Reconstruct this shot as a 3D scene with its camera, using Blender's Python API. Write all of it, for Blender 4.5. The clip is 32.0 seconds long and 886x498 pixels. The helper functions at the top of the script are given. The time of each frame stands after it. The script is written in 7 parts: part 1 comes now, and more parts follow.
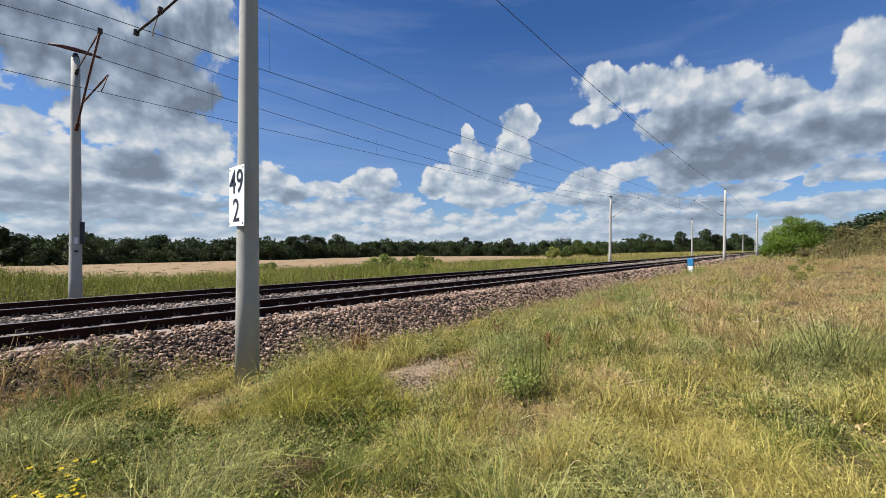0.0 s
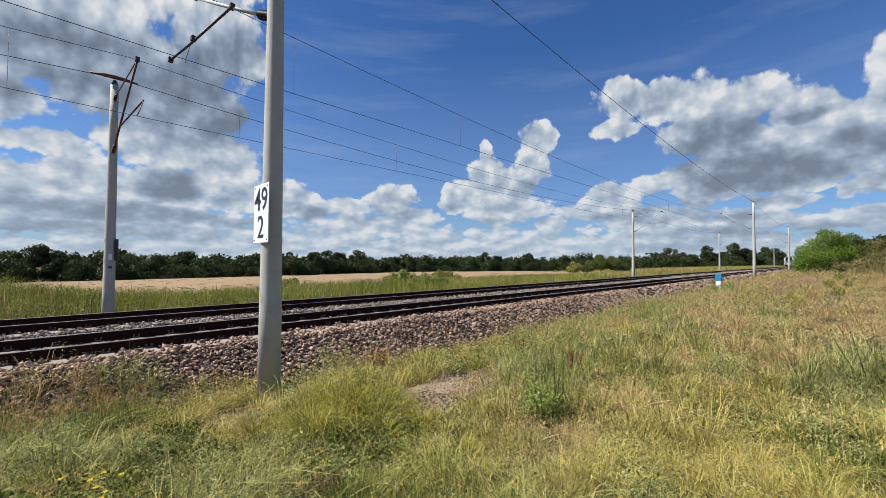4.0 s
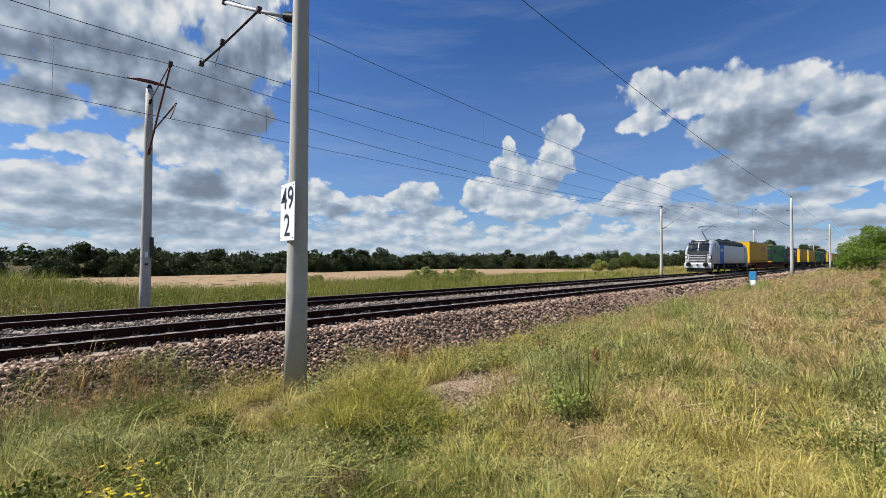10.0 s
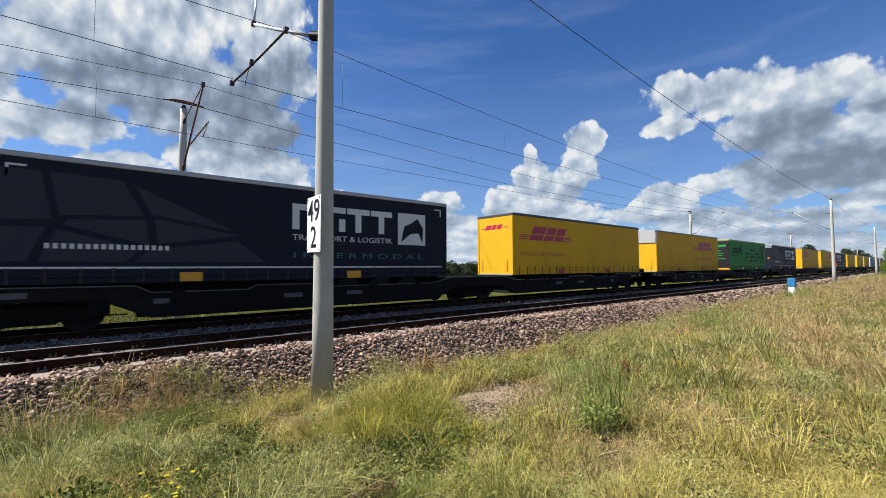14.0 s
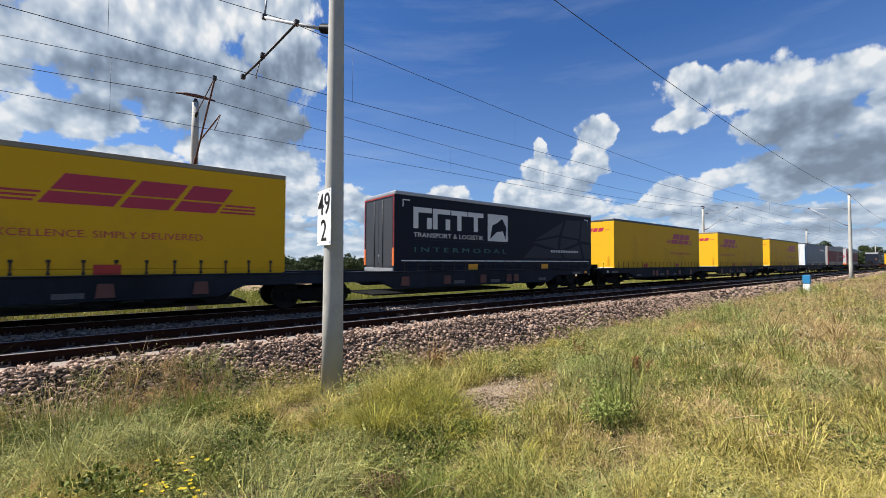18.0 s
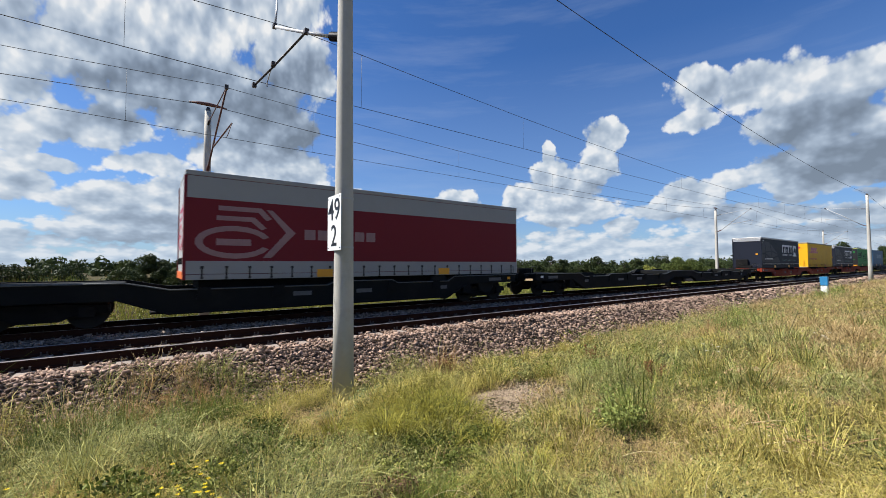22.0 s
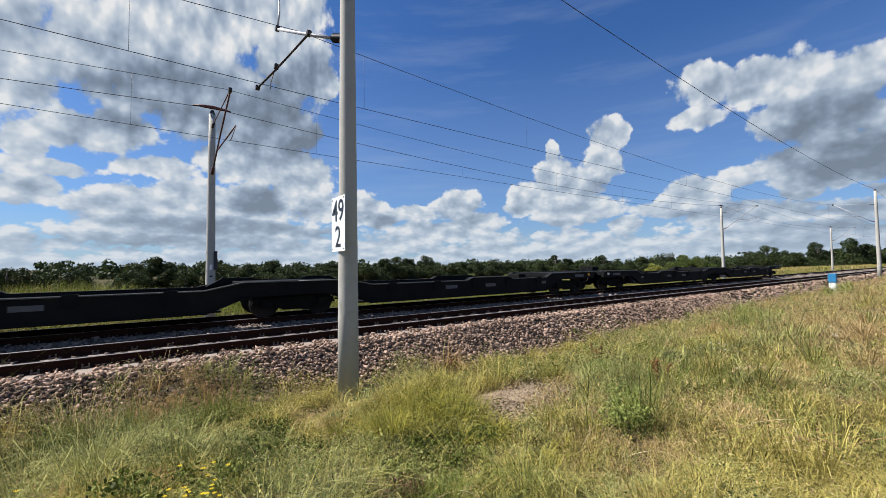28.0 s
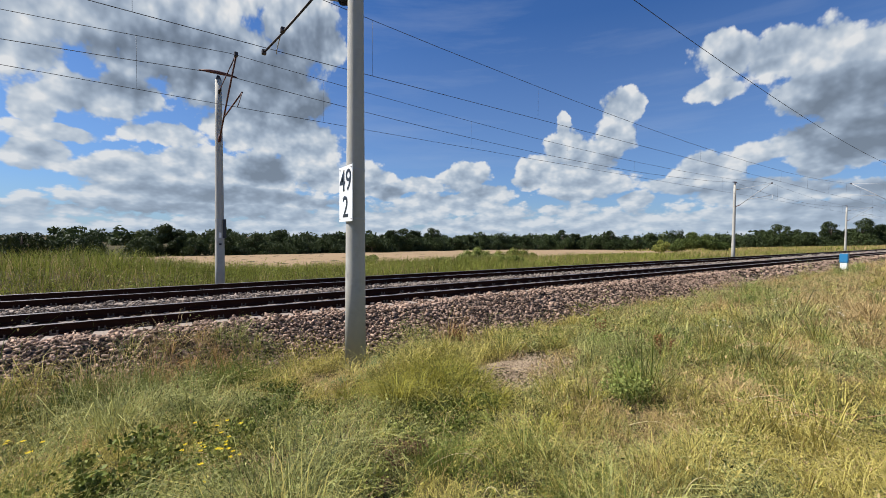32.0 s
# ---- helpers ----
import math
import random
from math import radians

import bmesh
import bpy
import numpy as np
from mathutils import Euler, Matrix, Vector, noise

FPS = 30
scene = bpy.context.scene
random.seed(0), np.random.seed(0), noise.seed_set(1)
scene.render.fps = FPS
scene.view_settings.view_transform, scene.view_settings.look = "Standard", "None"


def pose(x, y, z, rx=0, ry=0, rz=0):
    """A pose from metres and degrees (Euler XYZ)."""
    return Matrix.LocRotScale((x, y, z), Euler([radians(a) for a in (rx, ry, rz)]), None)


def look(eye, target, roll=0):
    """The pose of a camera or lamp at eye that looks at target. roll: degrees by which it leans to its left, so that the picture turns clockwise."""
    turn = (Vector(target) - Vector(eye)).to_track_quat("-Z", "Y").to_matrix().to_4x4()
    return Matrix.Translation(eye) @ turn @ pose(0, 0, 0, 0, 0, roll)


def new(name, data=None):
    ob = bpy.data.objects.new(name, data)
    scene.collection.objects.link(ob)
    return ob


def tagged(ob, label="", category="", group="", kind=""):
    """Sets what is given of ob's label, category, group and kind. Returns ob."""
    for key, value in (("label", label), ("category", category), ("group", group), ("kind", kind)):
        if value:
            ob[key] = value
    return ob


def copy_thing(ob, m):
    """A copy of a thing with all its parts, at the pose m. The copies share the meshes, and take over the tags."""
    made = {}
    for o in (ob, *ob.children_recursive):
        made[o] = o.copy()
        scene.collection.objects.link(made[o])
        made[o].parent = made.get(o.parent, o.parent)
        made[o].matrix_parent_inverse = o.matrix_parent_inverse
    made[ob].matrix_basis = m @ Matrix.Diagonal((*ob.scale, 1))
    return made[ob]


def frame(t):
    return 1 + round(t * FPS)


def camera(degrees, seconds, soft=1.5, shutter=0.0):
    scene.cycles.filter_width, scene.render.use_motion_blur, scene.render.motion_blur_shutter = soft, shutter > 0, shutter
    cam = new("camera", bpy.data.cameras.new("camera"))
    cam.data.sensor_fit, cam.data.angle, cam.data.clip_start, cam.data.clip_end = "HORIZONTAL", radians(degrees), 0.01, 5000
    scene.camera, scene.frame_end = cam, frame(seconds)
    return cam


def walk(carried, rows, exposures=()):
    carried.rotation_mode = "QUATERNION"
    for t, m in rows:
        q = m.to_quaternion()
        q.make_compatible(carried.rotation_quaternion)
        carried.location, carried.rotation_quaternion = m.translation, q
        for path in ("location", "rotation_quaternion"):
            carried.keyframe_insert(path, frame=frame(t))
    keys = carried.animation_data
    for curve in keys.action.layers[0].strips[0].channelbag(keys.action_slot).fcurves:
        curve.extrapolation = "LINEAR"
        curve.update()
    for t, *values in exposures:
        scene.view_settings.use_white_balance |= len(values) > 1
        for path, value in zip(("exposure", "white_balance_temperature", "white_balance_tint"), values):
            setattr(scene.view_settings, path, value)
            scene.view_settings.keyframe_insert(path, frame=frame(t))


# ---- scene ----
cam = camera(95.9, 32.0, soft=0.8, shutter=0.05)
PATH = [
    (0, (-0.265, -10.091, 1.616), (1.223, -8.755, 1.598), 0.5),
    (0.5, (-0.269, -10.089, 1.616), (1.21, -8.743, 1.61), 0.6),
    (1, (-0.271, -10.088, 1.616), (1.197, -8.73, 1.625), 0.5),
    (1.5, (-0.273, -10.087, 1.617), (1.185, -8.718, 1.638), 0.4),
    (2, (-0.271, -10.087, 1.617), (1.177, -8.708, 1.649), 0.3),
    (2.5, (-0.269, -10.088, 1.617), (1.17, -8.7, 1.658), 0.2),
    (3, (-0.269, -10.09, 1.618), (1.162, -8.694, 1.668), 0.1),
    (3.5, (-0.269, -10.091, 1.617), (1.154, -8.687, 1.675), 0.2),
    (5.5, (-0.267, -10.087, 1.617), (1.159, -8.686, 1.658), 0.9),
    (6, (-0.267, -10.085, 1.616), (1.161, -8.686, 1.651), 1.2),
    (6.5, (-0.268, -10.084, 1.615), (1.159, -8.683, 1.647), 1.5),
    (7, (-0.268, -10.084, 1.616), (1.151, -8.674, 1.65), 1.4),
    (7.5, (-0.268, -10.085, 1.616), (1.137, -8.662, 1.654), 1.2),
    (8, (-0.271, -10.085, 1.617), (1.119, -8.647, 1.659), 0.9),
    (8.5, (-0.272, -10.086, 1.619), (1.102, -8.632, 1.664), 0.7),
    (9, (-0.271, -10.085, 1.621), (1.088, -8.618, 1.666), 0.5),
    (9.5, (-0.27, -10.083, 1.622), (1.078, -8.607, 1.667), 0.4),
    (10, (-0.268, -10.079, 1.624), (1.073, -8.596, 1.668), 0.4),
    (10.5, (-0.268, -10.076, 1.625), (1.063, -8.583, 1.675), 0.5),
    (11, (-0.27, -10.071, 1.627), (1.046, -8.566, 1.687), 0.5),
    (11.5, (-0.273, -10.068, 1.629), (1.025, -8.548, 1.704), 0.5),
    (12, (-0.276, -10.066, 1.63), (1.005, -8.533, 1.718), 0.4),
    (12.5, (-0.28, -10.066, 1.632), (0.99, -8.523, 1.728), 0.3),
    (13, (-0.283, -10.067, 1.632), (0.979, -8.518, 1.731), 0.1),
    (13.5, (-0.287, -10.066, 1.632), (0.972, -8.515, 1.727), -0.1),
    (14, (-0.288, -10.064, 1.632), (0.967, -8.51, 1.722), -0.2),
    (14.5, (-0.29, -10.063, 1.631), (0.963, -8.506, 1.715), -0.3),
    (16.5, (-0.297, -10.054, 1.627), (0.939, -8.483, 1.689), -0.1),
    (17, (-0.299, -10.052, 1.627), (0.933, -8.478, 1.686), 0.1),
    (17.5, (-0.298, -10.05, 1.628), (0.93, -8.472, 1.687), 0.2),
    (18, (-0.298, -10.046, 1.628), (0.924, -8.465, 1.689), 0.2),
    (18.5, (-0.3, -10.045, 1.628), (0.917, -8.459, 1.694), 0.2),
    (19, (-0.302, -10.046, 1.629), (0.909, -8.456, 1.699), 0.1),
    (19.5, (-0.304, -10.047, 1.629), (0.901, -8.452, 1.7), -0.0),
    (20, (-0.306, -10.046, 1.629), (0.895, -8.448, 1.699), -0.1),
    (20.5, (-0.307, -10.047, 1.629), (0.89, -8.447, 1.7), -0.1),
    (21, (-0.308, -10.047, 1.63), (0.885, -8.444, 1.704), -0.2),
    (21.5, (-0.309, -10.049, 1.63), (0.881, -8.443, 1.708), -0.2),
    (22, (-0.309, -10.053, 1.632), (0.877, -8.444, 1.713), -0.2),
    (22.5, (-0.31, -10.054, 1.632), (0.874, -8.444, 1.713), -0.2),
    (23, (-0.309, -10.054, 1.633), (0.873, -8.442, 1.713), -0.2),
    (23.5, (-0.309, -10.052, 1.633), (0.872, -8.439, 1.713), -0.3),
    (24, (-0.309, -10.05, 1.632), (0.873, -8.439, 1.713), -0.3),
    (24.5, (-0.308, -10.049, 1.631), (0.875, -8.439, 1.714), -0.4),
    (25, (-0.307, -10.05, 1.631), (0.877, -8.44, 1.713), -0.4),
    (25.5, (-0.307, -10.05, 1.631), (0.877, -8.44, 1.711), -0.3),
    (27.5, (-0.306, -10.047, 1.63), (0.869, -8.43, 1.714), -0.5),
    (28, (-0.305, -10.047, 1.63), (0.864, -8.427, 1.712), -0.7),
    (28.5, (-0.305, -10.048, 1.63), (0.857, -8.422, 1.704), -0.7),
    (29, (-0.305, -10.046, 1.628), (0.849, -8.414, 1.69), -0.7),
    (29.5, (-0.305, -10.043, 1.626), (0.84, -8.404, 1.67), -0.7),
    (30, (-0.309, -10.041, 1.624), (0.83, -8.397, 1.647), -0.5),
    (30.5, (-0.312, -10.043, 1.621), (0.825, -8.397, 1.624), -0.3),
    (31, (-0.313, -10.045, 1.62), (0.825, -8.401, 1.601), -0.0),
    (31.5, (-0.313, -10.046, 1.619), (0.828, -8.404, 1.58), 0.2),
    (32, (-0.311, -10.049, 1.618), (0.831, -8.408, 1.563), 0.4),
]
walk(cam, [(t, look(eye, target, roll)) for t, eye, target, roll in PATH], exposures=[(0, 0.66), (10, 0.67), (13, 0.79), (17, 0.85), (22, 0.83), (24, 0.77), (26, 0.77), (28, 0.72), (32, 0.67)])

# ---- light ----
SUN_AZ, SUN_EL = radians(143), radians(50)


def sun_light():
    data = bpy.data.lights.new("sun", "SUN")
    data.energy, data.angle, data.color = 5.0, radians(0.53), (1.0, 0.96, 0.90)
    ob = new("sun", data)
    d = Vector((math.cos(SUN_AZ) * math.cos(SUN_EL), math.sin(SUN_AZ) * math.cos(SUN_EL), math.sin(SUN_EL)))
    ob.matrix_world = look(d * 200, (0, 0, 0))


def nmath(nt, op, a, b=None, clamp=False):
    n = nt.nodes.new("ShaderNodeMath")
    n.operation, n.use_clamp = op, clamp
    for i, v in enumerate((a, b)):
        if v is None:
            continue
        if isinstance(v, (int, float)):
            n.inputs[i].default_value = v
        else:
            nt.links.new(v, n.inputs[i])
    return n.outputs[0]


def mixed(nt, kind, fac, a, b, blend="MIX"):
    n = nt.nodes.new("ShaderNodeMix")
    n.data_type = kind
    if kind == "RGBA":
        n.blend_type = blend
    ins = {"RGBA": (6, 7, 2), "FLOAT": (2, 3, 0), "VECTOR": (4, 5, 1)}[kind]
    for v, i in ((fac, 0), (a, ins[0]), (b, ins[1])):
        if hasattr(v, "is_linked"):
            nt.links.new(v, n.inputs[i])
        else:
            n.inputs[i].default_value = v
    return n.outputs[ins[2]]


def fbm(nt, vec, scale, detail=6.0, rough=0.55, color=False):
    n = nt.nodes.new("ShaderNodeTexNoise")
    n.inputs["Scale"].default_value, n.inputs["Detail"].default_value, n.inputs["Roughness"].default_value = scale, detail, rough
    nt.links.new(vec, n.inputs["Vector"])
    return n.outputs["Color" if color else "Fac"]


def ramp(nt, fac, stops):
    n = nt.nodes.new("ShaderNodeValToRGB")
    e = n.color_ramp.elements
    while len(e) < len(stops):
        e.new(0.5)
    for el, (p, c) in zip(e, stops):
        el.position, el.color = p, (*c, 1.0) if len(c) == 3 else c
    nt.links.new(fac, n.inputs[0])
    return n.outputs[0]


# cumulus of the day: azimuth, elevation, half width, half height (degrees); undersides add how grey they are
CLOUDS, UNDERSIDES = [], []


def clouds(where, *rows):
    CLOUDS.extend(rows)


def undersides(*rows):
    UNDERSIDES.extend(rows)


clouds("heavy grey cumulus over the far masts", (90.5, 23.2, 13.4, 6.6), (82.0, 19.5, 10.5, 6.3), (74.9, 25.9, 5.5, 5.3), (75.4, 17.3, 6.3, 3.6), (71.6, 24.1, 3.1, 2.8), (87.4, 30.3, 16.2, 5.7), (93.2, 15.5, 2.8, 2.4), (76.4, 32.8, 8.2, 4.6), (97.1, 23.4, 3.5, 4.1), (104.0, 21.0, 8.0, 8.0), (96.0, 14.5, 6.0, 2.4), (81.0, 13.6, 6.5, 3.2), (73.5, 13.2, 5.5, 2.8), (90.0, 11.6, 5.0, 1.6), (99.0, 10.5, 5.0, 1.2))
clouds("broken bank below it", (93.4, 6.5, 5.1, 2.8), (86.2, 8.2, 5.7, 3.1), (79.2, 8.1, 5.3, 3.7), (74.6, 11.0, 5.1, 3.1), (72.3, 8.0, 4.0, 2.8), (84.3, 4.3, 17.3, 2.6), (100.4, 7.9, 3.5, 2.2), (100.9, 12.7, 2.3, 1.9), (66.7, 8.0, 5.2, 2.7), (62.6, 6.5, 2.6, 1.4))
clouds("puffs beyond the fields", (52.0, 8.6, 4.7, 2.4), (58.8, 7.4, 3.9, 1.3), (54.0, 4.9, 9.5, 1.9), (48.4, 6.6, 4.1, 1.8), (61.8, 2.8, 9.1, 1.4))
clouds("tower of cumulus", (40.7, 9.8, 4.0, 2.5), (38.3, 12.1, 3.6, 2.9), (38.8, 15.4, 1.1, 2.0), (31.4, 16.3, 2.6, 2.8), (32.1, 13.4, 3.2, 3.1), (35.6, 10.9, 5.4, 3.1), (35.5, 7.4, 7.4, 2.4), (43.1, 8.1, 2.6, 1.4))
clouds("cumulus along the line", (21.4, 8.3, 4.1, 2.3), (17.6, 9.5, 2.6, 1.7), (24.1, 6.5, 4.8, 1.6), (29.8, 4.9, 2.8, 1.4), (16.7, 5.3, 7.8, 1.9), (12.1, 7.7, 2.4, 1.2), (4.3, 6.6, 3.3, 1.1), (7.0, 4.8, 5.2, 1.2), (1.2, 4.2, 2.8, 0.9), (-1.1, 7.5, 1.4, 1.3), (13.0, 3.2, 13.0, 1.3), (-3.0, 4.6, 5.0, 1.2), (10.0, 8.6, 6.0, 1.6))
clouds("broad cumulus over the bank", (20.4, 20.6, 4.0, 2.5), (21.1, 17.1, 3.0, 1.8), (14.3, 19.5, 5.5, 3.2), (7.4, 18.0, 5.3, 3.0), (2.1, 15.6, 3.9, 3.0), (10.4, 15.1, 6.3, 3.7), (9.9, 11.0, 4.9, 2.6), (4.7, 11.7, 5.3, 3.2), (-0.2, 13.2, 3.8, 3.9), (-4.9, 18.7, 2.8, 3.7), (-5.0, 13.6, 4.5, 4.9), (-3.7, 7.8, 3.8, 1.6), (12.4, 10.4, 4.0, 2.8), (3.0, 9.3, 6.5, 2.0))
undersides((88.5, 18.7, 12.5, 5.0, 0.42), (75.3, 16.0, 6.7, 2.8, 0.42), (80.2, 16.8, 6.9, 3.8, 0.3), (79.2, 8.6, 3.6, 2.3, 0.6), (84.0, 5.2, 12.0, 1.1, 0.45), (87.8, 3.0, 15.8, 0.9, 0.4), (71.5, 18.0, 5.5, 3.6, 0.5), (72.0, 25.5, 4.0, 3.0, 0.3), (71.2, 4.4, 5.4, 0.9, 0.4), (63.4, 6.3, 3.0, 1.0, 0.42), (37.9, 5.3, 7.9, 1.1, 0.25), (33.2, 10.0, 3.1, 1.5, 0.18), (7.0, 10.0, 8.0, 2.8, 0.62), (12.0, 6.6, 9.0, 1.0, 0.3), (4.0, 3.4, 14.0, 1.1, 0.34), (14.0, 2.0, 12.0, 0.8, 0.25), (76.5, 20.5, 7.5, 5.4, 0.46))
undersides((9.9, 14.1, 6.2, 3.1, 0.42), (13.7, 11.5, 3.1, 1.8, 0.4), (1.7, 10.3, 3.6, 1.6, 0.55), (2.1, 15.4, 3.1, 0.6, 0.3), (17.2, 18.5, 4.3, 0.9, 0.2), (19.8, 5.6, 5.8, 0.9, 0.25), (51.6, 6.6, 4.8, 1.0, 0.28), (9.5, 5.4, 4.6, 0.8, 0.3), (-3.3, 11.3, 5.2, 2.2, 0.5), (-3.8, 6.5, 3.6, 0.6, 0.3))
clouds("the rest of the sky", (135.0, 24.0, 16.0, 7.0), (-45.0, 24.0, 18.0, 8.0), (-100.0, 20.0, 22.0, 9.0), (-150.0, 28.0, 14.0, 8.0))


def vmath(nt, op, a, b, c=None):
    n = nt.nodes.new("ShaderNodeVectorMath")
    n.operation = op
    for i, v in enumerate((a, b, c)):
        if v is None:
            continue
        if isinstance(v, tuple):
            n.inputs[i].default_value = v
        else:
            nt.links.new(v, n.inputs[i])
    return n.outputs["Value" if op == "DOT_PRODUCT" else "Vector"]


def mass(nt, vec, az, el, rx, ry):
    """1 in the middle of a round mass, 0 at its rim, falling on outside."""
    d = vmath(nt, "MULTIPLY_ADD", vec, (10 / rx, 10 / ry, 0), (-az / rx, -el / ry, 0))
    return nmath(nt, "SUBTRACT", 1.0, vmath(nt, "DOT_PRODUCT", d, d))


def billows(nt, vec, detail=3.0, fine=0.62):
    """Heaped round swellings, large to small."""
    v = nt.nodes.new("ShaderNodeTexVoronoi")
    v.feature, v.voronoi_dimensions = "SMOOTH_F1", "2D"
    for key, value in (("Scale", 3.0), ("Detail", detail), ("Roughness", 0.5), ("Lacunarity", 2.3), ("Smoothness", 0.45)):
        v.inputs[key].default_value = value
    nt.links.new(vec, v.inputs["Vector"])
    small = fbm(nt, vec, 4.0, 7.0, 0.5)
    return nmath(nt, "ADD", nmath(nt, "MULTIPLY", nmath(nt, "SUBTRACT", 0.5, v.outputs["Distance"]), 0.75), nmath(nt, "MULTIPLY", nmath(nt, "SUBTRACT", small, 0.5), fine))


def sky():
    world = bpy.data.worlds.new("sky")
    scene.world = world
    world.use_nodes = True
    nt = world.node_tree
    nt.nodes.clear()
    out, bg = nt.nodes.new("ShaderNodeOutputWorld"), nt.nodes.new("ShaderNodeBackground")
    tex = nt.nodes.new("ShaderNodeTexSky")
    tex.sky_type, tex.sun_disc = "NISHITA", False
    tex.sun_elevation, tex.sun_rotation = SUN_EL, math.pi / 2 - SUN_AZ
    tex.air_density, tex.dust_density, tex.ozone_density = 1.0, 0.6, 2.2
    co = nt.nodes.new("ShaderNodeTexCoord")
    sep = nt.nodes.new("ShaderNodeSeparateXYZ")
    nt.links.new(co.outputs["Generated"], sep.inputs[0])
    az = nmath(nt, "MULTIPLY", nmath(nt, "ARCTAN2", sep.outputs[1], sep.outputs[0]), 18 / math.pi)
    el = nmath(nt, "MULTIPLY", nmath(nt, "ARCSINE", sep.outputs[2]), 18 / math.pi)
    comb = nt.nodes.new("ShaderNodeCombineXYZ")
    nt.links.new(az, comb.inputs[0])
    nt.links.new(el, comb.inputs[1])
    at = comb.outputs[0]
    # flatten the swellings towards the horizon, where the clouds are further off
    lift = nt.nodes.new("ShaderNodeCombineXYZ")
    nt.links.new(az, lift.inputs[0])
    nt.links.new(nmath(nt, "MULTIPLY", nmath(nt, "LOGARITHM", nmath(nt, "ADD", nmath(nt, "MAXIMUM", el, 0.0), 0.9), math.e), 2.6), lift.inputs[1])
    warp = vmath(nt, "MULTIPLY_ADD", fbm(nt, at, 1.6, 4.0, 0.6, True), (0.4, 0.28, 0), (-0.2, -0.14, 0))
    bent = vmath(nt, "ADD", at, warp)
    best = None
    for row in CLOUDS:
        v = mass(nt, bent, *row)
        if best is None:
            best = v
        else:
            best = nmath(nt, "SMOOTH_MAX", best, v)
            best.node.inputs[2].default_value = 0.22
    # low bank of far cloud along the whole horizon
    bank = nmath(nt, "ADD", nmath(nt, "SUBTRACT", 1.0, nmath(nt, "MULTIPLY", el, 1.9)), nmath(nt, "MULTIPLY", nmath(nt, "SUBTRACT", fbm(nt, lift.outputs[0], 1.1, 4.0, 0.5), 0.5), 2.6))
    best = nmath(nt, "MAXIMUM", nmath(nt, "MAXIMUM", best, -1.2), bank)
    n0 = billows(nt, lift.outputs[0])
    s0 = billows(nt, lift.outputs[0], 1.8, 0.26)
    s1 = billows(nt, vmath(nt, "ADD", lift.outputs[0], (0.08, 0.17, 0)), 1.8, 0.26)
    d = nmath(nt, "ADD", nmath(nt, "ADD", nmath(nt, "MINIMUM", best, 0.9), 0.16), n0)
    alpha = nmath(nt, "MULTIPLY", d, 2.7, True)
    alpha = nmath(nt, "MULTIPLY", nmath(nt, "MULTIPLY", alpha, alpha), nmath(nt, "SUBTRACT", 3.0, nmath(nt, "MULTIPLY", alpha, 2.0)))
    grey = None
    for *row, dark in UNDERSIDES:
        v = nmath(nt, "MULTIPLY", nmath(nt, "MAXIMUM", nmath(nt, "ADD", mass(nt, bent, *row), 0.3), 0.0), dark)
        grey = v if grey is None else nmath(nt, "MAXIMUM", grey, v)
    grey = nmath(nt, "MULTIPLY", grey, nmath(nt, "ADD", 0.95, nmath(nt, "MULTIPLY", s0, -0.3)))
    relief = nmath(nt, "ADD", nmath(nt, "MULTIPLY", nmath(nt, "SUBTRACT", s0, s1), 0.56), nmath(nt, "MULTIPLY", n0, 0.14))
    inner = nmath(nt, "MULTIPLY", nmath(nt, "MAXIMUM", best, 0.0), 0.2)
    shade = nmath(nt, "SUBTRACT", nmath(nt, "SUBTRACT", nmath(nt, "ADD", 0.93, relief), grey), inner, True)
    col = ramp(nt, shade, [(0.0, (0.135, 0.175, 0.24)), (0.3, (0.22, 0.28, 0.375)), (0.58, (0.37, 0.45, 0.565)), (0.82, (0.58, 0.645, 0.725)), (1.0, (0.83, 0.84, 0.85))])
    blue = vmath(nt, "MULTIPLY", tex.outputs[0], (0.044, 0.077, 0.124))
    veil = nt.nodes.new("ShaderNodeMapping")
    veil.inputs["Rotation"].default_value, veil.inputs["Scale"].default_value = (0, 0, 0.16), (0.22, 1.5, 1.0)
    nt.links.new(at, veil.inputs[0])
    thin = nmath(nt, "MULTIPLY", nmath(nt, "SUBTRACT", fbm(nt, veil.outputs[0], 1.3, 6.0, 0.6), 0.5, True), 0.6)
    base = mixed(nt, "RGBA", thin, blue, (0.62, 0.70, 0.82, 1))
    final = mixed(nt, "RGBA", alpha, base, col)
    haze = nmath(nt, "ADD", nmath(nt, "MULTIPLY", nmath(nt, "SUBTRACT", 0.7, el, True), 0.35), nmath(nt, "MULTIPLY", nmath(nt, "SUBTRACT", 1.0, nmath(nt, "MULTIPLY", el, 0.36), True), 0.28))
    final = mixed(nt, "RGBA", haze, final, (0.50, 0.62, 0.76, 1))
    nt.links.new(final, bg.inputs[0])
    bg.inputs[1].default_value = 0.58
    nt.links.new(bg.outputs[0], out.inputs[0])


sun_light()
sky()
scene.view_settings.exposure = 0.62

# ---- materials ----
MATS = {}


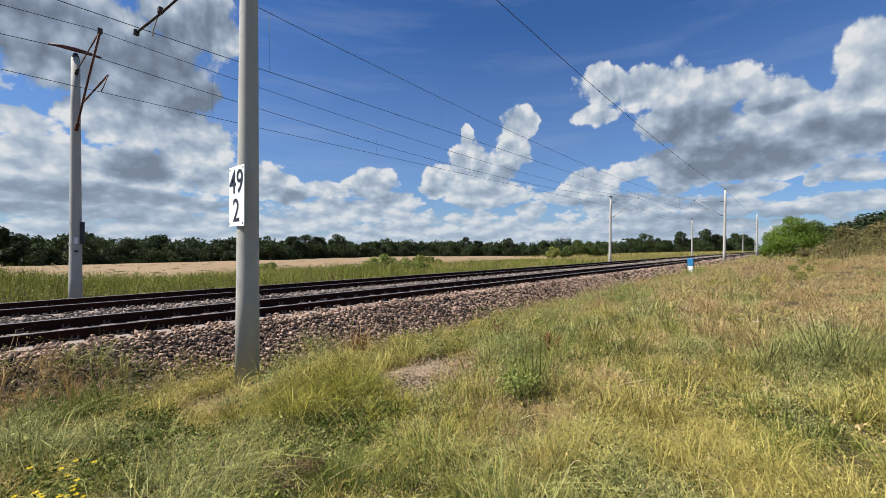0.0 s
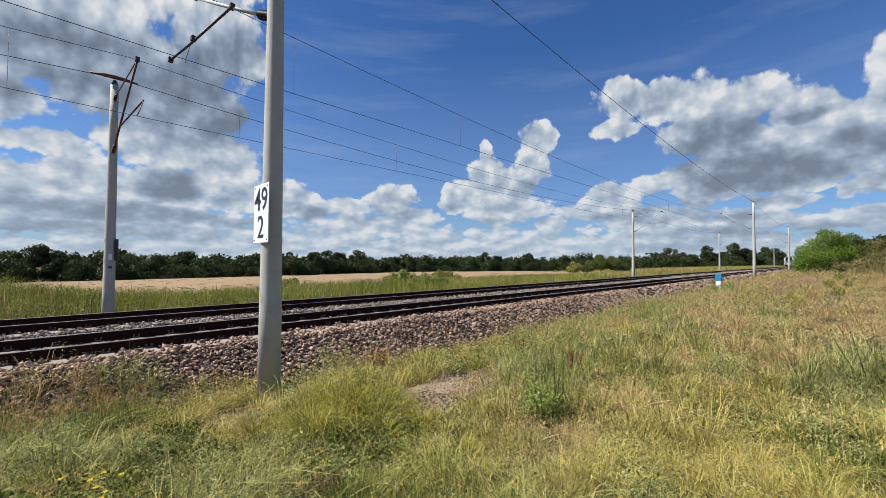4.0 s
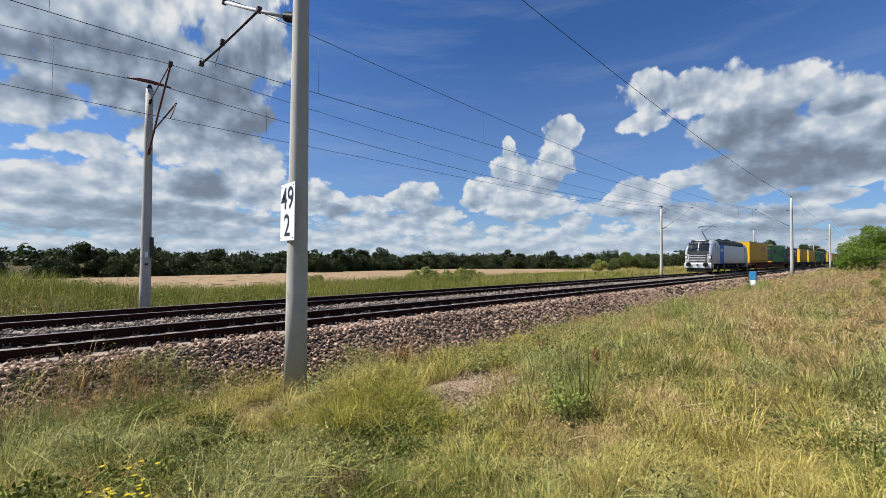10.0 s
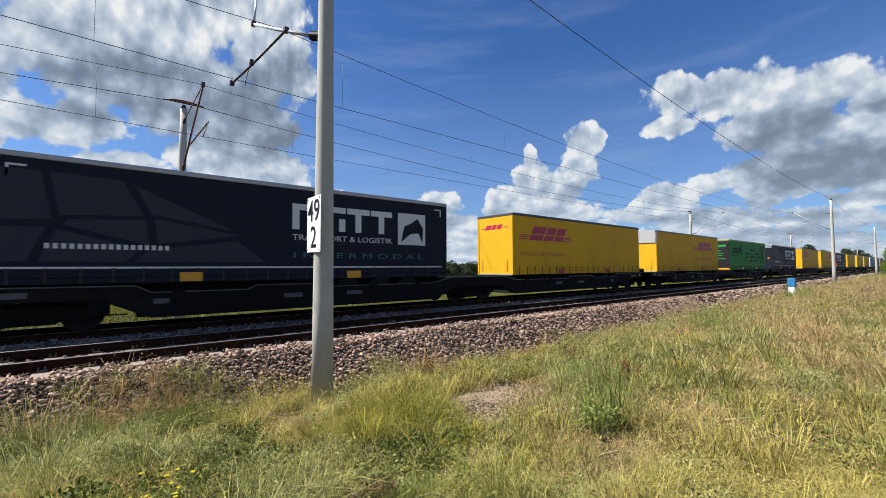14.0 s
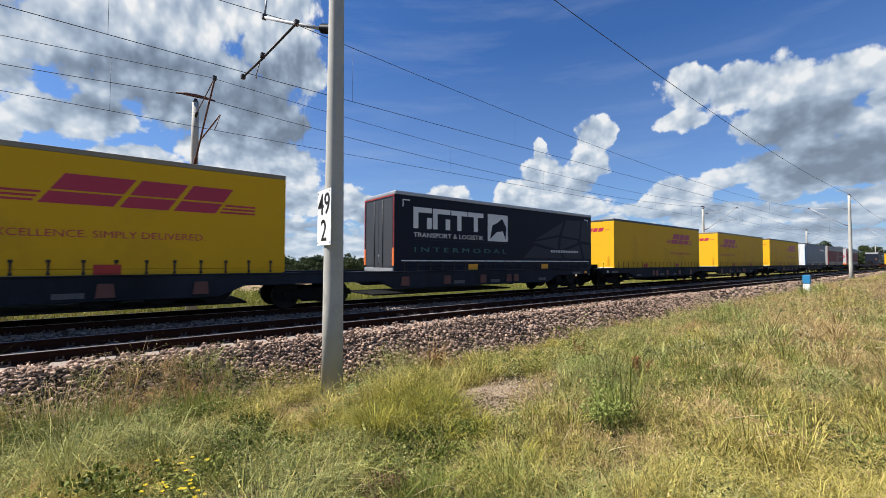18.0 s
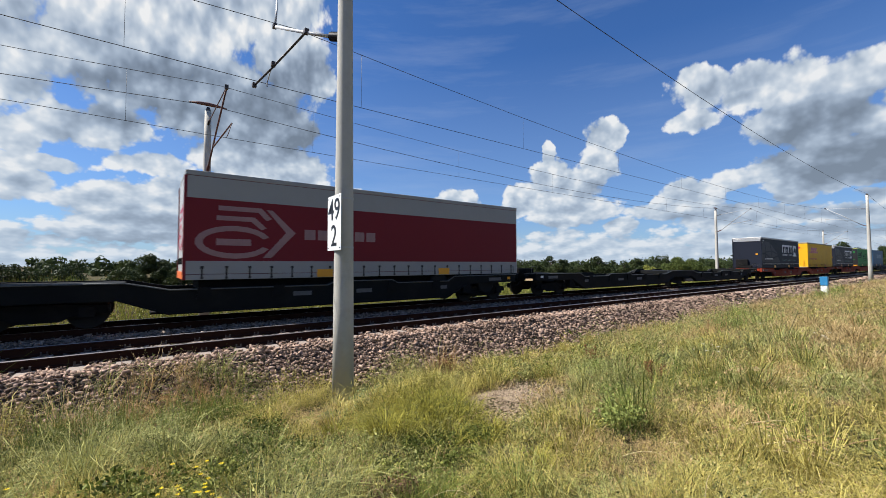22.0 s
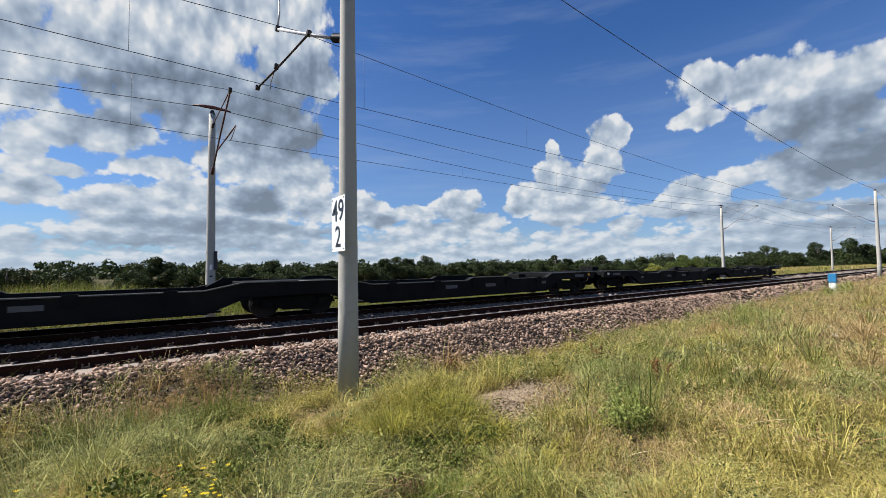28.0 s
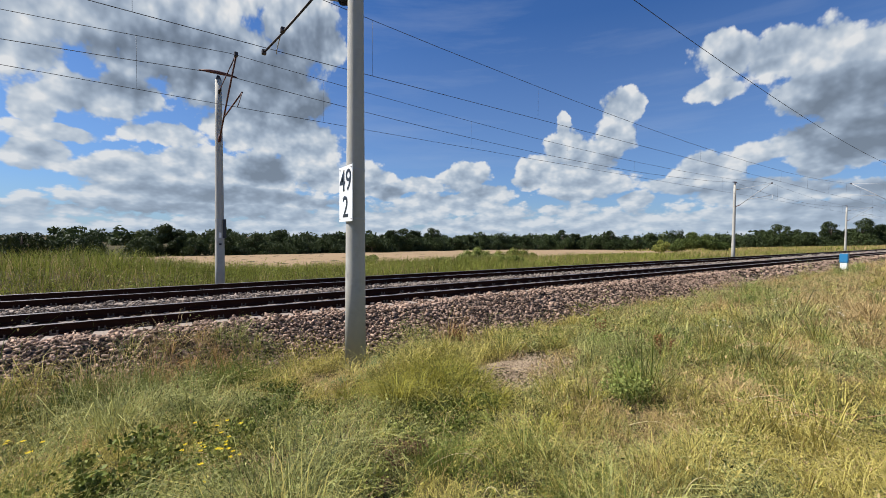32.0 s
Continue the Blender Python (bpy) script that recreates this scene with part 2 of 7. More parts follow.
def mat(name, base, rough=0.7, metal=0.0, vary=0.25, scale=6.0, bump=0.15, bump_scale=40.0, island=0.0, second=None, dirt=None, trans=0.0, obj_rand=0.0, patch=0.0, spec=0.5):
    """A surface: base colour with two scales of variation, bump, and variation per piece."""
    if name in MATS:
        return MATS[name]
    m = bpy.data.materials.new(name)
    m.use_nodes = True
    nt = m.node_tree
    b = nt.nodes["Principled BSDF"]
    co = nt.nodes.new("ShaderNodeTexCoord").outputs["Object"]
    n1, n2 = fbm(nt, co, scale, 5.0, 0.6), fbm(nt, co, scale * 0.13, 4.0, 0.6)
    c2 = second or tuple(v * 0.55 for v in base)
    f = nmath(nt, "ADD", nmath(nt, "MULTIPLY", nmath(nt, "SUBTRACT", n1, 0.5), vary * 3), nmath(nt, "MULTIPLY", nmath(nt, "SUBTRACT", n2, 0.5), vary * 4))
    if patch:
        f = nmath(nt, "ADD", f, nmath(nt, "MULTIPLY", nmath(nt, "SUBTRACT", fbm(nt, co, 0.35, 4.0, 0.6), 0.5), patch))
    if island:
        gi = nt.nodes.new("ShaderNodeNewGeometry").outputs["Random Per Island"]
        f = nmath(nt, "ADD", f, nmath(nt, "MULTIPLY", nmath(nt, "SUBTRACT", gi, 0.5), island * 2))
    if obj_rand:
        oi = nt.nodes.new("ShaderNodeObjectInfo").outputs["Random"]
        f = nmath(nt, "ADD", f, nmath(nt, "MULTIPLY", nmath(nt, "SUBTRACT", oi, 0.5), obj_rand * 2))
    f = nmath(nt, "ADD", f, 0.35, True)
    col = mixed(nt, "RGBA", f, (*base, 1), (*c2, 1))
    if dirt:
        df = nmath(nt, "MULTIPLY", nmath(nt, "SUBTRACT", fbm(nt, co, scale * 0.4, 8.0, 0.7), 0.5, True), 2.6, True)
        col = mixed(nt, "RGBA", df, col, (*dirt, 1))
    nt.links.new(col, b.inputs["Base Color"])
    b.inputs["Metallic"].default_value = metal
    b.inputs["Specular IOR Level"].default_value = 0.12 if trans else spec
    r = nmath(nt, "ADD", rough - 0.08, nmath(nt, "MULTIPLY", n1, 0.16), True)
    nt.links.new(r, b.inputs["Roughness"])
    if bump:
        bn = nt.nodes.new("ShaderNodeBump")
        bn.inputs["Strength"].default_value, bn.inputs["Distance"].default_value = bump, 0.02
        nt.links.new(fbm(nt, co, bump_scale, 5.0, 0.6), bn.inputs["Height"])
        nt.links.new(bn.outputs[0], b.inputs["Normal"])
    if trans:
        tr = nt.nodes.new("ShaderNodeBsdfTranslucent")
        nt.links.new(col, tr.inputs[0])
        mx = nt.nodes.new("ShaderNodeMixShader")
        mx.inputs[0].default_value = trans
        o = nt.nodes["Material Output"]
        nt.links.new(b.outputs[0], mx.inputs[1])
        nt.links.new(tr.outputs[0], mx.inputs[2])
        nt.links.new(mx.outputs[0], o.inputs[0])
    MATS[name] = m
    return m


# Soil darkened to paint in the shade between the plants.
M_GROUND = mat("shaded_meadow_soil", (0.085, 0.068, 0.032), 0.95, vary=0.6, scale=5.0, bump=0.8, bump_scale=30, second=(0.04, 0.036, 0.016), patch=1.2, spec=0.1)
# Strong dark and bright tones per blade put shadowed and lit leaves into colour.
M_GRASS = mat("green_grass", (0.53, 0.45, 0.125), 0.55, vary=0.4, scale=3.0, bump=0, island=0.7, second=(0.05, 0.055, 0.010), trans=0.22, patch=0.8)
M_YGRASS = mat("yellow_green_grass", (0.56, 0.47, 0.14), 0.55, vary=0.35, scale=3.0, bump=0, island=0.7, second=(0.085, 0.085, 0.015), trans=0.22)
M_VERGE = mat("verge_grass", (0.30, 0.315, 0.06), 0.55, vary=0.35, scale=0.8, bump=0, island=0.6, second=(0.07, 0.08, 0.016), trans=0.22)
M_DGRASS = mat("lush_dark_grass", (0.22, 0.25, 0.055), 0.5, vary=0.3, scale=3.0, bump=0, island=0.6, second=(0.04, 0.065, 0.01), trans=0.2)
M_REDG = mat("reddish_tall_grass", (0.58, 0.38, 0.18), 0.6, vary=0.3, scale=4.0, bump=0, island=0.6, second=(0.26, 0.15, 0.06), trans=0.3)
M_HEATH = mat("brown_heath", (0.20, 0.165, 0.065), 0.8, vary=0.35, scale=0.8, bump=0, island=0.4, second=(0.055, 0.06, 0.024), trans=0.2)
M_OLIVE = mat("olive_shrub", (0.17, 0.15, 0.06), 0.75, vary=0.3, scale=1.5, bump=0, island=0.6, second=(0.045, 0.05, 0.02), trans=0.2)
M_STRAW = mat("dry_grass", (0.58, 0.42, 0.20), 0.6, vary=0.35, scale=3.0, bump=0, island=0.7, second=(0.22, 0.155, 0.06), trans=0.22)
M_HUSK = mat("grass_husk", (0.62, 0.50, 0.235), 0.65, vary=0.35, scale=3.0, bump=0, island=0.7, second=(0.06, 0.06, 0.014), trans=0.22)
M_WEED = mat("blue_green_weed", (0.43, 0.42, 0.15), 0.65, vary=0.3, scale=4, bump=0, island=0.7, second=(0.03, 0.045, 0.014), trans=0.16)
M_LUSH = mat("fresh_weed", (0.35, 0.39, 0.11), 0.6, vary=0.3, scale=4, bump=0, island=0.65, second=(0.035, 0.06, 0.008), trans=0.2)
M_LEAFW = mat("weed_leaf", (0.29, 0.295, 0.07), 0.6, vary=0.3, scale=4, bump=0, island=0.7, second=(0.04, 0.065, 0.014), trans=0.2)
M_DLEAF = mat("dark_weed_leaf", (0.15, 0.18, 0.035), 0.55, vary=0.3, scale=4, bump=0, island=0.7, second=(0.03, 0.042, 0.009), trans=0.2)
M_TANW = mat("withered_weed", (0.52, 0.38, 0.19), 0.75, vary=0.3, scale=4, bump=0, island=0.7, second=(0.15, 0.095, 0.055), trans=0.15)
M_PEBBLE = mat("pale_rubble", (0.32, 0.245, 0.165), 0.95, vary=0.3, scale=5, bump=0.3, island=0.7, second=(0.15, 0.105, 0.07), spec=0.2)
M_YELLOW = mat("yellow_petal", (0.75, 0.55, 0.02), 0.6, vary=0.1, bump=0, island=0.3, trans=0.2)
M_WHITEF = mat("pale_petal", (0.75, 0.73, 0.62), 0.6, vary=0.1, bump=0, island=0.3, trans=0.2)
M_FIELD = mat("stubble_field", (0.30, 0.21, 0.125), 0.95, spec=0.1, vary=0.3, scale=0.5, bump=0.5, bump_scale=4, second=(0.23, 0.16, 0.09))
M_STONE = mat("ballast_stone", (0.43, 0.30, 0.225), 0.9, vary=0.3, scale=3, bump=0.4, bump_scale=60, island=0.8, second=(0.075, 0.05, 0.038), spec=0.1)
M_STONEO = mat("single_ballast_stone", (0.43, 0.30, 0.225), 0.9, vary=0.3, scale=2, bump=0.4, bump_scale=3, obj_rand=0.8, second=(0.075, 0.05, 0.038), spec=0.1)
M_STONEG = mat("grey_ballast_stone", (0.30, 0.245, 0.205), 0.9, vary=0.3, scale=3, bump=0.4, bump_scale=60, island=0.8, second=(0.09, 0.07, 0.058), spec=0.1)
# Much darker than the loose stones: shade between them put into the colour.
M_SHADED_BED = mat("ballast_bed", (0.09, 0.07, 0.058), 0.95, spec=0.05, vary=0.6, scale=14, bump=1.0, bump_scale=22, second=(0.05, 0.045, 0.04))
M_SLEEPER = mat("concrete_sleeper", (0.27, 0.215, 0.175), 0.9, vary=0.25, scale=8, bump=0.3, obj_rand=0.3, second=(0.27, 0.22, 0.18))
M_RAIL = mat("rusty_rail_steel", (0.034, 0.014, 0.009), 0.9, 0.0, vary=0.3, scale=3, bump=0.2, second=(0.022, 0.010, 0.007), spec=0.06)
M_RAILTOP = mat("worn_rail_head", (0.34, 0.30, 0.28), 0.4, 0.6, vary=0.2, scale=2, bump=0.05)
M_CONC = mat("spun_concrete", (0.44, 0.42, 0.37), 0.8, vary=0.22, scale=5, bump=0.12, bump_scale=60, second=(0.33, 0.31, 0.27), dirt=(0.28, 0.26, 0.22))
M_STEEL = mat("galvanised_steel", (0.46, 0.46, 0.46), 0.6, 0.2, vary=0.2, scale=10, bump=0.05)
M_DARKST = mat("dark_steel", (0.06, 0.05, 0.05), 0.55, 0.4, vary=0.2, scale=10, bump=0.05)
M_RUSTST = mat("brown_painted_steel", (0.13, 0.05, 0.04), 0.6, 0.1, vary=0.2, scale=8, bump=0.1)
M_WIRE = mat("copper_wire", (0.035, 0.033, 0.035), 0.6, 0.2, vary=0.1, bump=0)
M_WHITE = mat("white_enamel", (0.82, 0.82, 0.80), 0.35, vary=0.05, scale=4, bump=0.02, second=(0.72, 0.71, 0.67))
M_BLACK = mat("black_paint", (0.015, 0.015, 0.017), 0.4, vary=0.1, bump=0.02)
M_LOCOD0 = mat("dark_box_paint", (0.035, 0.036, 0.04), 0.6, vary=0.1, bump=0.05)
M_BARK = mat("bark", (0.11, 0.085, 0.06), 0.9, vary=0.4, scale=5, bump=0.6, bump_scale=12)
M_LEAF = mat("dark_leaf", (0.048, 0.066, 0.023), 0.55, vary=0.4, scale=0.6, bump=0, island=0.3, obj_rand=0.4, second=(0.018, 0.028, 0.010), trans=0.2)
M_LEAFM = mat("dull_leaf", (0.105, 0.135, 0.035), 0.55, vary=0.35, scale=0.6, bump=0, island=0.35, second=(0.04, 0.058, 0.016), trans=0.25)
M_LEAFL = mat("bright_leaf", (0.15, 0.22, 0.03), 0.55, vary=0.35, scale=0.6, bump=0, island=0.35, second=(0.06, 0.10, 0.014), trans=0.3)


# ---- building helpers ----
def mesh_of(name, bm, material, smooth=False):
    me = bpy.data.meshes.new(name)
    bm.to_mesh(me)
    bm.free()
    if smooth:
        for p in me.polygons:
            p.use_smooth = True
    for m in material if isinstance(material, (list, tuple)) else [material]:
        me.materials.append(m)
    return me


def part(name, bm, material, parent=None, label="", smooth=False, at=None):
    me = bm if isinstance(bm, bpy.types.Mesh) else mesh_of(name, bm, material, smooth)
    ob = new(name, me)
    ob.parent = parent
    if at is not None:
        ob.matrix_basis = at
    if label:
        ob["label"] = label
    return ob


def thing(name, m, label, category, group="", kind=""):
    ob = new(name)
    ob.empty_display_size = 0.2
    ob.matrix_basis = m
    return tagged(ob, label, category, group, kind)


def box(bm, x0, x1, y0, y1, z0, z1, bevel=0.0, mi=0):
    vs = [bm.verts.new(p) for p in ((x0, y0, z0), (x1, y0, z0), (x1, y1, z0), (x0, y1, z0), (x0, y0, z1), (x1, y0, z1), (x1, y1, z1), (x0, y1, z1))]
    fs = [bm.faces.new([vs[i] for i in q]) for q in ((3, 2, 1, 0), (4, 5, 6, 7), (0, 1, 5, 4), (1, 2, 6, 5), (2, 3, 7, 6), (3, 0, 4, 7))]
    for f in fs:
        f.material_index = mi
    if bevel:
        es = list({e for f in fs for e in f.edges})
        bmesh.ops.bevel(bm, geom=es, offset=bevel, segments=2, profile=0.5, affect="EDGES")
    return bm


def boxed(*a, **k):
    return box(bmesh.new(), *a, **k)


def tube(bm, pts, r, n=8, cap=True):
    """A tube through points; r a number or a list."""
    pts = [Vector(p) for p in pts]
    rs = r if isinstance(r, (list, tuple)) else [r] * len(pts)
    rings = []
    for i, p in enumerate(pts):
        d = (pts[min(i + 1, len(pts) - 1)] - pts[max(i - 1, 0)]).normalized()
        a = d.cross(Vector((0, 0, 1)) if abs(d.z) < 0.9 else Vector((1, 0, 0))).normalized()
        b = d.cross(a)
        rings.append([bm.verts.new(p + (a * math.cos(2 * math.pi * k / n) + b * math.sin(2 * math.pi * k / n)) * rs[i]) for k in range(n)])
    for A, B in zip(rings, rings[1:]):
        for k in range(n):
            f = bm.faces.new((A[k], A[(k + 1) % n], B[(k + 1) % n], B[k]))
            f.smooth = True
    if cap:
        bm.faces.new(rings[0][::-1])
        bm.faces.new(rings[-1])
    return bm


def tubed(*a, **k):
    return tube(bmesh.new(), *a, **k)


def prism(bm, pts, y0, y1, mi=0, axis="y"):
    """A polygon of (x, z) pulled from y0 to y1 (or (x, y) from z0 to z1, or (y, z) along x)."""
    def place(p, v):
        return {"y": (p[0], v, p[1]), "z": (p[0], p[1], v), "x": (v, p[0], p[1])}[axis]
    A, B = [bm.verts.new(place(p, y0)) for p in pts], [bm.verts.new(place(p, y1)) for p in pts]
    n = len(pts)
    fs = [bm.faces.new(A), bm.faces.new(B[::-1])] + [bm.faces.new((A[i], B[i], B[(i + 1) % n], A[(i + 1) % n])) for i in range(n)]
    for f in fs:
        f.material_index = mi
    bmesh.ops.recalc_face_normals(bm, faces=fs)
    return bm


def prismed(*a, **k):
    return prism(bmesh.new(), *a, **k)


def raw_mesh(name, verts, faces_tri, material, loops=3):
    """A mesh straight from arrays: verts (n, 3), faces (m, loops)."""
    me = bpy.data.meshes.new(name)
    nv, nf = len(verts), len(faces_tri)
    me.vertices.add(nv)
    me.vertices.foreach_set("co", np.asarray(verts, np.float32).ravel())
    me.loops.add(nf * loops)
    me.loops.foreach_set("vertex_index", np.asarray(faces_tri, np.int32).ravel())
    me.polygons.add(nf)
    me.polygons.foreach_set("loop_start", np.arange(0, nf * loops, loops, dtype=np.int32))
    me.materials.append(material)
    me.update(calc_edges=True)
    return me


def smooth01(v):
    v = np.clip(v, 0, 1)
    return v * v * (3 - 2 * v)


rng = np.random.default_rng(7)


# ---- ground ----
# humps and hollows of the slope: x, y, radius, height
HUMPS = [(2.9, -5.1, 0.8, 0.24), (4.9, -4.9, 0.8, 0.15), (3.55, -6.1, 0.42, -0.34), (4.2, -6.5, 0.5, -0.12), (1.9, -6.9, 0.35, -0.12), (0.3, -3.25, 0.5, -0.16), (8.8, -10.0, 0.5, -0.18),
         (6.0, -6.4, 0.6, 0.12), (4.0, -7.6, 0.4, 0.10), (1.2, -7.6, 0.5, 0.08), (7.6, -8.4, 0.6, 0.10), (5.4, -9.4, 0.6, -0.10), (10.5, -7.2, 0.9, 0.16), (11.8, -5.4, 0.7, -0.16)]


def ground_z(x, y):
    x, y = np.asarray(x, float), np.asarray(y, float)
    near = np.interp(y, [-400, -60, -30, -14, -10.5, -8, -6, -4, -2.9, -2.0], [6, 2.6, 1.6, 0.5, 0.08, -0.05, -0.38, -0.74, -0.92, -0.95])
    near = near + 0.5 * smooth01((x - 4) / 45) * smooth01((-y - 1.5) / 1.5)
    near = near + 0.55 * smooth01((x - 14) / 34) * smooth01((-y - 6) / 6.5) + 1.45 * smooth01((x - 33) / 12) * smooth01((-y - 9.8) / 6.5)
    for hx, hy, hr, hz in HUMPS:
        near = near + hz * np.exp(-((x - hx) ** 2 + (y - hy) ** 2) / hr ** 2)
    far = np.interp(y, [7.2, 9, 15, 22, 60, 125, 300, 700, 1500, 2600], [-0.95, -0.75, -0.55, -0.9, -2.0, -3.9, -6.5, -6.5, -3, 2])
    far = far + 0.7 * smooth01((4 - x) / 9) * smooth01((y - 8.5) / 4) * smooth01((30 - y) / 8)
    far = far - 2.0 * smooth01((x - 40) / 260) * smooth01((y - 20) / 120)
    z = np.where(y < 2.5, near, far)
    bed = (y > -2.0) & (y < 7.2)
    z = np.where(bed, -0.95, z)
    wob = 0.06 * np.sin(x * 1.7 + 0.6 * y) * np.sin(y * 2.1 - 0.4 * x) + 0.04 * np.sin(x * 4.1 + 1) * np.sin(y * 3.7)
    return z + np.where(bed, 0, wob)


def spaced(lo, hi, mid0, mid1, fine, grow=1.12):
    v = list(np.arange(mid0, mid1 + fine / 2, fine))
    s = fine
    while v[-1] < hi:
        s *= grow
        v.append(v[-1] + s)
    s = fine
    w = [mid0]
    while w[-1] > lo:
        s *= grow
        w.append(w[-1] - s)
    return np.array(w[:0:-1] + v)


def build_ground():
    xs, ys = spaced(-2500, 3500, -6, 22, 0.2), spaced(-2000, 2600, -13, 12, 0.2)
    X, Y = np.meshgrid(xs, ys)
    V = np.stack([X.ravel(), Y.ravel(), ground_z(X, Y).ravel()], 1)
    nx, ny = len(xs), len(ys)
    i = (np.arange(ny - 1)[:, None] * nx + np.arange(nx - 1)).ravel()
    me = raw_mesh("ground", V, np.stack([i, i + 1, i + nx + 1, i + nx], 1), M_GROUND, 4)
    for p in me.polygons:
        p.use_smooth = True
    tagged(new("ground", me), "rough meadow ground of dry and green grass", "ground", kind="structure")
    # harvested field, a sheet laid just over the ground
    fx, fy = np.linspace(-260, 420, 90), np.linspace(22, 135, 40)
    X, Y = np.meshgrid(fx, fy)
    Y = Y + smooth01((X - 20) / 250) * (Y - 22) * 0.7
    V = np.stack([X.ravel(), Y.ravel(), ground_z(X, Y).ravel() + 0.06], 1)
    i = (np.arange(39)[:, None] * 90 + np.arange(89)).ravel()
    tagged(new("field", raw_mesh("field", V, np.stack([i, i + 1, i + 91, i + 90], 1), M_FIELD, 4)), "harvested stubble field, pale tan", "field", kind="structure")


build_ground()

# ---- railway ----
SLEEP = 0.667
NEAR_Y, FAR_Y = 0.75, 4.75


def build_bed():
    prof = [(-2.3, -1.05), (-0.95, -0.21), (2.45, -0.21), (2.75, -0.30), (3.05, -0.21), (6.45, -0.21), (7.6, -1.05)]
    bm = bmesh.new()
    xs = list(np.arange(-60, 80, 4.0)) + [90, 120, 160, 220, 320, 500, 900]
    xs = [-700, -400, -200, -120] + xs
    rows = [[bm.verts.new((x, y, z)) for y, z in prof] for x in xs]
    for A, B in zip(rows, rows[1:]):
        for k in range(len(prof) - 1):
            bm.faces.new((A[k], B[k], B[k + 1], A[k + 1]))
    return tagged(part("ballast_bed", bm, M_SHADED_BED), "bed of crushed stone under the tracks, dark with the shade between stones", "track bed", kind="structure")


def rail_mesh(x0, x1):
    half = [(0.075, -0.196), (0.075, -0.16), (0.02, -0.14), (0.012, -0.045), (0.036, -0.035), (0.036, -0.006), (0.028, 0.0)]
    prof = half + [(-y, z) for y, z in half[::-1]]
    bm = bmesh.new()
    prism(bm, prof, x0, x1, axis="x")
    bm.faces.ensure_lookup_table()
    for f in bm.faces:
        if all(v.co.z > -0.0065 for v in f.verts):
            f.material_index = 1
    return mesh_of("rail", bm, [M_RAIL, M_RAILTOP])


def sleeper_mesh():
    bm = bmesh.new()
    pts = [(-0.15, -0.40), (0.15, -0.40), (0.115, -0.196), (-0.115, -0.196)]
    prism(bm, pts, -1.3, 1.3)
    return mesh_of("sleeper", bm, M_SLEEPER)


def clip_mesh():
    bm = bmesh.new()
    for y in (-0.75, 0.75):
        for s in (-1, 1):
            yy = y + s * 0.105
            box(bm, -0.06, 0.06, yy - 0.03, yy + 0.03, -0.197, -0.16)
            for k in (-0.045, 0.045):
                box(bm, k - 0.012, k + 0.012, yy - 0.015, yy + 0.02, -0.165, -0.11)
    return mesh_of("rail_clip", bm, M_DARKST)


def build_track(cy, label):
    tr = thing("railway_track", pose(0, cy, 0), label, "railway track", "railway tracks", "structure")
    rm, sm, cm = rail_mesh(-700, 900), sleeper_mesh(), clip_mesh()
    for y in (-0.75, 0.75):
        part("rail", rm, None, tr, at=pose(0, y, 0))
    for i in range(-12, 76):
        s = part("sleeper", sm, None, tr, at=pose(SLEEP * i + 0.02, 0, 0))
        if i < 40:
            part("rail_clip", cm, None, s)
    bm = bmesh.new()
    for i in list(range(-90, -12)) + list(range(76, 330)):
        x = SLEEP * i + 0.02
        prism(bm, [(x - 0.15, -0.40), (x + 0.15, -0.40), (x + 0.12, -0.196), (x - 0.12, -0.196)], -1.3, 1.3)
    tagged(part("sleeper_row", bm, M_SLEEPER, tr), kind="stuff")


def bed_z(y):
    return np.interp(y, [-2.3, -0.95, 2.45, 2.75, 3.05, 6.45, 7.6], [-1.05, -0.21, -0.21, -0.30, -0.21, -0.21, -1.05])


def surf_z(x, y):
    """The ground or the slope of the ballast, whichever is higher."""
    return np.maximum(ground_z(x, y), np.where((y > -2.3) & (y < 7.6), bed_z(y), -9))


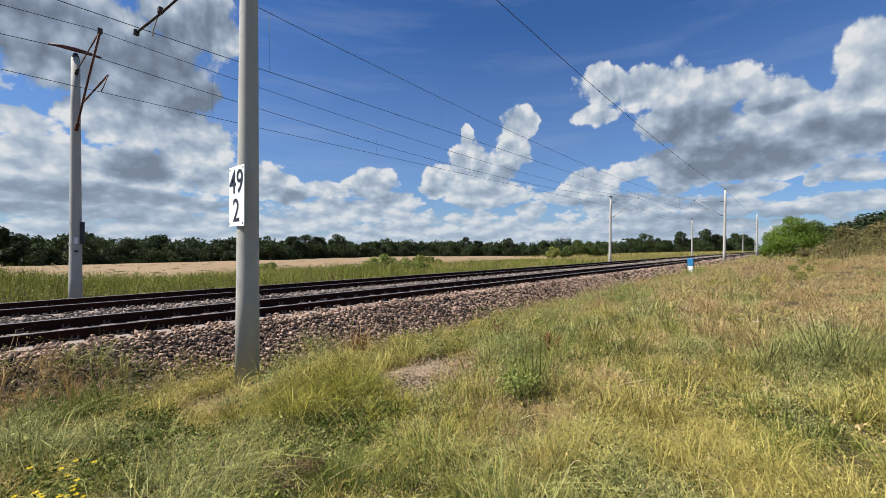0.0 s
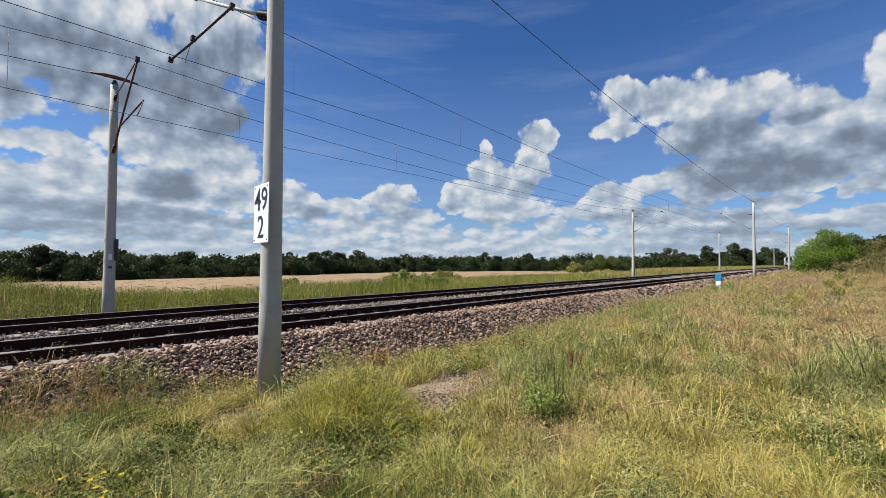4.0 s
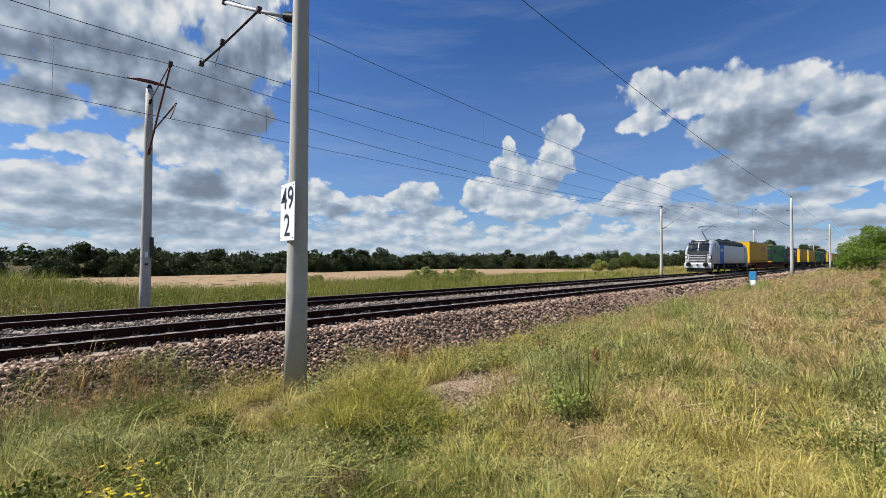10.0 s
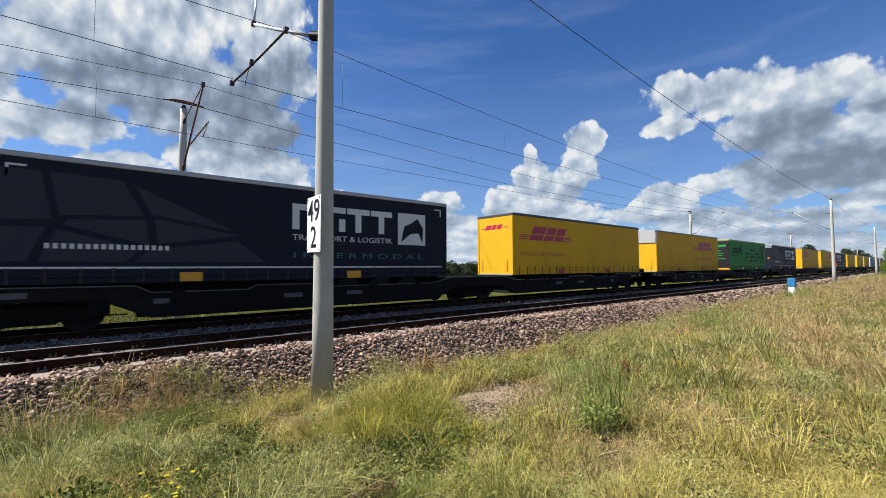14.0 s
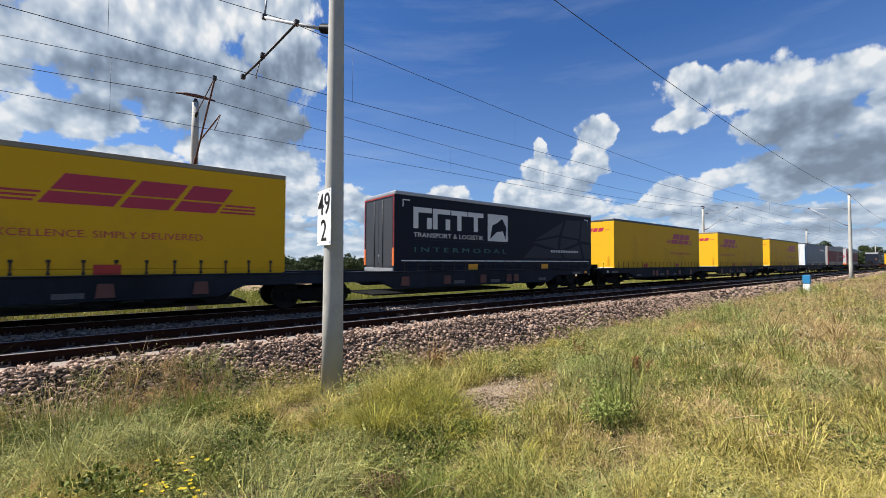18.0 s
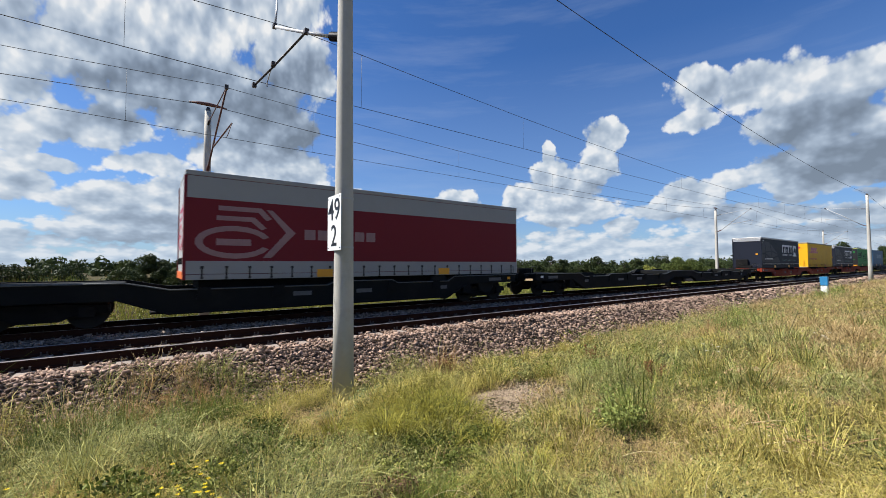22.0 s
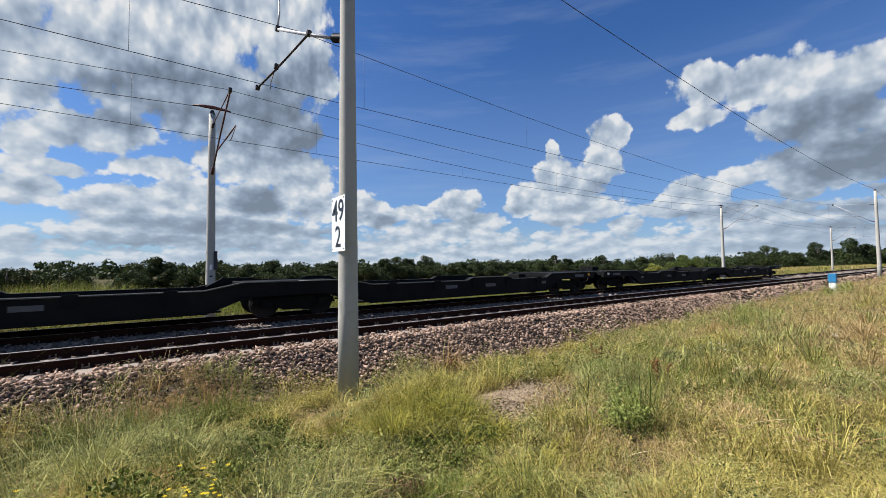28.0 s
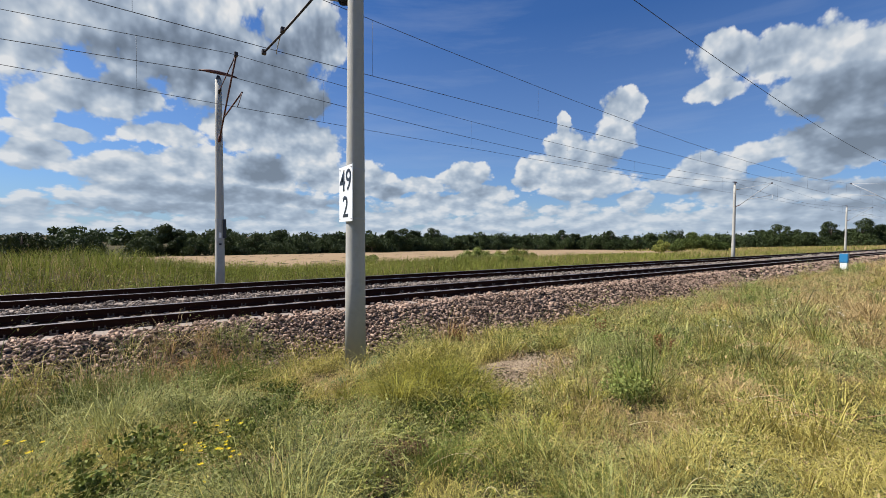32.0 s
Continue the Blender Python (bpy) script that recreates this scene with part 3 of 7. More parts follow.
def build_stones():
    """Crushed stone heaped on the shoulder and between the rails."""
    base = np.array([(x, y, z) for z in (-0.6, 0.6) for x, y in ((-0.72, -0.6), (0.7, -0.66), (0.76, 0.58), (-0.64, 0.7))])
    base[5:7] *= [1, 1, 0.7]
    tris = np.array([(0, 2, 1), (0, 3, 2), (4, 5, 6), (4, 6, 7), (0, 1, 5), (0, 5, 4), (1, 2, 6), (1, 6, 5), (2, 3, 7), (2, 7, 6), (3, 0, 4), (3, 4, 7)])

    P, S = [], []
    for x0, x1, y0, y1, step, size in ((-7, 9, -2.35, -0.5, 0.045, 0.037), (9, 26, -2.2, -0.5, 0.06, 0.045), (26, 60, -2.0, -0.5, 0.14, 0.09),
                                       (-7, 26, -0.5, -0.1, 0.05, 0.036), (-7, 14, 0.09, 1.41, 0.07, 0.042), (-7, 14, 1.6, 3.9, 0.06, 0.038), (14, 50, 1.7, 3.85, 0.12, 0.066), (50, 130, 1.7, 3.85, 0.26, 0.15), (60, 130, -2.0, -0.5, 0.24, 0.14)):
        nx, ny = int((x1 - x0) / step), int((y1 - y0) / step)
        gx, gy = np.meshgrid(np.linspace(x0, x1, nx), np.linspace(y0, y1, ny))
        x, y = gx.ravel() + rng.normal(0, step * 0.3, nx * ny), gy.ravel() + rng.normal(0, step * 0.3, nx * ny)
        P.append(np.stack([x, y, bed_z(y) + np.where((y > 0) & (y < 1.5), -0.03, 0.012) + rng.normal(0, 0.02, nx * ny)], 1))
        S.append(size * rng.uniform(0.55, 1.25, nx * ny))
    P, S = np.concatenate(P), np.concatenate(S)
    ph = (P[:, 0] - 0.02 + SLEEP / 2) % SLEEP - SLEEP / 2
    on1, on2 = (P[:, 1] > -0.58) & (P[:, 1] < 2.08), (P[:, 1] > 3.42) & (P[:, 1] < 6.08)
    ridge = np.where((P[:, 1] > 0.2) & (P[:, 1] < 1.5), rng.uniform(-0.2, 0.06, len(P)), np.where(P[:, 1] < -0.05, rng.uniform(0.13, 0.19, len(P)), rng.uniform(0.05, 0.12, len(P))))
    keep = ~((np.abs(ph) < ridge) & (on1 | on2))
    P, S = P[keep], S[keep]
    # the stones of one stretch of the shoulder lie there one by one
    own = np.flatnonzero((P[:, 0] > 1.3) & (P[:, 0] < 3.9) & (P[:, 1] > -1.75) & (P[:, 1] < -0.95))[::3][:300]
    kinds = []
    for k in range(8):
        bm = bmesh.new()
        vs = [bm.verts.new(Vector(p) * (1 + 0.34 * math.sin(3.1 * k + 2.3 * i))) for i, p in enumerate(base)]
        for f in tris:
            bm.faces.new([vs[int(i)] for i in f])
        kinds.append(mesh_of("stone", bm, M_STONEO))
    for i in own:
        turn = Euler((rng.normal(0, 0.6), rng.normal(0, 0.3), rng.uniform(0, 6.28)))
        size = S[i] * rng.uniform(0.7, 1.3, 3) * [1.15, 1.0, 0.8]
        part("stone", kinds[int(i) % 8], None, BED, at=Matrix.LocRotScale(Vector(P[i]), turn, Vector(size)))
    P, S = np.delete(P, own, 0), np.delete(S, own)
    n = len(P)
    a = rng.uniform(0, 2 * np.pi, n)
    sc = rng.uniform(0.5, 1.45, (n, 3)) * S[:, None] * [1.2, 0.95, 0.75]
    v = base[None] * (1 + rng.normal(0, 0.3, (n, 8, 1))) * sc[:, None]
    t = rng.normal(0, 0.8, n)
    y2, z2 = v[..., 1] * np.cos(t)[:, None] - v[..., 2] * np.sin(t)[:, None], v[..., 1] * np.sin(t)[:, None] + v[..., 2] * np.cos(t)[:, None]
    x3, y3 = v[..., 0] * np.cos(a)[:, None] - y2 * np.sin(a)[:, None], v[..., 0] * np.sin(a)[:, None] + y2 * np.cos(a)[:, None]
    V = np.stack([x3, y3, z2], -1) + P[:, None]
    mid = P[:, 1] > 0
    W = V[mid]
    F = tris[None] + 8 * np.arange(len(W))[:, None, None]
    tagged(new("clean_ballast", raw_mesh("clean_ballast", W.reshape(-1, 3), F.reshape(-1, 3), M_STONEG)), "loose grey ballast stones between the tracks", "gravel", kind="stuff")
    V = V[~mid]
    F = tris[None] + 8 * np.arange(len(V))[:, None, None]
    tagged(new("ballast_stones", raw_mesh("ballast_stones", V.reshape(-1, 3), F.reshape(-1, 3), M_STONE)), "loose grey and brown crushed ballast stones", "gravel", kind="stuff")


BED = build_bed()
build_track(NEAR_Y, "empty track of rusty rails on concrete sleepers")
build_track(FAR_Y, "track of rusty rails carrying the freight train")
build_stones()


# ---- overhead line ----
def mast_mesh(h, r0, r1):
    bm = bmesh.new()
    n = 20
    tube(bm, [(0, 0, h * k / 6) for k in range(7)], [r0 + (r1 - r0) * k / 6 for k in range(7)], n)
    return bm


def insulator(bm, a, b, r=0.05, ribs=7):
    a, b = Vector(a), Vector(b)
    pts, rs = [], []
    for k in range(ribs * 2 + 1):
        pts.append(a.lerp(b, k / (ribs * 2)))
        rs.append(r if k % 2 else r * 0.55)
    return tube(bm, pts, rs, 10)


def build_mast(x, y, z0, top, side, r0, wire_y, wire_z, mess_z, label, feeder_red=False, flip=1, steel=None):
    """side: +1 when the track lies towards +y."""
    m = thing("catenary_mast", pose(x, y, z0), label, "catenary mast", "catenary masts")
    steel = steel or M_STEEL
    part("pole", mast_mesh(top - z0, r0, r0 * 0.62), M_CONC, m)
    s, wy, f = side, wire_y - y, flip
    zc, zm = wire_z - z0, mess_z - z0
    r = r0 * 0.75
    # bracket arm, stay, registration arm
    arm = tubed([(0, s * (r + 0.35), zc - 0.42), (0.1 * f, wy * 0.55, zc + 0.65), (0.2 * f, wy * 0.98, zm - 0.02)], 0.03, 8)
    arm_ob = part("bracket_arm", arm, steel, m)
    bm = bmesh.new()
    insulator(bm, (0, s * r, zc - 0.55), (0, s * (r + 0.38), zc - 0.4), 0.06)
    part("insulator", bm, M_RUSTST, m)
    part("stay_tube", tubed([(0, s * (r + 0.35), zm - 0.35), (0.2 * f, wy * 1.0, zm + 0.02)], 0.018, 8), steel, m)
    bm = bmesh.new()
    insulator(bm, (0, s * r, zm - 0.4), (0, s * (r + 0.38), zm - 0.35), 0.05)
    part("insulator", bm, M_DARKST, m)
    part("registration_tube", tubed([(0.06 * f, wy * 0.35, zc + 0.15), (0.36 * f, wy * 1.02, zc + 0.5)], 0.026, 8), steel, m)
    part("steady_arm", tubed([(0.36 * f, wy * 1.02, zc + 0.5), (0.27 * f, wy * 1.01, zc + 0.15), (0.22 * f, wy, zc + 0.01)], 0.014, 6), steel, m)
    bm = boxed(0.14, 0.25, wy - 0.06, wy + 0.06, zm - 0.06, zm + 0.08, bevel=0.01)
    part("clamp", bm, M_DARKST, m)
    cap = top - z0
    bm = bmesh.new()
    tube(bm, [(0, 0, cap - 0.02), (0, 0, cap + 0.16)], [r0 * 0.63, 0.05], 10)
    part("mast_cap", bm, M_DARKST, m)
    if feeder_red:
        bm = bmesh.new()
        tube(bm, [(-0.66, 0, cap + 0.24), (-0.3, 0, cap + 0.27), (0, 0, cap + 0.28), (0.3, 0, cap + 0.27), (0.66, 0, cap + 0.24)], [0.02, 0.06, 0.07, 0.06, 0.02], 10)
        part("feeder_insulator", bm, M_RUSTST, m, "long brown-red insulator of the feeder wire")
    return m


NM, FM = (2.75, -2.65), (1.47, 8.0)
near_x, far_x = (-58.0, 2.75, 62.5, 112.0, 165.0, 225.0), (-49.0, 1.47, 51.6, 102.4, 152.0, 205.0, 262.0)
NCZ, NMZ, FCZ, FMZ = 6.30, 8.0, 5.88, 7.58


def near_mast():
    """The kilometre mast beside the viewer, with its arm reaching over the near track."""
    x, y, z0, top = NM[0], NM[1], -1.0, 9.45
    m = thing("catenary_mast", pose(x, y, z0), "round grey concrete catenary mast with a kilometre board", "catenary mast", "catenary masts")
    part("pole", mast_mesh(top - z0, 0.205, 0.125), M_CONC, m)
    wy = 0.75 - y
    zi = 6.25 - z0
    # tube from the insulator at the pole to the far end of the arm
    bm = bmesh.new()
    insulator(bm, (-0.04, 0.14, zi - 0.02), (-0.12, 0.44, zi + 0.10), 0.095, 8)
    part("insulator", bm, M_BLACK, m, "ribbed black insulator")
    part("bracket_arm", tubed([(-0.10, 0.40, zi + 0.08), (-0.4, 1.7, zi + 0.72), (-0.62, 3.05, zi + 1.42)], 0.036, 10), M_STEEL, m)
    part("stay_tube", tubed([(-0.62, 3.0, zi + 1.40), (-0.55, 3.15, zi + 1.95), (-0.45, 3.6, zi + 2.9)], 0.026, 8), M_STEEL, m)
    part("registration_tube", tubed([(-0.35, 1.35, zi + 0.56), (-0.75, 2.6, zi + 0.15), (-0.98, 3.5, zi - 0.02)], 0.026, 8), M_DARKST, m)
    part("steady_arm", tubed([(-0.75, 2.55, zi + 0.28), (-0.72, 3.3, zi + 0.05), (-0.7, wy, zi - 0.02)], 0.013, 6), M_STEEL, m)
    for px, py, pz in ((-0.62, 3.02, 1.41), (-0.35, 1.35, 0.56), (-0.75, 2.55, 0.2), (-0.98, 3.5, -0.02)):
        part("clamp", boxed(px - 0.05, px + 0.05, py - 0.06, py + 0.06, zi + pz - 0.05, zi + pz + 0.06, bevel=0.012), M_DARKST, m)
    # straps and the board facing along the track
    for z in (1.98, 2.93):
        r = 0.205 - 0.08 * (z - z0) / 10.45
        bm = bmesh.new()
        bmesh.ops.create_cone(bm, segments=24, radius1=r + 0.006, radius2=r + 0.006, depth=0.035, matrix=Matrix.Translation((0, 0, z - z0)))
        part("strap", bm, M_STEEL, m)
    bx = -0.2
    y0, y1, zb, zt = -0.36, 0.31, 1.92 - z0, 2.98 - z0
    board = part("kilometre_board", boxed(bx - 0.012, bx, y0, y1, zb, zt, bevel=0.003), M_WHITE, m, "white enamel kilometre board with black digits")
    for word, zz in (("49", 2.51 - z0), ("2", 2.01 - z0)):
        lettering(word, 0.58, pose(bx - 0.016, (y0 + y1) / 2, zz) @ Matrix.Rotation(radians(-90), 4, "Z") @ Matrix.Rotation(radians(90), 4, "X"), M_BLACK, board, sx=1.05, bold=0.002)
    for yy in (y0 + 0.05, y1 - 0.05):
        for zz in (zb + 0.05, zt - 0.05):
            part("rivet", tubed([(bx - 0.02, yy, zz), (bx - 0.01, yy, zz)], 0.013, 8), M_DARKST, board)


def lettering(word, size, m, material, parent, sx=1.0, align="CENTER", name="letter", bold=0.0, width=None):
    cu = bpy.data.curves.new("lettering", "FONT")
    cu.body, cu.size, cu.align_x, cu.extrude = word, size, align, 0.002
    cu.offset, cu.resolution_u = bold, 3
    tmp = bpy.data.objects.new("tmp_lettering", cu)
    scene.collection.objects.link(tmp)
    me = bpy.data.meshes.new_from_object(tmp.evaluated_get(bpy.context.evaluated_depsgraph_get()))
    bpy.data.objects.remove(tmp)
    if width:
        sx = width / max(v.co.x for v in me.vertices)
    me.transform(Matrix.Diagonal((sx, 1, 1, 1)))
    bm = bmesh.new()
    bm.from_mesh(me)
    left = set(bm.faces)
    while left:
        island, todo = [], [left.pop()]
        while todo:
            f = todo.pop()
            island.append(f)
            for v in f.verts:
                for q in v.link_faces:
                    if q in left:
                        left.discard(q)
                        todo.append(q)
        one, known = bmesh.new(), {}
        for f in island:
            for v in f.verts:
                if v not in known:
                    known[v] = one.verts.new(v.co)
            one.faces.new([known[v] for v in f.verts])
        part(name, one, material, parent, at=m)
    bm.free()


def wire(name, pts, r, label, spans_sag=0.0):
    bm = bmesh.new()
    out = []
    for (xa, ya, za), (xb, yb, zb) in zip(pts, pts[1:]):
        n = 14
        for k in range(n):
            u = k / n
            out.append((xa + (xb - xa) * u, ya + (yb - ya) * u, za + (zb - za) * u - spans_sag * 4 * u * (1 - u)))
    out.append(pts[-1])
    tube(bm, out, r, 5)
    return tagged(part(name, bm, M_WIRE), label, "overhead wire", "overhead wires")


def build_line():
    near_mast()
    for i, x in enumerate(near_x):
        if x != NM[0]:
            build_mast(x, NM[1], float(ground_z(x, NM[1])) - 0.1, 9.1, 1, 0.19, NEAR_Y, NCZ, NMZ, "round grey concrete catenary mast beside the near track")
    for x in far_x:
        top = 7.75
        fm = build_mast(x, FM[1], float(ground_z(x, FM[1])) - 0.1, top, -1, 0.185, FAR_Y, FCZ, FMZ, "weathered round concrete catenary mast behind the far track", True, steel=M_RUSTST if x < 10 else M_STEEL)
        if x == FM[0]:
            z0 = float(ground_z(x, FM[1])) - 0.1
            part("cable_box", boxed(0.10, 0.215, -0.17, -0.05, 1.55 - z0, 2.30 - z0, bevel=0.01), M_LOCOD0, fm, "narrow dark cable box")
            part("number_plate", boxed(-0.045, 0.045, -0.186, -0.178, 1.57 - z0, 1.77 - z0, bevel=0.002), M_WHITE, fm, "small white plate")
            part("earth_clamp", boxed(-0.05, 0.05, -0.2, -0.17, 1.28 - z0, 1.35 - z0, bevel=0.005), M_BLACK, fm)
            for z in (1.55, 2.28):
                bm = bmesh.new()
                bmesh.ops.create_cone(bm, segments=20, radius1=0.182, radius2=0.182, depth=0.03, matrix=Matrix.Translation((0, 0, z - z0)))
                part("strap", bm, M_STEEL, fm)
    wire("contact_wire", [(x, NEAR_Y, NCZ + (0.9 if x < 0 else 0)) for x in near_x], 0.0085, "dark contact wire over the near track", 0.05)
    wire("catenary_wire", [(x, NEAR_Y, NMZ) for x in near_x], 0.0085, "dark sagging catenary wire over the near track", 0.95)
    wire("contact_wire", [(x, FAR_Y, FCZ + (0.6 if x < 0 else 0)) for x in far_x], 0.0085, "dark contact wire over the far track", 0.05)
    wire("catenary_wire", [(x, FAR_Y, FMZ) for x in far_x], 0.0085, "dark sagging catenary wire over the far track", 0.75)
    wire("feeder_wire", [(x, FM[1], 8.0) for x in far_x], 0.012, "dark feeder wire along the far masts", 0.85)
    wire("feeder_wire", [(x, NM[1], z) for x, z in zip(near_x, (9.4, 10.0, 9.25, 9.25, 9.2, 9.2))], 0.012, "dark feeder wire along the near masts", 0.75)
    # droppers, hung at their places along the spans
    for xs, cy, cz, mz, sag, first, up in ((near_x, NEAR_Y, NCZ, NMZ, 0.95, -0.83, 0.9), (far_x, FAR_Y, FCZ, FMZ, 0.75, -0.94, 0.6)):
        spots = [first - 7.0 * k for k in range(6)] + [first + 5.5] + [first + 5.5 + 7.0 * k for k in range(1, 17)]
        for x in spots:
            k = max(i for i in range(len(xs) - 1) if xs[i] <= x)
            u = (x - xs[k]) / (xs[k + 1] - xs[k])
            low = cz + (up * (1 - u) if xs[k] < 0 else 0) - 0.2 * u * (1 - u)
            bm = tubed([(x, cy, low), (x, cy, max(low + 0.2, mz - sag * 4 * u * (1 - u)))], 0.0038, 4)
            tagged(part("dropper_wire", bm, M_WIRE), "thin dropper between contact and catenary wire", "dropper", "droppers")


build_line()


def blue_marker():
    x, y = 34.5, -3.9
    z = float(ground_z(x, y))
    m = thing("marker_post", pose(x, y, z), "short marker post, blue above and white below, in tall grass", "marker post")
    part("post", boxed(-0.16, 0.16, -0.16, 0.16, -0.05, 0.60, bevel=0.02), M_WHITE, m)
    part("cap", boxed(-0.19, 0.19, -0.19, 0.19, 0.60, 1.16, bevel=0.02), mat("blue_paint", (0.03, 0.21, 0.42), 0.4, vary=0.1), m, "blue cap")


blue_marker()


# ---- trees ----
def leaf_cloud(n, blobs, size, seed, hollow=0.5):
    """Small leaf clumps spread through the given round masses (x, y, z, r)."""
    g = np.random.default_rng(seed)
    B = np.array(blobs)
    w = B[:, 3] ** 2
    k = g.choice(len(B), n, p=w / w.sum())
    d = g.normal(0, 1, (n, 3))
    d /= np.linalg.norm(d, axis=1)[:, None]
    rad = B[k, 3] * (hollow + (1 - hollow) * g.random(n) ** 0.5) * g.normal(1, 0.10, n)
    c = B[k, :3] + d * rad[:, None] * [1, 1, 0.85]
    s = size * g.uniform(0.6, 1.5, n)
    u = g.normal(0, 1, (n, 3))
    u /= np.linalg.norm(u, axis=1)[:, None]
    v = np.cross(u, d + g.normal(0, 0.4, (n, 3)))
    v /= np.linalg.norm(v, axis=1)[:, None] + 1e-9
    V = np.stack([c - u * s[:, None], c + v * s[:, None] * 0.7, c + u * s[:, None], c - v * s[:, None] * 0.6], 1)
    F = 4 * np.arange(n)[:, None] + np.array([0, 1, 2, 3])
    return V.reshape(-1, 3), F


def tree_blobs(h, w, seed, base=0.25):
    g = np.random.default_rng(seed)
    out = []
    for k in range(g.integers(13, 19)):
        a, t = g.uniform(0, 2 * np.pi), g.random()
        zz = h * (base + (0.86 - base) * t)
        reach = w * 0.5 * math.sqrt(max(0.03, 1 - ((t - 0.42) / 0.62) ** 2)) * g.uniform(0.25, 0.85)
        out.append((math.cos(a) * reach, math.sin(a) * reach, zz, w * g.uniform(0.12, 0.21)))
    return out


def make_tree(kind, h, w, seed, n, leaf, size, base=0.25):
    blobs = tree_blobs(h, w, seed, base)
    t = thing(kind, pose(0, 0, 0), "", "tree")
    bm = bmesh.new()
    tube(bm, [(0, 0, -0.3), (0.05 * w * 0.3, 0, h * 0.25), (-0.02 * w, 0.02 * w, h * 0.7)], [w * 0.05, w * 0.035, w * 0.01], 7)
    for bx, by, bz, br in blobs[:7]:
        tube(bm, [(0, 0, max(h * 0.12, bz * 0.55)), (bx * 0.5, by * 0.5, bz * 0.85), (bx, by, bz)], [w * 0.02, w * 0.013, w * 0.005], 5)
    part("trunk", bm, M_BARK, t)
    V, F = leaf_cloud(n, blobs, size, seed + 1)
    part("crown", raw_mesh("crown", V, F, leaf, 4), None, t)
    return t


def build_trees():
    g = np.random.default_rng(11)
    protos = []
    HEIGHTS = (9.5, 9.0, 8.0, 10.5, 7.5, 9.0, 6.5, 3.6, 4.2, 3.0)
    for k in range(10):
        low = k >= 7
        h, w = HEIGHTS[k], (10.0, 8.0, 10.5, 9.0, 8.5, 7.0, 9.0, 9.0, 8.0, 10.0)[k]
        t = make_tree("hedge_shrub" if low else "tree", h, w, 40 + k * 7, 2200 if low else 3800, M_LEAF, 0.20 if low else 0.21, 0.02 if low else (0.12, 0.2, 0.1, 0.2, 0.05, 0.15, 0.05)[k])
        if low:
            tagged(t, "dense dark green hedge shrub below the trees", "shrub", "hedge shrubs")
        else:
            tagged(t, "dark green broadleaf tree in the hedge behind the field", "tree", "trees behind the field")
        protos.append(t)
    used = set()

    def stand(k, x, y, s):
        m = pose(x, y, float(ground_z(x, y)) - 0.15, 0, 0, g.uniform(0, 360))
        if k in used:
            ob = copy_thing(protos[k], m)
        else:
            used.add(k)
            ob = protos[k]
            ob.matrix_basis = m
        tall = s * g.uniform(0.85, 1.1)
        if x < 60 and k < 7:
            tall = min(tall, g.uniform(7.4, 8.6) / HEIGHTS[k])
        ob.scale = (s, s, tall)

    def lo_tree(ks):
        return ks.start == 0

    # the hedge behind the field, from beside the viewer round to the line's vanishing point
    line = [(-125, 100), (-60, 106), (-10, 112), (25, 118), (60, 130), (100, 152), (150, 180), (205, 198), (255, 188), (290, 150), (305, 110), (308, 70), (335, 42), (420, 30)]
    for n, ((xa, ya), (xb, yb)) in enumerate(zip(line, line[1:])):
        L = math.hypot(xb - xa, yb - ya)
        for step, ks, lo, hi in ((5.6, range(7), 0.72, 1.3), (2.5, range(7, 10), 0.7, 1.15)):
            count = max(2, int(L / step))
            for i in range(count):
                u = (i + g.uniform(0.0, 1.0)) / count
                far = (0.9, 0.82, 0.84, 0.9, 0.94, 1.0, 1.05, 1.2, 1.25, 1.25, 1.25, 1.25, 1.25)[n]
                stand(int(g.choice(list(ks))), xa + (xb - xa) * u + g.normal(0, 2), ya + (yb - ya) * u + g.normal(0, 3.5), g.uniform(lo, hi) * (far if lo_tree(ks) else (1.15 if n < 4 else 1.3 if n < 7 else 2.0)))
    # woods further off
    P, F, o = [], [], 0
    for i in range(300):
        a = radians(g.uniform(3, 100))
        d = g.uniform(420, 760)
        x, y = d * math.cos(a), d * math.sin(a) - 10
        if y < 20:
            continue
        h = g.uniform(11, 17)
        V, q = leaf_cloud(170, [(bx, by, bz, br * 1.3) for bx, by, bz, br in tree_blobs(h, 18, 300 + i, 0.05)], 1.5, 500 + i)
        P.append(V + [x, y, float(ground_z(x, y)) - 0.5])
        F.append(q + o)
        o += len(V)
    tagged(new("distant_woods", raw_mesh("distant_woods", np.concatenate(P), np.concatenate(F), M_LEAF, 4)), "dark green woods in the distance", "woods", kind="stuff")


build_trees()


def make_bush(x, y, blobs, n, leaf, size, seed, label, name="bush"):
    z = float(ground_z(x, y))
    b = thing(name, pose(x, y, z), label, "bush")
    bm = bmesh.new()
    for bx, by, bz, br in blobs:
        q = min(0.05, 0.06 * br)
        tube(bm, [(bx * 0.3, by * 0.3, -0.1), (bx * 0.8, by * 0.8, bz * 0.5), (bx, by, bz)], [q, q * 0.7, q * 0.25], 5)
    part("stem", bm, M_BARK, b)
    V, F = leaf_cloud(n, blobs, size, seed, 0.35)
    part("foliage", raw_mesh("foliage", V, F, leaf, 4), None, b)
    return b


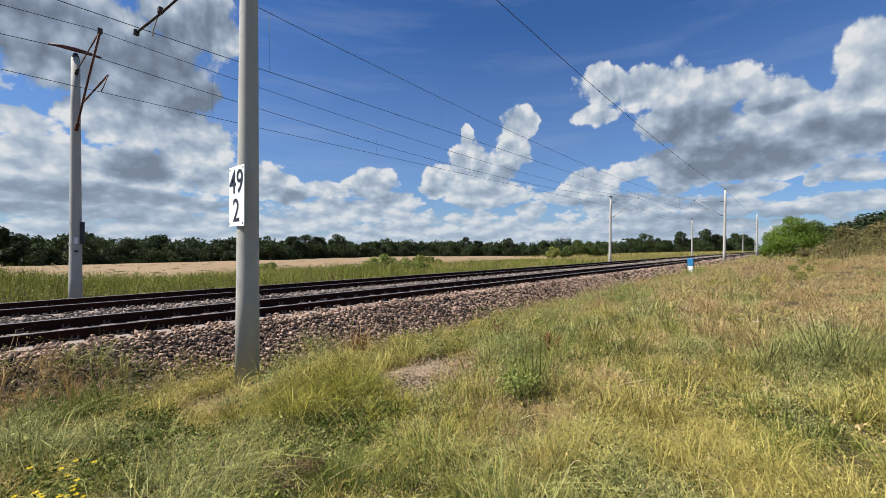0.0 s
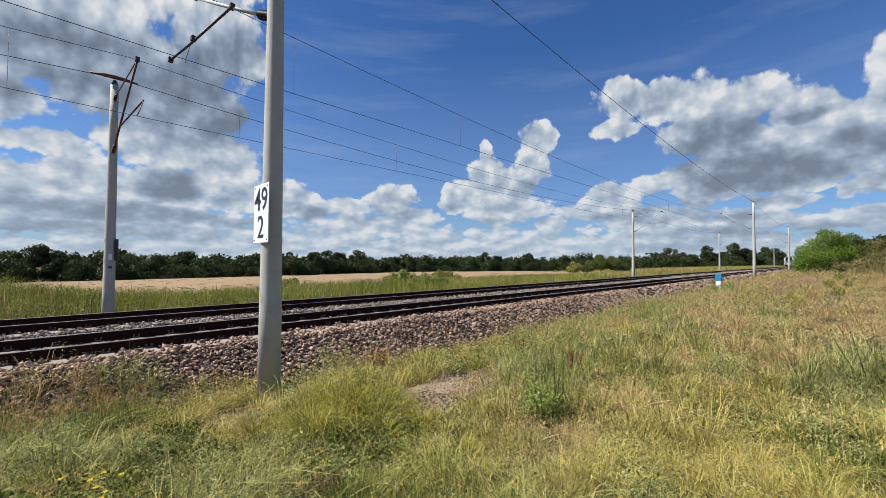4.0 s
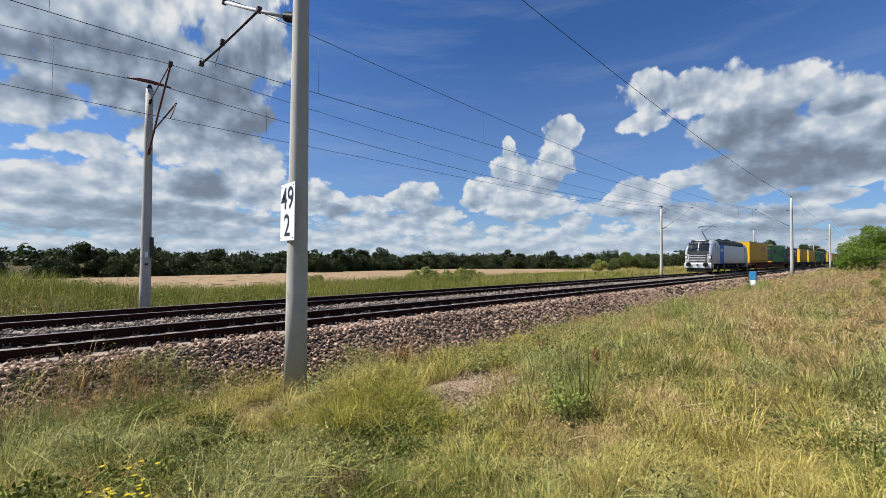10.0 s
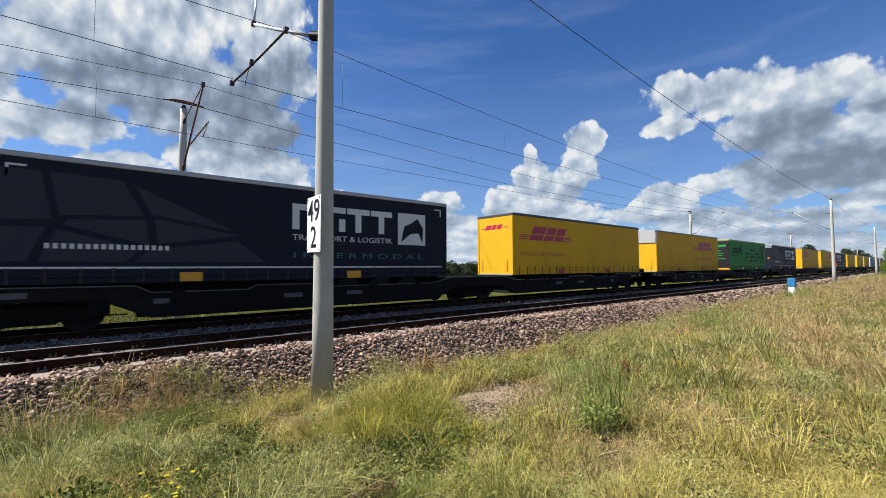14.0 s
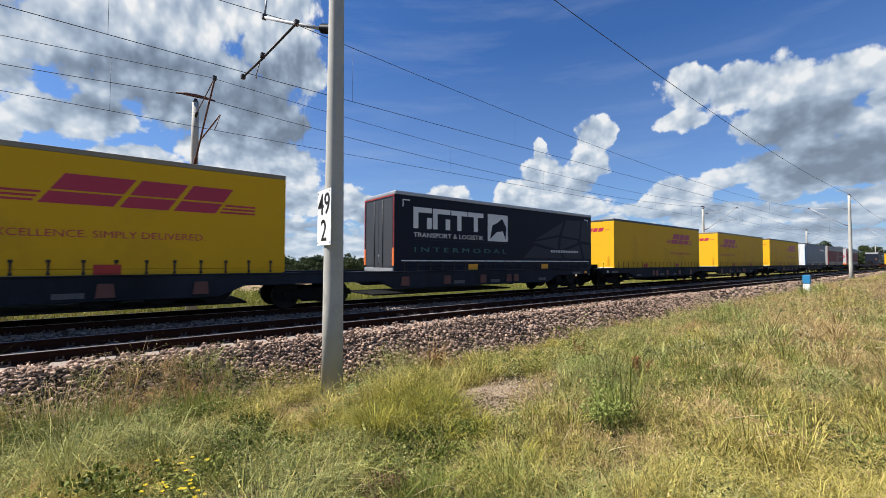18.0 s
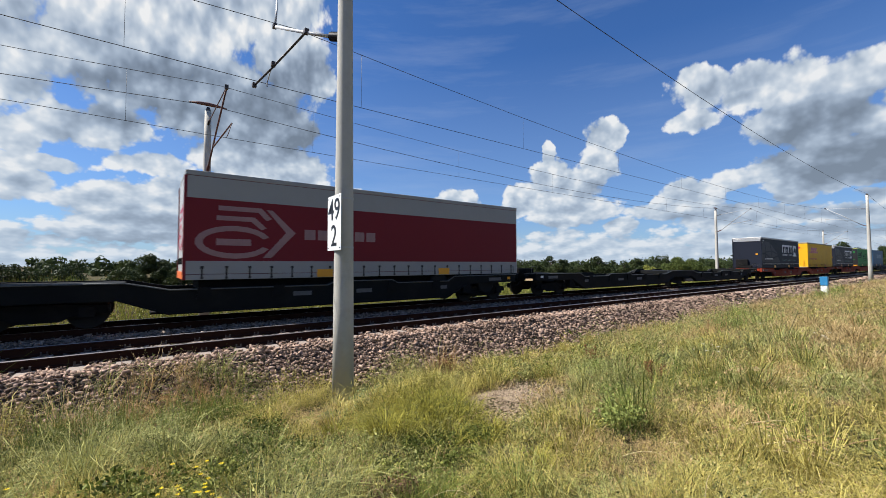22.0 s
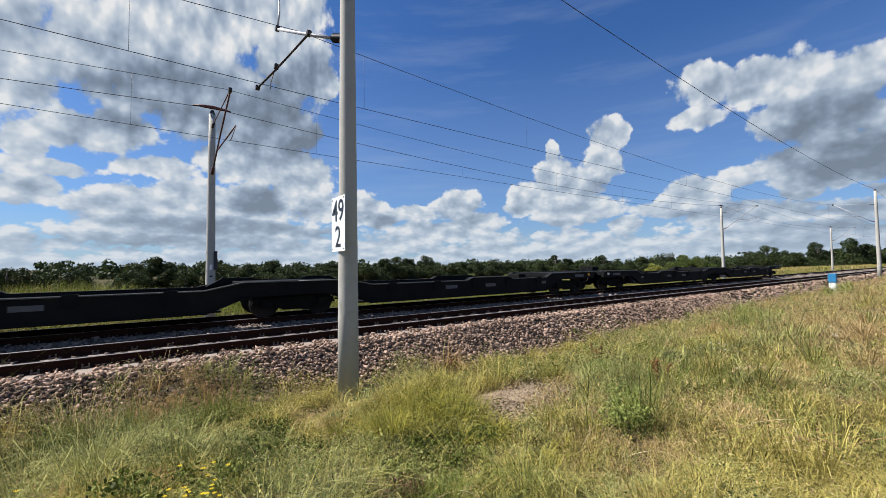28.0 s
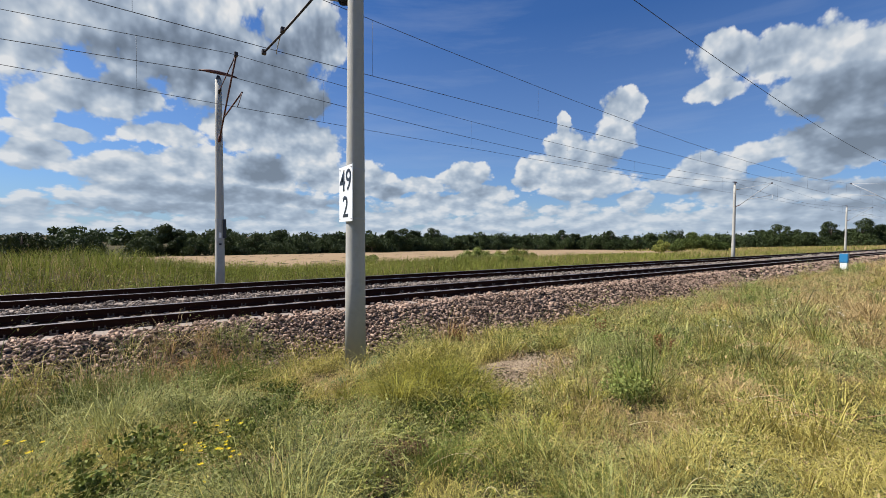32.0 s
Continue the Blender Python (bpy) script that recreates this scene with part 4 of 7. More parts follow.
def build_bushes():
    make_bush(47, -9.5, [(0, 0, 1.2, 1.3), (-0.6, 1.1, 1.0, 1.1), (0.4, -1.0, 1.4, 1.1), (-0.8, 1.6, 0.6, 0.8), (0.3, 0.7, 2.2, 0.9), (0.2, -0.1, 2.8, 0.9), (0.5, -0.7, 2.4, 0.8), (-0.4, 1.5, 1.7, 0.7), (0.1, 0.3, 3.3, 0.45)], 17000, M_LEAFL, 0.055, 91, "large bright green round bush on the bank")
    make_bush(49.5, -11.0, [(0, 0, 1.2, 1.1), (0.4, -0.8, 1.3, 0.9), (-0.4, 0.8, 1.6, 0.9), (0.1, 0.1, 2.2, 0.8), (0.4, -0.9, 2.0, 0.5)], 9000, M_LEAFM, 0.06, 92, "dull green bush on the bank behind a brighter one")
    for k in range(9):
        bx, by = 42.5 + 1.1 * (k % 3), -11.0 - 0.75 * k
        bh = 0.2 + 0.07 * k
        make_bush(bx, by, [(0, 0, bh * 0.5, 0.5 + 0.05 * k), (0.4, -0.6, bh * 0.7, 0.45 + 0.06 * k), (-0.3, 0.5, bh * 0.4, 0.5), (0.1, -0.2, bh, 0.35 + 0.06 * k)], 2600, M_OLIVE, 0.05, 610 + k, "low olive-brown shrub on the rising bank")
    make_bush(95, -18.5, [(0, 0, 2.2, 2.4), (3, -3, 2.8, 2.6), (-3, 3, 1.2, 1.8), (5, -6, 3.0, 2.6), (4, -10, 3.4, 3)], 6000, M_LEAF, 0.22, 93, "dark treetops beyond the bank")
    make_bush(88, 27.5, [(0, 0, 2.2, 1.7), (1.6, -2.4, 2.0, 1.6), (-1.2, 2.0, 1.7, 1.5), (0.4, 0.6, 3.3, 1.2), (-0.6, 3.4, 1.0, 1.1), (2.4, -4.2, 1.4, 1.3), (1.4, -1.6, 3.1, 1.0)], 9000, M_LEAFM, 0.13, 94, "light green willow shrub in the verge across the tracks")
    make_bush(84, 32.0, [(0, 0, 1.1, 1.1), (0.4, 1.2, 1.0, 0.9), (0.2, -0.8, 1.7, 0.8), (0.3, 0.4, 2.3, 0.6)], 4200, M_LEAFW, 0.10, 100, "dull green shrub beside a willow shrub")
    make_bush(24.5, 20.3, [(0, 0, 0.6, 0.7), (0.9, -0.6, 0.7, 0.7), (-0.9, 0.7, 0.5, 0.6), (1.9, -1.3, 0.5, 0.6), (0.3, -0.1, 1.2, 0.5), (-0.5, 0.4, 1.0, 0.4), (2.9, -1.9, 0.4, 0.5)], 5200, M_LUSH, 0.06, 95, "loose yellowish green shrub at the edge of the field")
    make_bush(36, 27, [(0, 0, 0.5, 0.8), (1.3, -0.9, 0.6, 0.8), (-1.2, 0.9, 0.5, 0.75), (2.3, -1.7, 0.4, 0.6), (0.4, -0.2, 0.9, 0.7)], 4200, M_LEAFW, 0.08, 96, "low rounded shrub at the edge of the field")
    make_bush(17.5, 30, [(0, 0, 0.35, 0.5), (0.7, -0.3, 0.45, 0.5), (-0.8, 0.3, 0.3, 0.45)], 2000, M_LUSH, 0.06, 101, "small green shrub by the stubble field")
    make_bush(23.6, 14.6, [(0, 0, 0.4, 0.35), (0.5, -0.3, 0.5, 0.35), (-0.5, 0.3, 0.4, 0.35), (0.9, -0.6, 0.4, 0.3)], 1800, M_DGRASS, 0.05, 102, "upright dark green weeds in the verge")

    make_bush(20, -10.1, [(0, 0, 0.30, 0.22), (0, 0.25, 0.6, 0.18), (0.1, -0.25, 0.62, 0.16), (0, 0, 0.85, 0.14), (0, 0.12, 1.05, 0.08), (0, -0.38, 0.8, 0.08)], 1100, M_LEAFW, 0.022, 97, "dark sprig of a young shrub in the dry grass")
    make_bush(39, -11.4, [(0, 0, 0.3, 0.6), (0.6, -1.6, 0.4, 0.7), (1.0, -3.2, 0.5, 0.7), (-0.8, 1.2, 0.2, 0.4)], 4500, M_HEATH, 0.06, 98, "brownish withered shrub on the bank")
    make_bush(43, -14.5, [(0, 0, 0.4, 0.8), (0.6, -1.8, 0.5, 0.9), (1.0, -3.6, 0.6, 0.9), (0, 2, 0.3, 0.6)], 4500, M_HEATH, 0.06, 99, "brownish withered shrub on the bank")


build_bushes()


# ---- grass ----
def blades(P, h, w, lean, g, curve=0.35):
    """Bent blades, three triangles each, at the points P."""
    n = len(P)
    a, b = g.uniform(0, 2 * np.pi, n), g.uniform(0, 2 * np.pi, n)
    side = np.stack([np.cos(a), np.sin(a), np.zeros(n)], 1) * (w / 2)[:, None]
    ln = np.stack([np.cos(b), np.sin(b), np.zeros(n)], 1) * (lean * h)[:, None]
    up = np.array([0, 0, 1.0])
    mid = P + ln * curve + up * (h * 0.55)[:, None]
    tip = P + ln + up * (h * (1 - 0.33 * lean))[:, None]
    V = np.stack([P - side, P + side, mid - side * 0.75, mid + side * 0.75, tip], 1)
    F = np.array([(0, 1, 3), (0, 3, 2), (2, 3, 4)])[None] + 5 * np.arange(n)[:, None, None]
    return V.reshape(-1, 3), F.reshape(-1, 3)


def field_noise(x, y, s, seed):
    """Smooth lattice noise, 0 to 1, of cell size 1 / s."""
    g = np.random.default_rng(seed)
    T = g.random((64, 64))
    u, v = np.asarray(x) * s + 17.3 * seed, np.asarray(y) * s + 5.1 * seed
    i, j = np.floor(u).astype(int), np.floor(v).astype(int)
    a, b = smooth01(u - i), smooth01(v - j)
    t = lambda p, q: T[p % 64, q % 64]
    return (t(i, j) * (1 - a) + t(i + 1, j) * a) * (1 - b) + (t(i, j + 1) * (1 - a) + t(i + 1, j + 1) * a) * b


def fractal(x, y, s, seed):
    return 0.55 * field_noise(x, y, s, seed) + 0.3 * field_noise(x, y, s * 2.3, seed + 1) + 0.15 * field_noise(x, y, s * 5.1, seed + 2)


def joined(parts):
    V, F, o = [], [], 0
    for v, f in parts:
        V.append(v)
        F.append(f + o)
        o += len(v)
    return np.concatenate(V), np.concatenate(F)


def leaf_tufts(x, y, r, h, per, size, g):
    """Low cushions of small leaves at the points x, y."""
    n = len(x)
    k = np.repeat(np.arange(n), per)
    m = len(k)
    a, q = g.uniform(0, 2 * np.pi, m), np.sqrt(g.random(m))
    px, py = x[k] + np.cos(a) * q * r[k], y[k] + np.sin(a) * q * r[k]
    pz = surf_z(px, py) + h[k] * (1 - 0.75 * q ** 2) * g.uniform(0.25, 1.1, m)
    c = np.stack([px, py, pz], 1)
    u = g.normal(0, 1, (m, 3))
    u[:, 2] = np.abs(u[:, 2]) * 0.9
    u /= np.linalg.norm(u, axis=1)[:, None]
    v = np.cross(u, g.normal(0, 1, (m, 3)))
    v /= np.linalg.norm(v, axis=1)[:, None] + 1e-9
    s = (size[k] * g.uniform(0.6, 1.5, m))[:, None]
    V = np.stack([c - u * s, c + v * s * 0.42, c + u * s * 1.1, c - v * s * 0.42], 1)
    return V.reshape(-1, 3), 4 * np.arange(m)[:, None] + np.arange(4)


def in_view(x, y):
    ang = np.degrees(np.arctan2(y + 10.05, x + 0.3))
    return (ang > -22) & (ang < 112)


def spot(x, y, cx, cy, rx, ry):
    return np.exp(-(((x - cx) / rx) ** 2 + ((y - cy) / ry) ** 2))


def dryness(x, y):
    d = 0.33 + 0.46 * smooth01((x - 4.5) / 9 - (y + 8) / 9) + 1.3 * (fractal(x, y, 0.7, 3) - 0.5)
    d = d - 0.25 * spot(x, y, 1.5, -5.5, 2.4, 2.2) - 0.4 * spot(x, y, 9, -5.2, 1.7, 1.4)
    d = d - 0.4 * spot(x, y, 3.4, -9.9, 2.2, 0.9) - 0.2 * spot(x, y, 6.0, -8.0, 1.2, 0.7)
    return np.clip(d, 0.03, 0.92)


def bare(x, y):
    b = np.clip(3.4 * fractal(x, y, 1.9, 83) - 0.6, 0, 2) * spot(x, y, 4.15, -5.75, 1.0, 0.75) + 0.85 * spot(x, y, 0.85, -6.6, 0.4, 0.2) + 0.5 * spot(x, y, 1.9, -7.4, 0.7, 0.4) + 0.8 * spot(x, y, 3.55, -6.05, 0.35, 0.28)
    return b + 0.7 * spot(x, y, 0.4, -3.2, 0.8, 0.16) + 0.4 * smooth01((fractal(x, y, 1.3, 8) - 0.62) * 8)


# plants that stand together: kind, x, y, reach along and across the track, height factor
SPOTS = []


def spread(kind, *rows):
    for row in rows:
        SPOTS.append((kind, *row))


spread("dark", (-0.7, -2.5, 1.7, 0.36, 2.7), (0.9, -2.5, 0.9, 0.3, 2.4), (2.9, -6.0, 0.6, 0.25, 1.5), (0.4, -2.65, 1.3, 0.32, 1.9), (-1.5, -2.6, 1.0, 0.35, 1.6), (1.6, -2.6, 0.7, 0.3, 1.5))
spread("dark", (-1.9, -6.3, 0.8, 0.7, 0.9), (-1.2, -7.2, 0.7, 0.5, 0.9), (-2.6, -5.2, 0.8, 0.6, 0.9))
spread("dark", (3.5, -7.85, 0.3, 0.2, 1.2), (1.6, -8.6, 0.5, 0.3, 0.8))
spread("yellow", (1.9, -2.5, 0.8, 0.3, 2.1), (-2.8, -2.45, 1.1, 0.4, 2.3), (2.9, -5.05, 0.75, 0.5, 1.7), (2.6, -3.3, 0.6, 0.4, 0.7), (2.3, -7.7, 0.7, 0.4, 1.0), (9.5, -9.2, 1.0, 0.5, 1.2), (20.5, -8.8, 2.0, 0.5, 1.0), (3.5, -9.5, 0.9, 0.4, 0.8), (5.4, -9.0, 0.7, 0.4, 0.9))
spread("red", (0.3, -2.0, 0.9, 0.35, 2.0), (-0.1, -1.95, 0.9, 0.38, 1.7), (4.9, -3.2, 0.5, 0.25, 1.8), (7.3, -5.0, 0.35, 0.25, 1.7), (2.3, -8.65, 0.2, 0.12, 0.7), (7.3, -8.2, 0.3, 0.2, 1.1))
spread("straw", (-1.6, -2.1, 0.8, 0.3, 1.9), (3.3, -8.5, 0.3, 0.2, 1.0), (4.5, -8.35, 0.3, 0.2, 1.3), (7.4, -9.5, 0.6, 0.3, 1.3), (8.2, -9.0, 0.7, 0.4, 1.3), (1.75, -4.5, 0.3, 0.5, 1.3), (12, -8.2, 1.0, 0.5, 1.2))
spread("fresh", (32.3, -4.3, 1.2, 0.4, 2.6), (15.5, -5.3, 1.3, 0.8, 1.5), (33.0, -4.5, 1.5, 0.6, 2.5), (5.9, -6.0, 0.4, 0.3, 1.4), (20.5, -3.3, 1.2, 0.5, 1.4))
spread("weed", (6.9, -5.4, 0.8, 0.4, 1.5), (9.6, -7.4, 0.8, 0.4, 1.2), (0.1, -4.5, 1.0, 0.5, 1.4), (-1.0, -4.2, 0.8, 0.6, 1.3), (3.3, -2.85, 0.42, 0.3, 1.7), (4.1, -2.9, 0.5, 0.25, 1.4), (4.2, -7.5, 0.26, 0.2, 1.7), (5.2, -6.6, 0.7, 0.4, 1.2))
spread("weed", (6.5, -10.2, 1.0, 0.6, 1.3), (0.2, -7.4, 0.8, 0.6, 1.1), (8.2, -6.3, 0.8, 0.4, 1.0))
spread("tan", (4.5, -8.9, 0.3, 0.16, 0.6), (3.8, -8.6, 0.35, 0.2, 0.6), (2.7, -8.45, 0.25, 0.15, 0.6), (0.9, -6.6, 0.55, 0.3, 0.5), (4.2, -5.6, 1.0, 0.8, 0.35), (4.0, -6.3, 0.6, 0.35, 0.35), (11, -6.6, 1.0, 0.5, 0.8))
spread("tan", (29, -8.5, 6, 1.6, 1.0), (45, -4.5, 9, 1.0, 1.0))
KINDS = ("green", "straw", "yellow", "dark", "red", "weed", "fresh", "tan")


def clumps(x, y, size, seed):
    """The plant clump that each place belongs to: how near its middle (1 to 0), and two random numbers of its own."""
    g = np.random.default_rng(seed)
    T = g.random((64, 64, 4))
    wx, wy = x + 0.35 * size * (fractal(x, y, 1.6 / size, seed + 1) - 0.5) * 2, y + 0.35 * size * (fractal(x, y, 1.6 / size, seed + 4) - 0.5) * 2
    u, v = wx / size, wy / size
    i, j = np.floor(u).astype(int), np.floor(v).astype(int)
    best, one, two = np.full(len(x), 9.0), np.zeros(len(x)), np.zeros(len(x))
    for di in (-1, 0, 1):
        for dj in (-1, 0, 1):
            c = T[(i + di) % 64, (j + dj) % 64]
            d = np.hypot(u - i - di - c[:, 0], v - j - dj - c[:, 1]) / (0.55 + 0.55 * c[:, 2])
            z = d < best
            best, one, two = np.where(z, d, best), np.where(z, c[:, 2], one), np.where(z, c[:, 3], two)
    return np.clip(1 - best ** 2, 0, 1), one, two


def swell(x, y):
    """How high the growth stands at a place, low between the clumps."""
    d, a, b = clumps(x, y, 0.62, 140)
    e, c, _ = clumps(x, y, 0.27, 150)
    return (0.22 + 1.25 * d * (0.4 + 0.9 * b)) * (0.5 + 0.8 * e * (0.5 + c)) * (1 - 0.55 * spot(x, y, 2.3, -3.6, 0.9, 0.7))


def kind_of(x, y, g):
    """The plant kind at each place, as an index into KINDS, and its height factor."""
    n = len(x)
    jx, jy = x + g.normal(0, 0.07, n), y + g.normal(0, 0.07, n)
    _, a, b = clumps(jx, jy, 0.62, 140)
    _, c, d = clumps(jx, jy, 0.27, 150)
    dry = dryness(x, y)
    k = np.where(0.45 * g.random(n) + 0.3 * b + 0.25 * d < dry, 1, 0)
    f = np.ones(n)
    pick = 0.4 * fractal(jx, jy, 0.9, 61) + 0.35 * c + 0.25 * a
    k = np.where((k == 0) & (pick > 0.55), 2, k)
    k = np.where((k == 0) & (pick < 0.41), 3, k)
    k = np.where((fractal(jx, jy, 0.8, 31) + 0.25 * (d - 0.5) > 0.64) & (g.random(n) < 0.7), 5, k)
    k = np.where((k == 0) & (fractal(jx, jy, 1.0, 37) + 0.3 * (a - 0.5) > 0.58), 6, k)
    k = np.where((k == 1) & (fractal(jx, jy, 1.1, 71) + 0.4 * (c - 0.5) > 0.54), 7, k)
    f = np.where(k == 7, 0.6, f)
    k = np.where((k == 1) & (fractal(jx, jy, 0.7, 77) > 0.64), 4, k)
    for name, cx, cy, rx, ry, hf in SPOTS:
        on = g.random(n) < 1.45 * spot(jx, jy, cx, cy, rx, ry) - 0.22
        k, f = np.where(on, KINDS.index(name), k), np.where(on, hf, f)
    return k, f


def clump_blades(x, y, r, h, per, w, g, upright):
    """Tufts whose blades fan outwards from the root and arch over."""
    k = np.repeat(np.arange(len(x)), per)
    n = len(k)
    a, q = g.uniform(0, 2 * np.pi, n), np.sqrt(g.random(n))
    out = np.stack([np.cos(a), np.sin(a), np.zeros(n)], 1)
    P = np.stack([x[k], y[k], np.zeros(n)], 1) + out * (q * r[k] * 0.6)[:, None]
    P[:, 2] = surf_z(P[:, 0], P[:, 1]) - 0.01
    b = a + g.normal(0, 0.7, n)
    hh = h[k] * g.uniform(0.45, 1.15, n)
    lean = (0.3 + 1.1 * q * g.uniform(0.4, 1.5, n)) * (1.25 - upright[k])
    ln = np.stack([np.cos(b), np.sin(b), np.zeros(n)], 1) * (lean * hh)[:, None]
    s = a + np.pi / 2 + g.normal(0, 0.5, n)
    side = np.stack([np.cos(s), np.sin(s), np.zeros(n)], 1) * (w[k] * g.uniform(0.6, 1.4, n) / 2)[:, None]
    up = np.array([0, 0, 1.0])
    mid, tip = P + ln * 0.3 + up * (hh * 0.6)[:, None], P + ln + up * (hh * (1 - 0.38 * lean))[:, None]
    V = np.stack([P - side, P + side, mid - side * 0.8, mid + side * 0.8, tip], 1)
    F = np.array([(0, 1, 3), (0, 3, 2), (2, 3, 4)])[None] + 5 * np.arange(n)[:, None, None]
    return V.reshape(-1, 3), F.reshape(-1, 3)


def build_grass():
    g = np.random.default_rng(21)
    grown = {k: [] for k in KINDS}
    leafy = {k: [] for k in ("weed", "fresh", "tan", "green", "husk")}
    dots = []
    for r0, r1, dens, w, hh, cd, per, td in ((0.8, 4.0, 2300, 0.0036, 0.25, 150, 28, 130), (4.0, 8, 1050, 0.0060, 0.29, 62, 28, 62), (8, 16, 380, 0.0080, 0.32, 17, 30, 16), (16, 34, 230, 0.0085, 0.32, 4.8, 42, 5.0), (34, 80, 44, 0.015, 0.34, 1.0, 36, 0.9)):

        def scatter(d):
            n = int((2 * r1) ** 2 * d)
            x, y = g.uniform(-r1, r1, n) - 0.3, g.uniform(-r1, r1, n) - 10.05
            r = np.hypot(x + 0.3, y + 10.05)
            edge = -1.72 + 0.7 * (fractal(x, y, 0.8, 14) - 0.5) + 0.85 * np.exp(-((x - 0.1) ** 2) / 1.3) + 0.3 * np.exp(-((x + 1.6) ** 2) / 2)
            k = (r >= r0) & (r < r1) & (y < edge) & (in_view(x, y) | (g.random(n) < (0.16 if r1 < 17 else 0.0))) & (g.random(n) > bare(x, y))
            k &= g.random(n) < 0.30 + 0.5 * smooth01((fractal(x, y, 2.6, 5) - 0.34) * 4.5) + 0.6 * clumps(x, y, 0.62, 140)[0]
            k &= (y < -2.2) | (g.random(n) < 0.9 * smooth01((fractal(x, y, 0.7, 17) + 0.55 * spot(x, y, -0.4, -1.85, 2.4, 0.6) - 0.42) * 5))
            return x[k], y[k]

        # thin cover of single blades
        x, y = scatter(dens)
        kind, f = kind_of(x, y, g)
        n = len(x)
        h = hh * g.uniform(0.4, 1.1, n) * f * (0.45 + 0.7 * fractal(x, y, 1.3, 9)) * swell(x, y)
        P = np.stack([x, y, surf_z(x, y) - 0.01], 1)
        ww, ln = w * g.uniform(0.6, 1.5, n), g.uniform(0.25, 1.6, n)
        for i, name in enumerate(KINDS):
            z = kind == i
            grown[name].append(blades(P[z], h[z], ww[z], ln[z], g))
        # long arching dry stalks
        q = g.random(n) < np.where(kind == 1, 0.03, 0.008)
        m = int(q.sum())
        grown["straw"].append(blades(P[q], hh * g.uniform(1.0, 1.8, m), ww[q] * 0.8, g.uniform(0.6, 1.6, m), g))
        c = P[q] + np.stack([g.normal(0, 0.06, m), g.normal(0, 0.06, m), hh * g.uniform(0.5, 1.1, m)], 1)
        dots.append((c, np.minimum(ww[q] * 1.4, 0.012)))
        q = g.random(n) < np.where(kind == 1, 0.20, 0.10)
        m = int(q.sum())
        c = P[q] + np.stack([g.normal(0, 0.04, m), g.normal(0, 0.04, m), h[q] * g.uniform(0.8, 1.3, m) + 0.03], 1)
        dots.append((c, np.minimum(ww[q] * 1.3, 0.014) * g.uniform(0.6, 1.2, m)))
        # tufts
        x, y = scatter(cd)
        kind, f = kind_of(x, y, g)
        n = len(x)
        h = hh * g.uniform(0.6, 1.3, n) * f * (0.35 + 1.1 * fractal(x, y, 1.1, 19)) * swell(x, y)
        R = np.clip(h * g.uniform(0.15, 0.4, n), 0.02, 0.3) * (0.15 / math.sqrt(cd) + 0.98)
        upright = np.where(np.isin(kind, (3, 4)), 0.75, 0.3) + g.uniform(-0.15, 0.15, n)
        for i, name in enumerate(KINDS):
            z = kind == i
            grown[name].append(clump_blades(x[z], y[z], R[z], h[z], per if name != "tan" else per // 2, np.full(z.sum(), w), g, upright[z]))
        # leafy cushions
        x, y = scatter(td)
        kind, f = kind_of(x, y, g)
        n = len(x)
        s = math.sqrt(60 / td)
        R = g.uniform(0.04, 0.13, n) * s ** 0.55
        H = g.uniform(0.10, 0.24, n) * s ** 0.3 * f * (0.4 + 1.1 * fractal(x, y, 1.5, 44)) * swell(x, y)
        S = 0.0108 * s ** 0.62 * g.uniform(0.6, 1.3, n)
        for i, name in ((5, "weed"), (6, "fresh"), (7, "tan")):
            z = kind == i
            big = (1.5, 1.3, 1.0)[i - 5]
            leafy[name].append(leaf_tufts(x[z], y[z], R[z] * big, H[z] * 1.2 * big, (80, 70, 45)[i - 5], S[z], g))
        z = np.isin(kind, (0, 2, 3)) & (g.random(n) < 0.9)
        leafy["green"].append(leaf_tufts(x[z], y[z], R[z] * 1.2, H[z] * 1.15, 40, S[z], g))
        z = np.isin(kind, (1, 2, 4)) & (g.random(n) < 0.8)
        leafy["husk"].append(leaf_tufts(x[z], y[z], R[z] * 1.1, H[z] * 1.35, 38, S[z] * 0.75, g))
    said = {"green": (M_GRASS, "meadow_grass", "green wild grass on the slope by the track"), "straw": (M_STRAW, "dry_grass", "dry straw-coloured grass on the slope"),
            "yellow": (M_YGRASS, "yellow_green_grass", "tufts of yellowish green grass on the slope"), "dark": (M_DGRASS, "lush_grass", "lush dark green grass at the foot of the ballast"),
            "red": (M_REDG, "reddish_grass", "tall reddish-brown seeding grass"), "weed": (M_WEED, "weed_stems", "stems of blue-green feathery weeds"),
            "fresh": (M_LUSH, "fresh_weed_stems", "fresh green weed stems on the slope"), "tan": (M_TANW, "withered_stems", "withered brown stems in the meadow")}
    for name, parts in grown.items():
        m, ob, lab = said[name]
        tagged(new(ob, raw_mesh(ob, *joined(parts), m)), lab, "grass", kind="stuff")
    said = {"weed": (M_WEED, "feathery_weeds", "blue-green feathery weeds"), "fresh": (M_LUSH, "leafy_weeds", "fresh green leafy weeds"), "tan": (M_TANW, "withered_plants", "withered brown meadow plants"), "green": (M_GRASS, "meadow_plants", "low green meadow plants"), "husk": (M_HUSK, "seeding_grass", "loose seeding heads of olive and straw grass")}
    for name, parts in leafy.items():
        m, ob, lab = said[name]
        tagged(new(ob, raw_mesh(ob, *joined(parts), m, 4)), lab, "meadow plants", kind="stuff")
    c, s = np.concatenate([d[0] for d in dots]), np.concatenate([d[1] for d in dots])
    n = len(c)
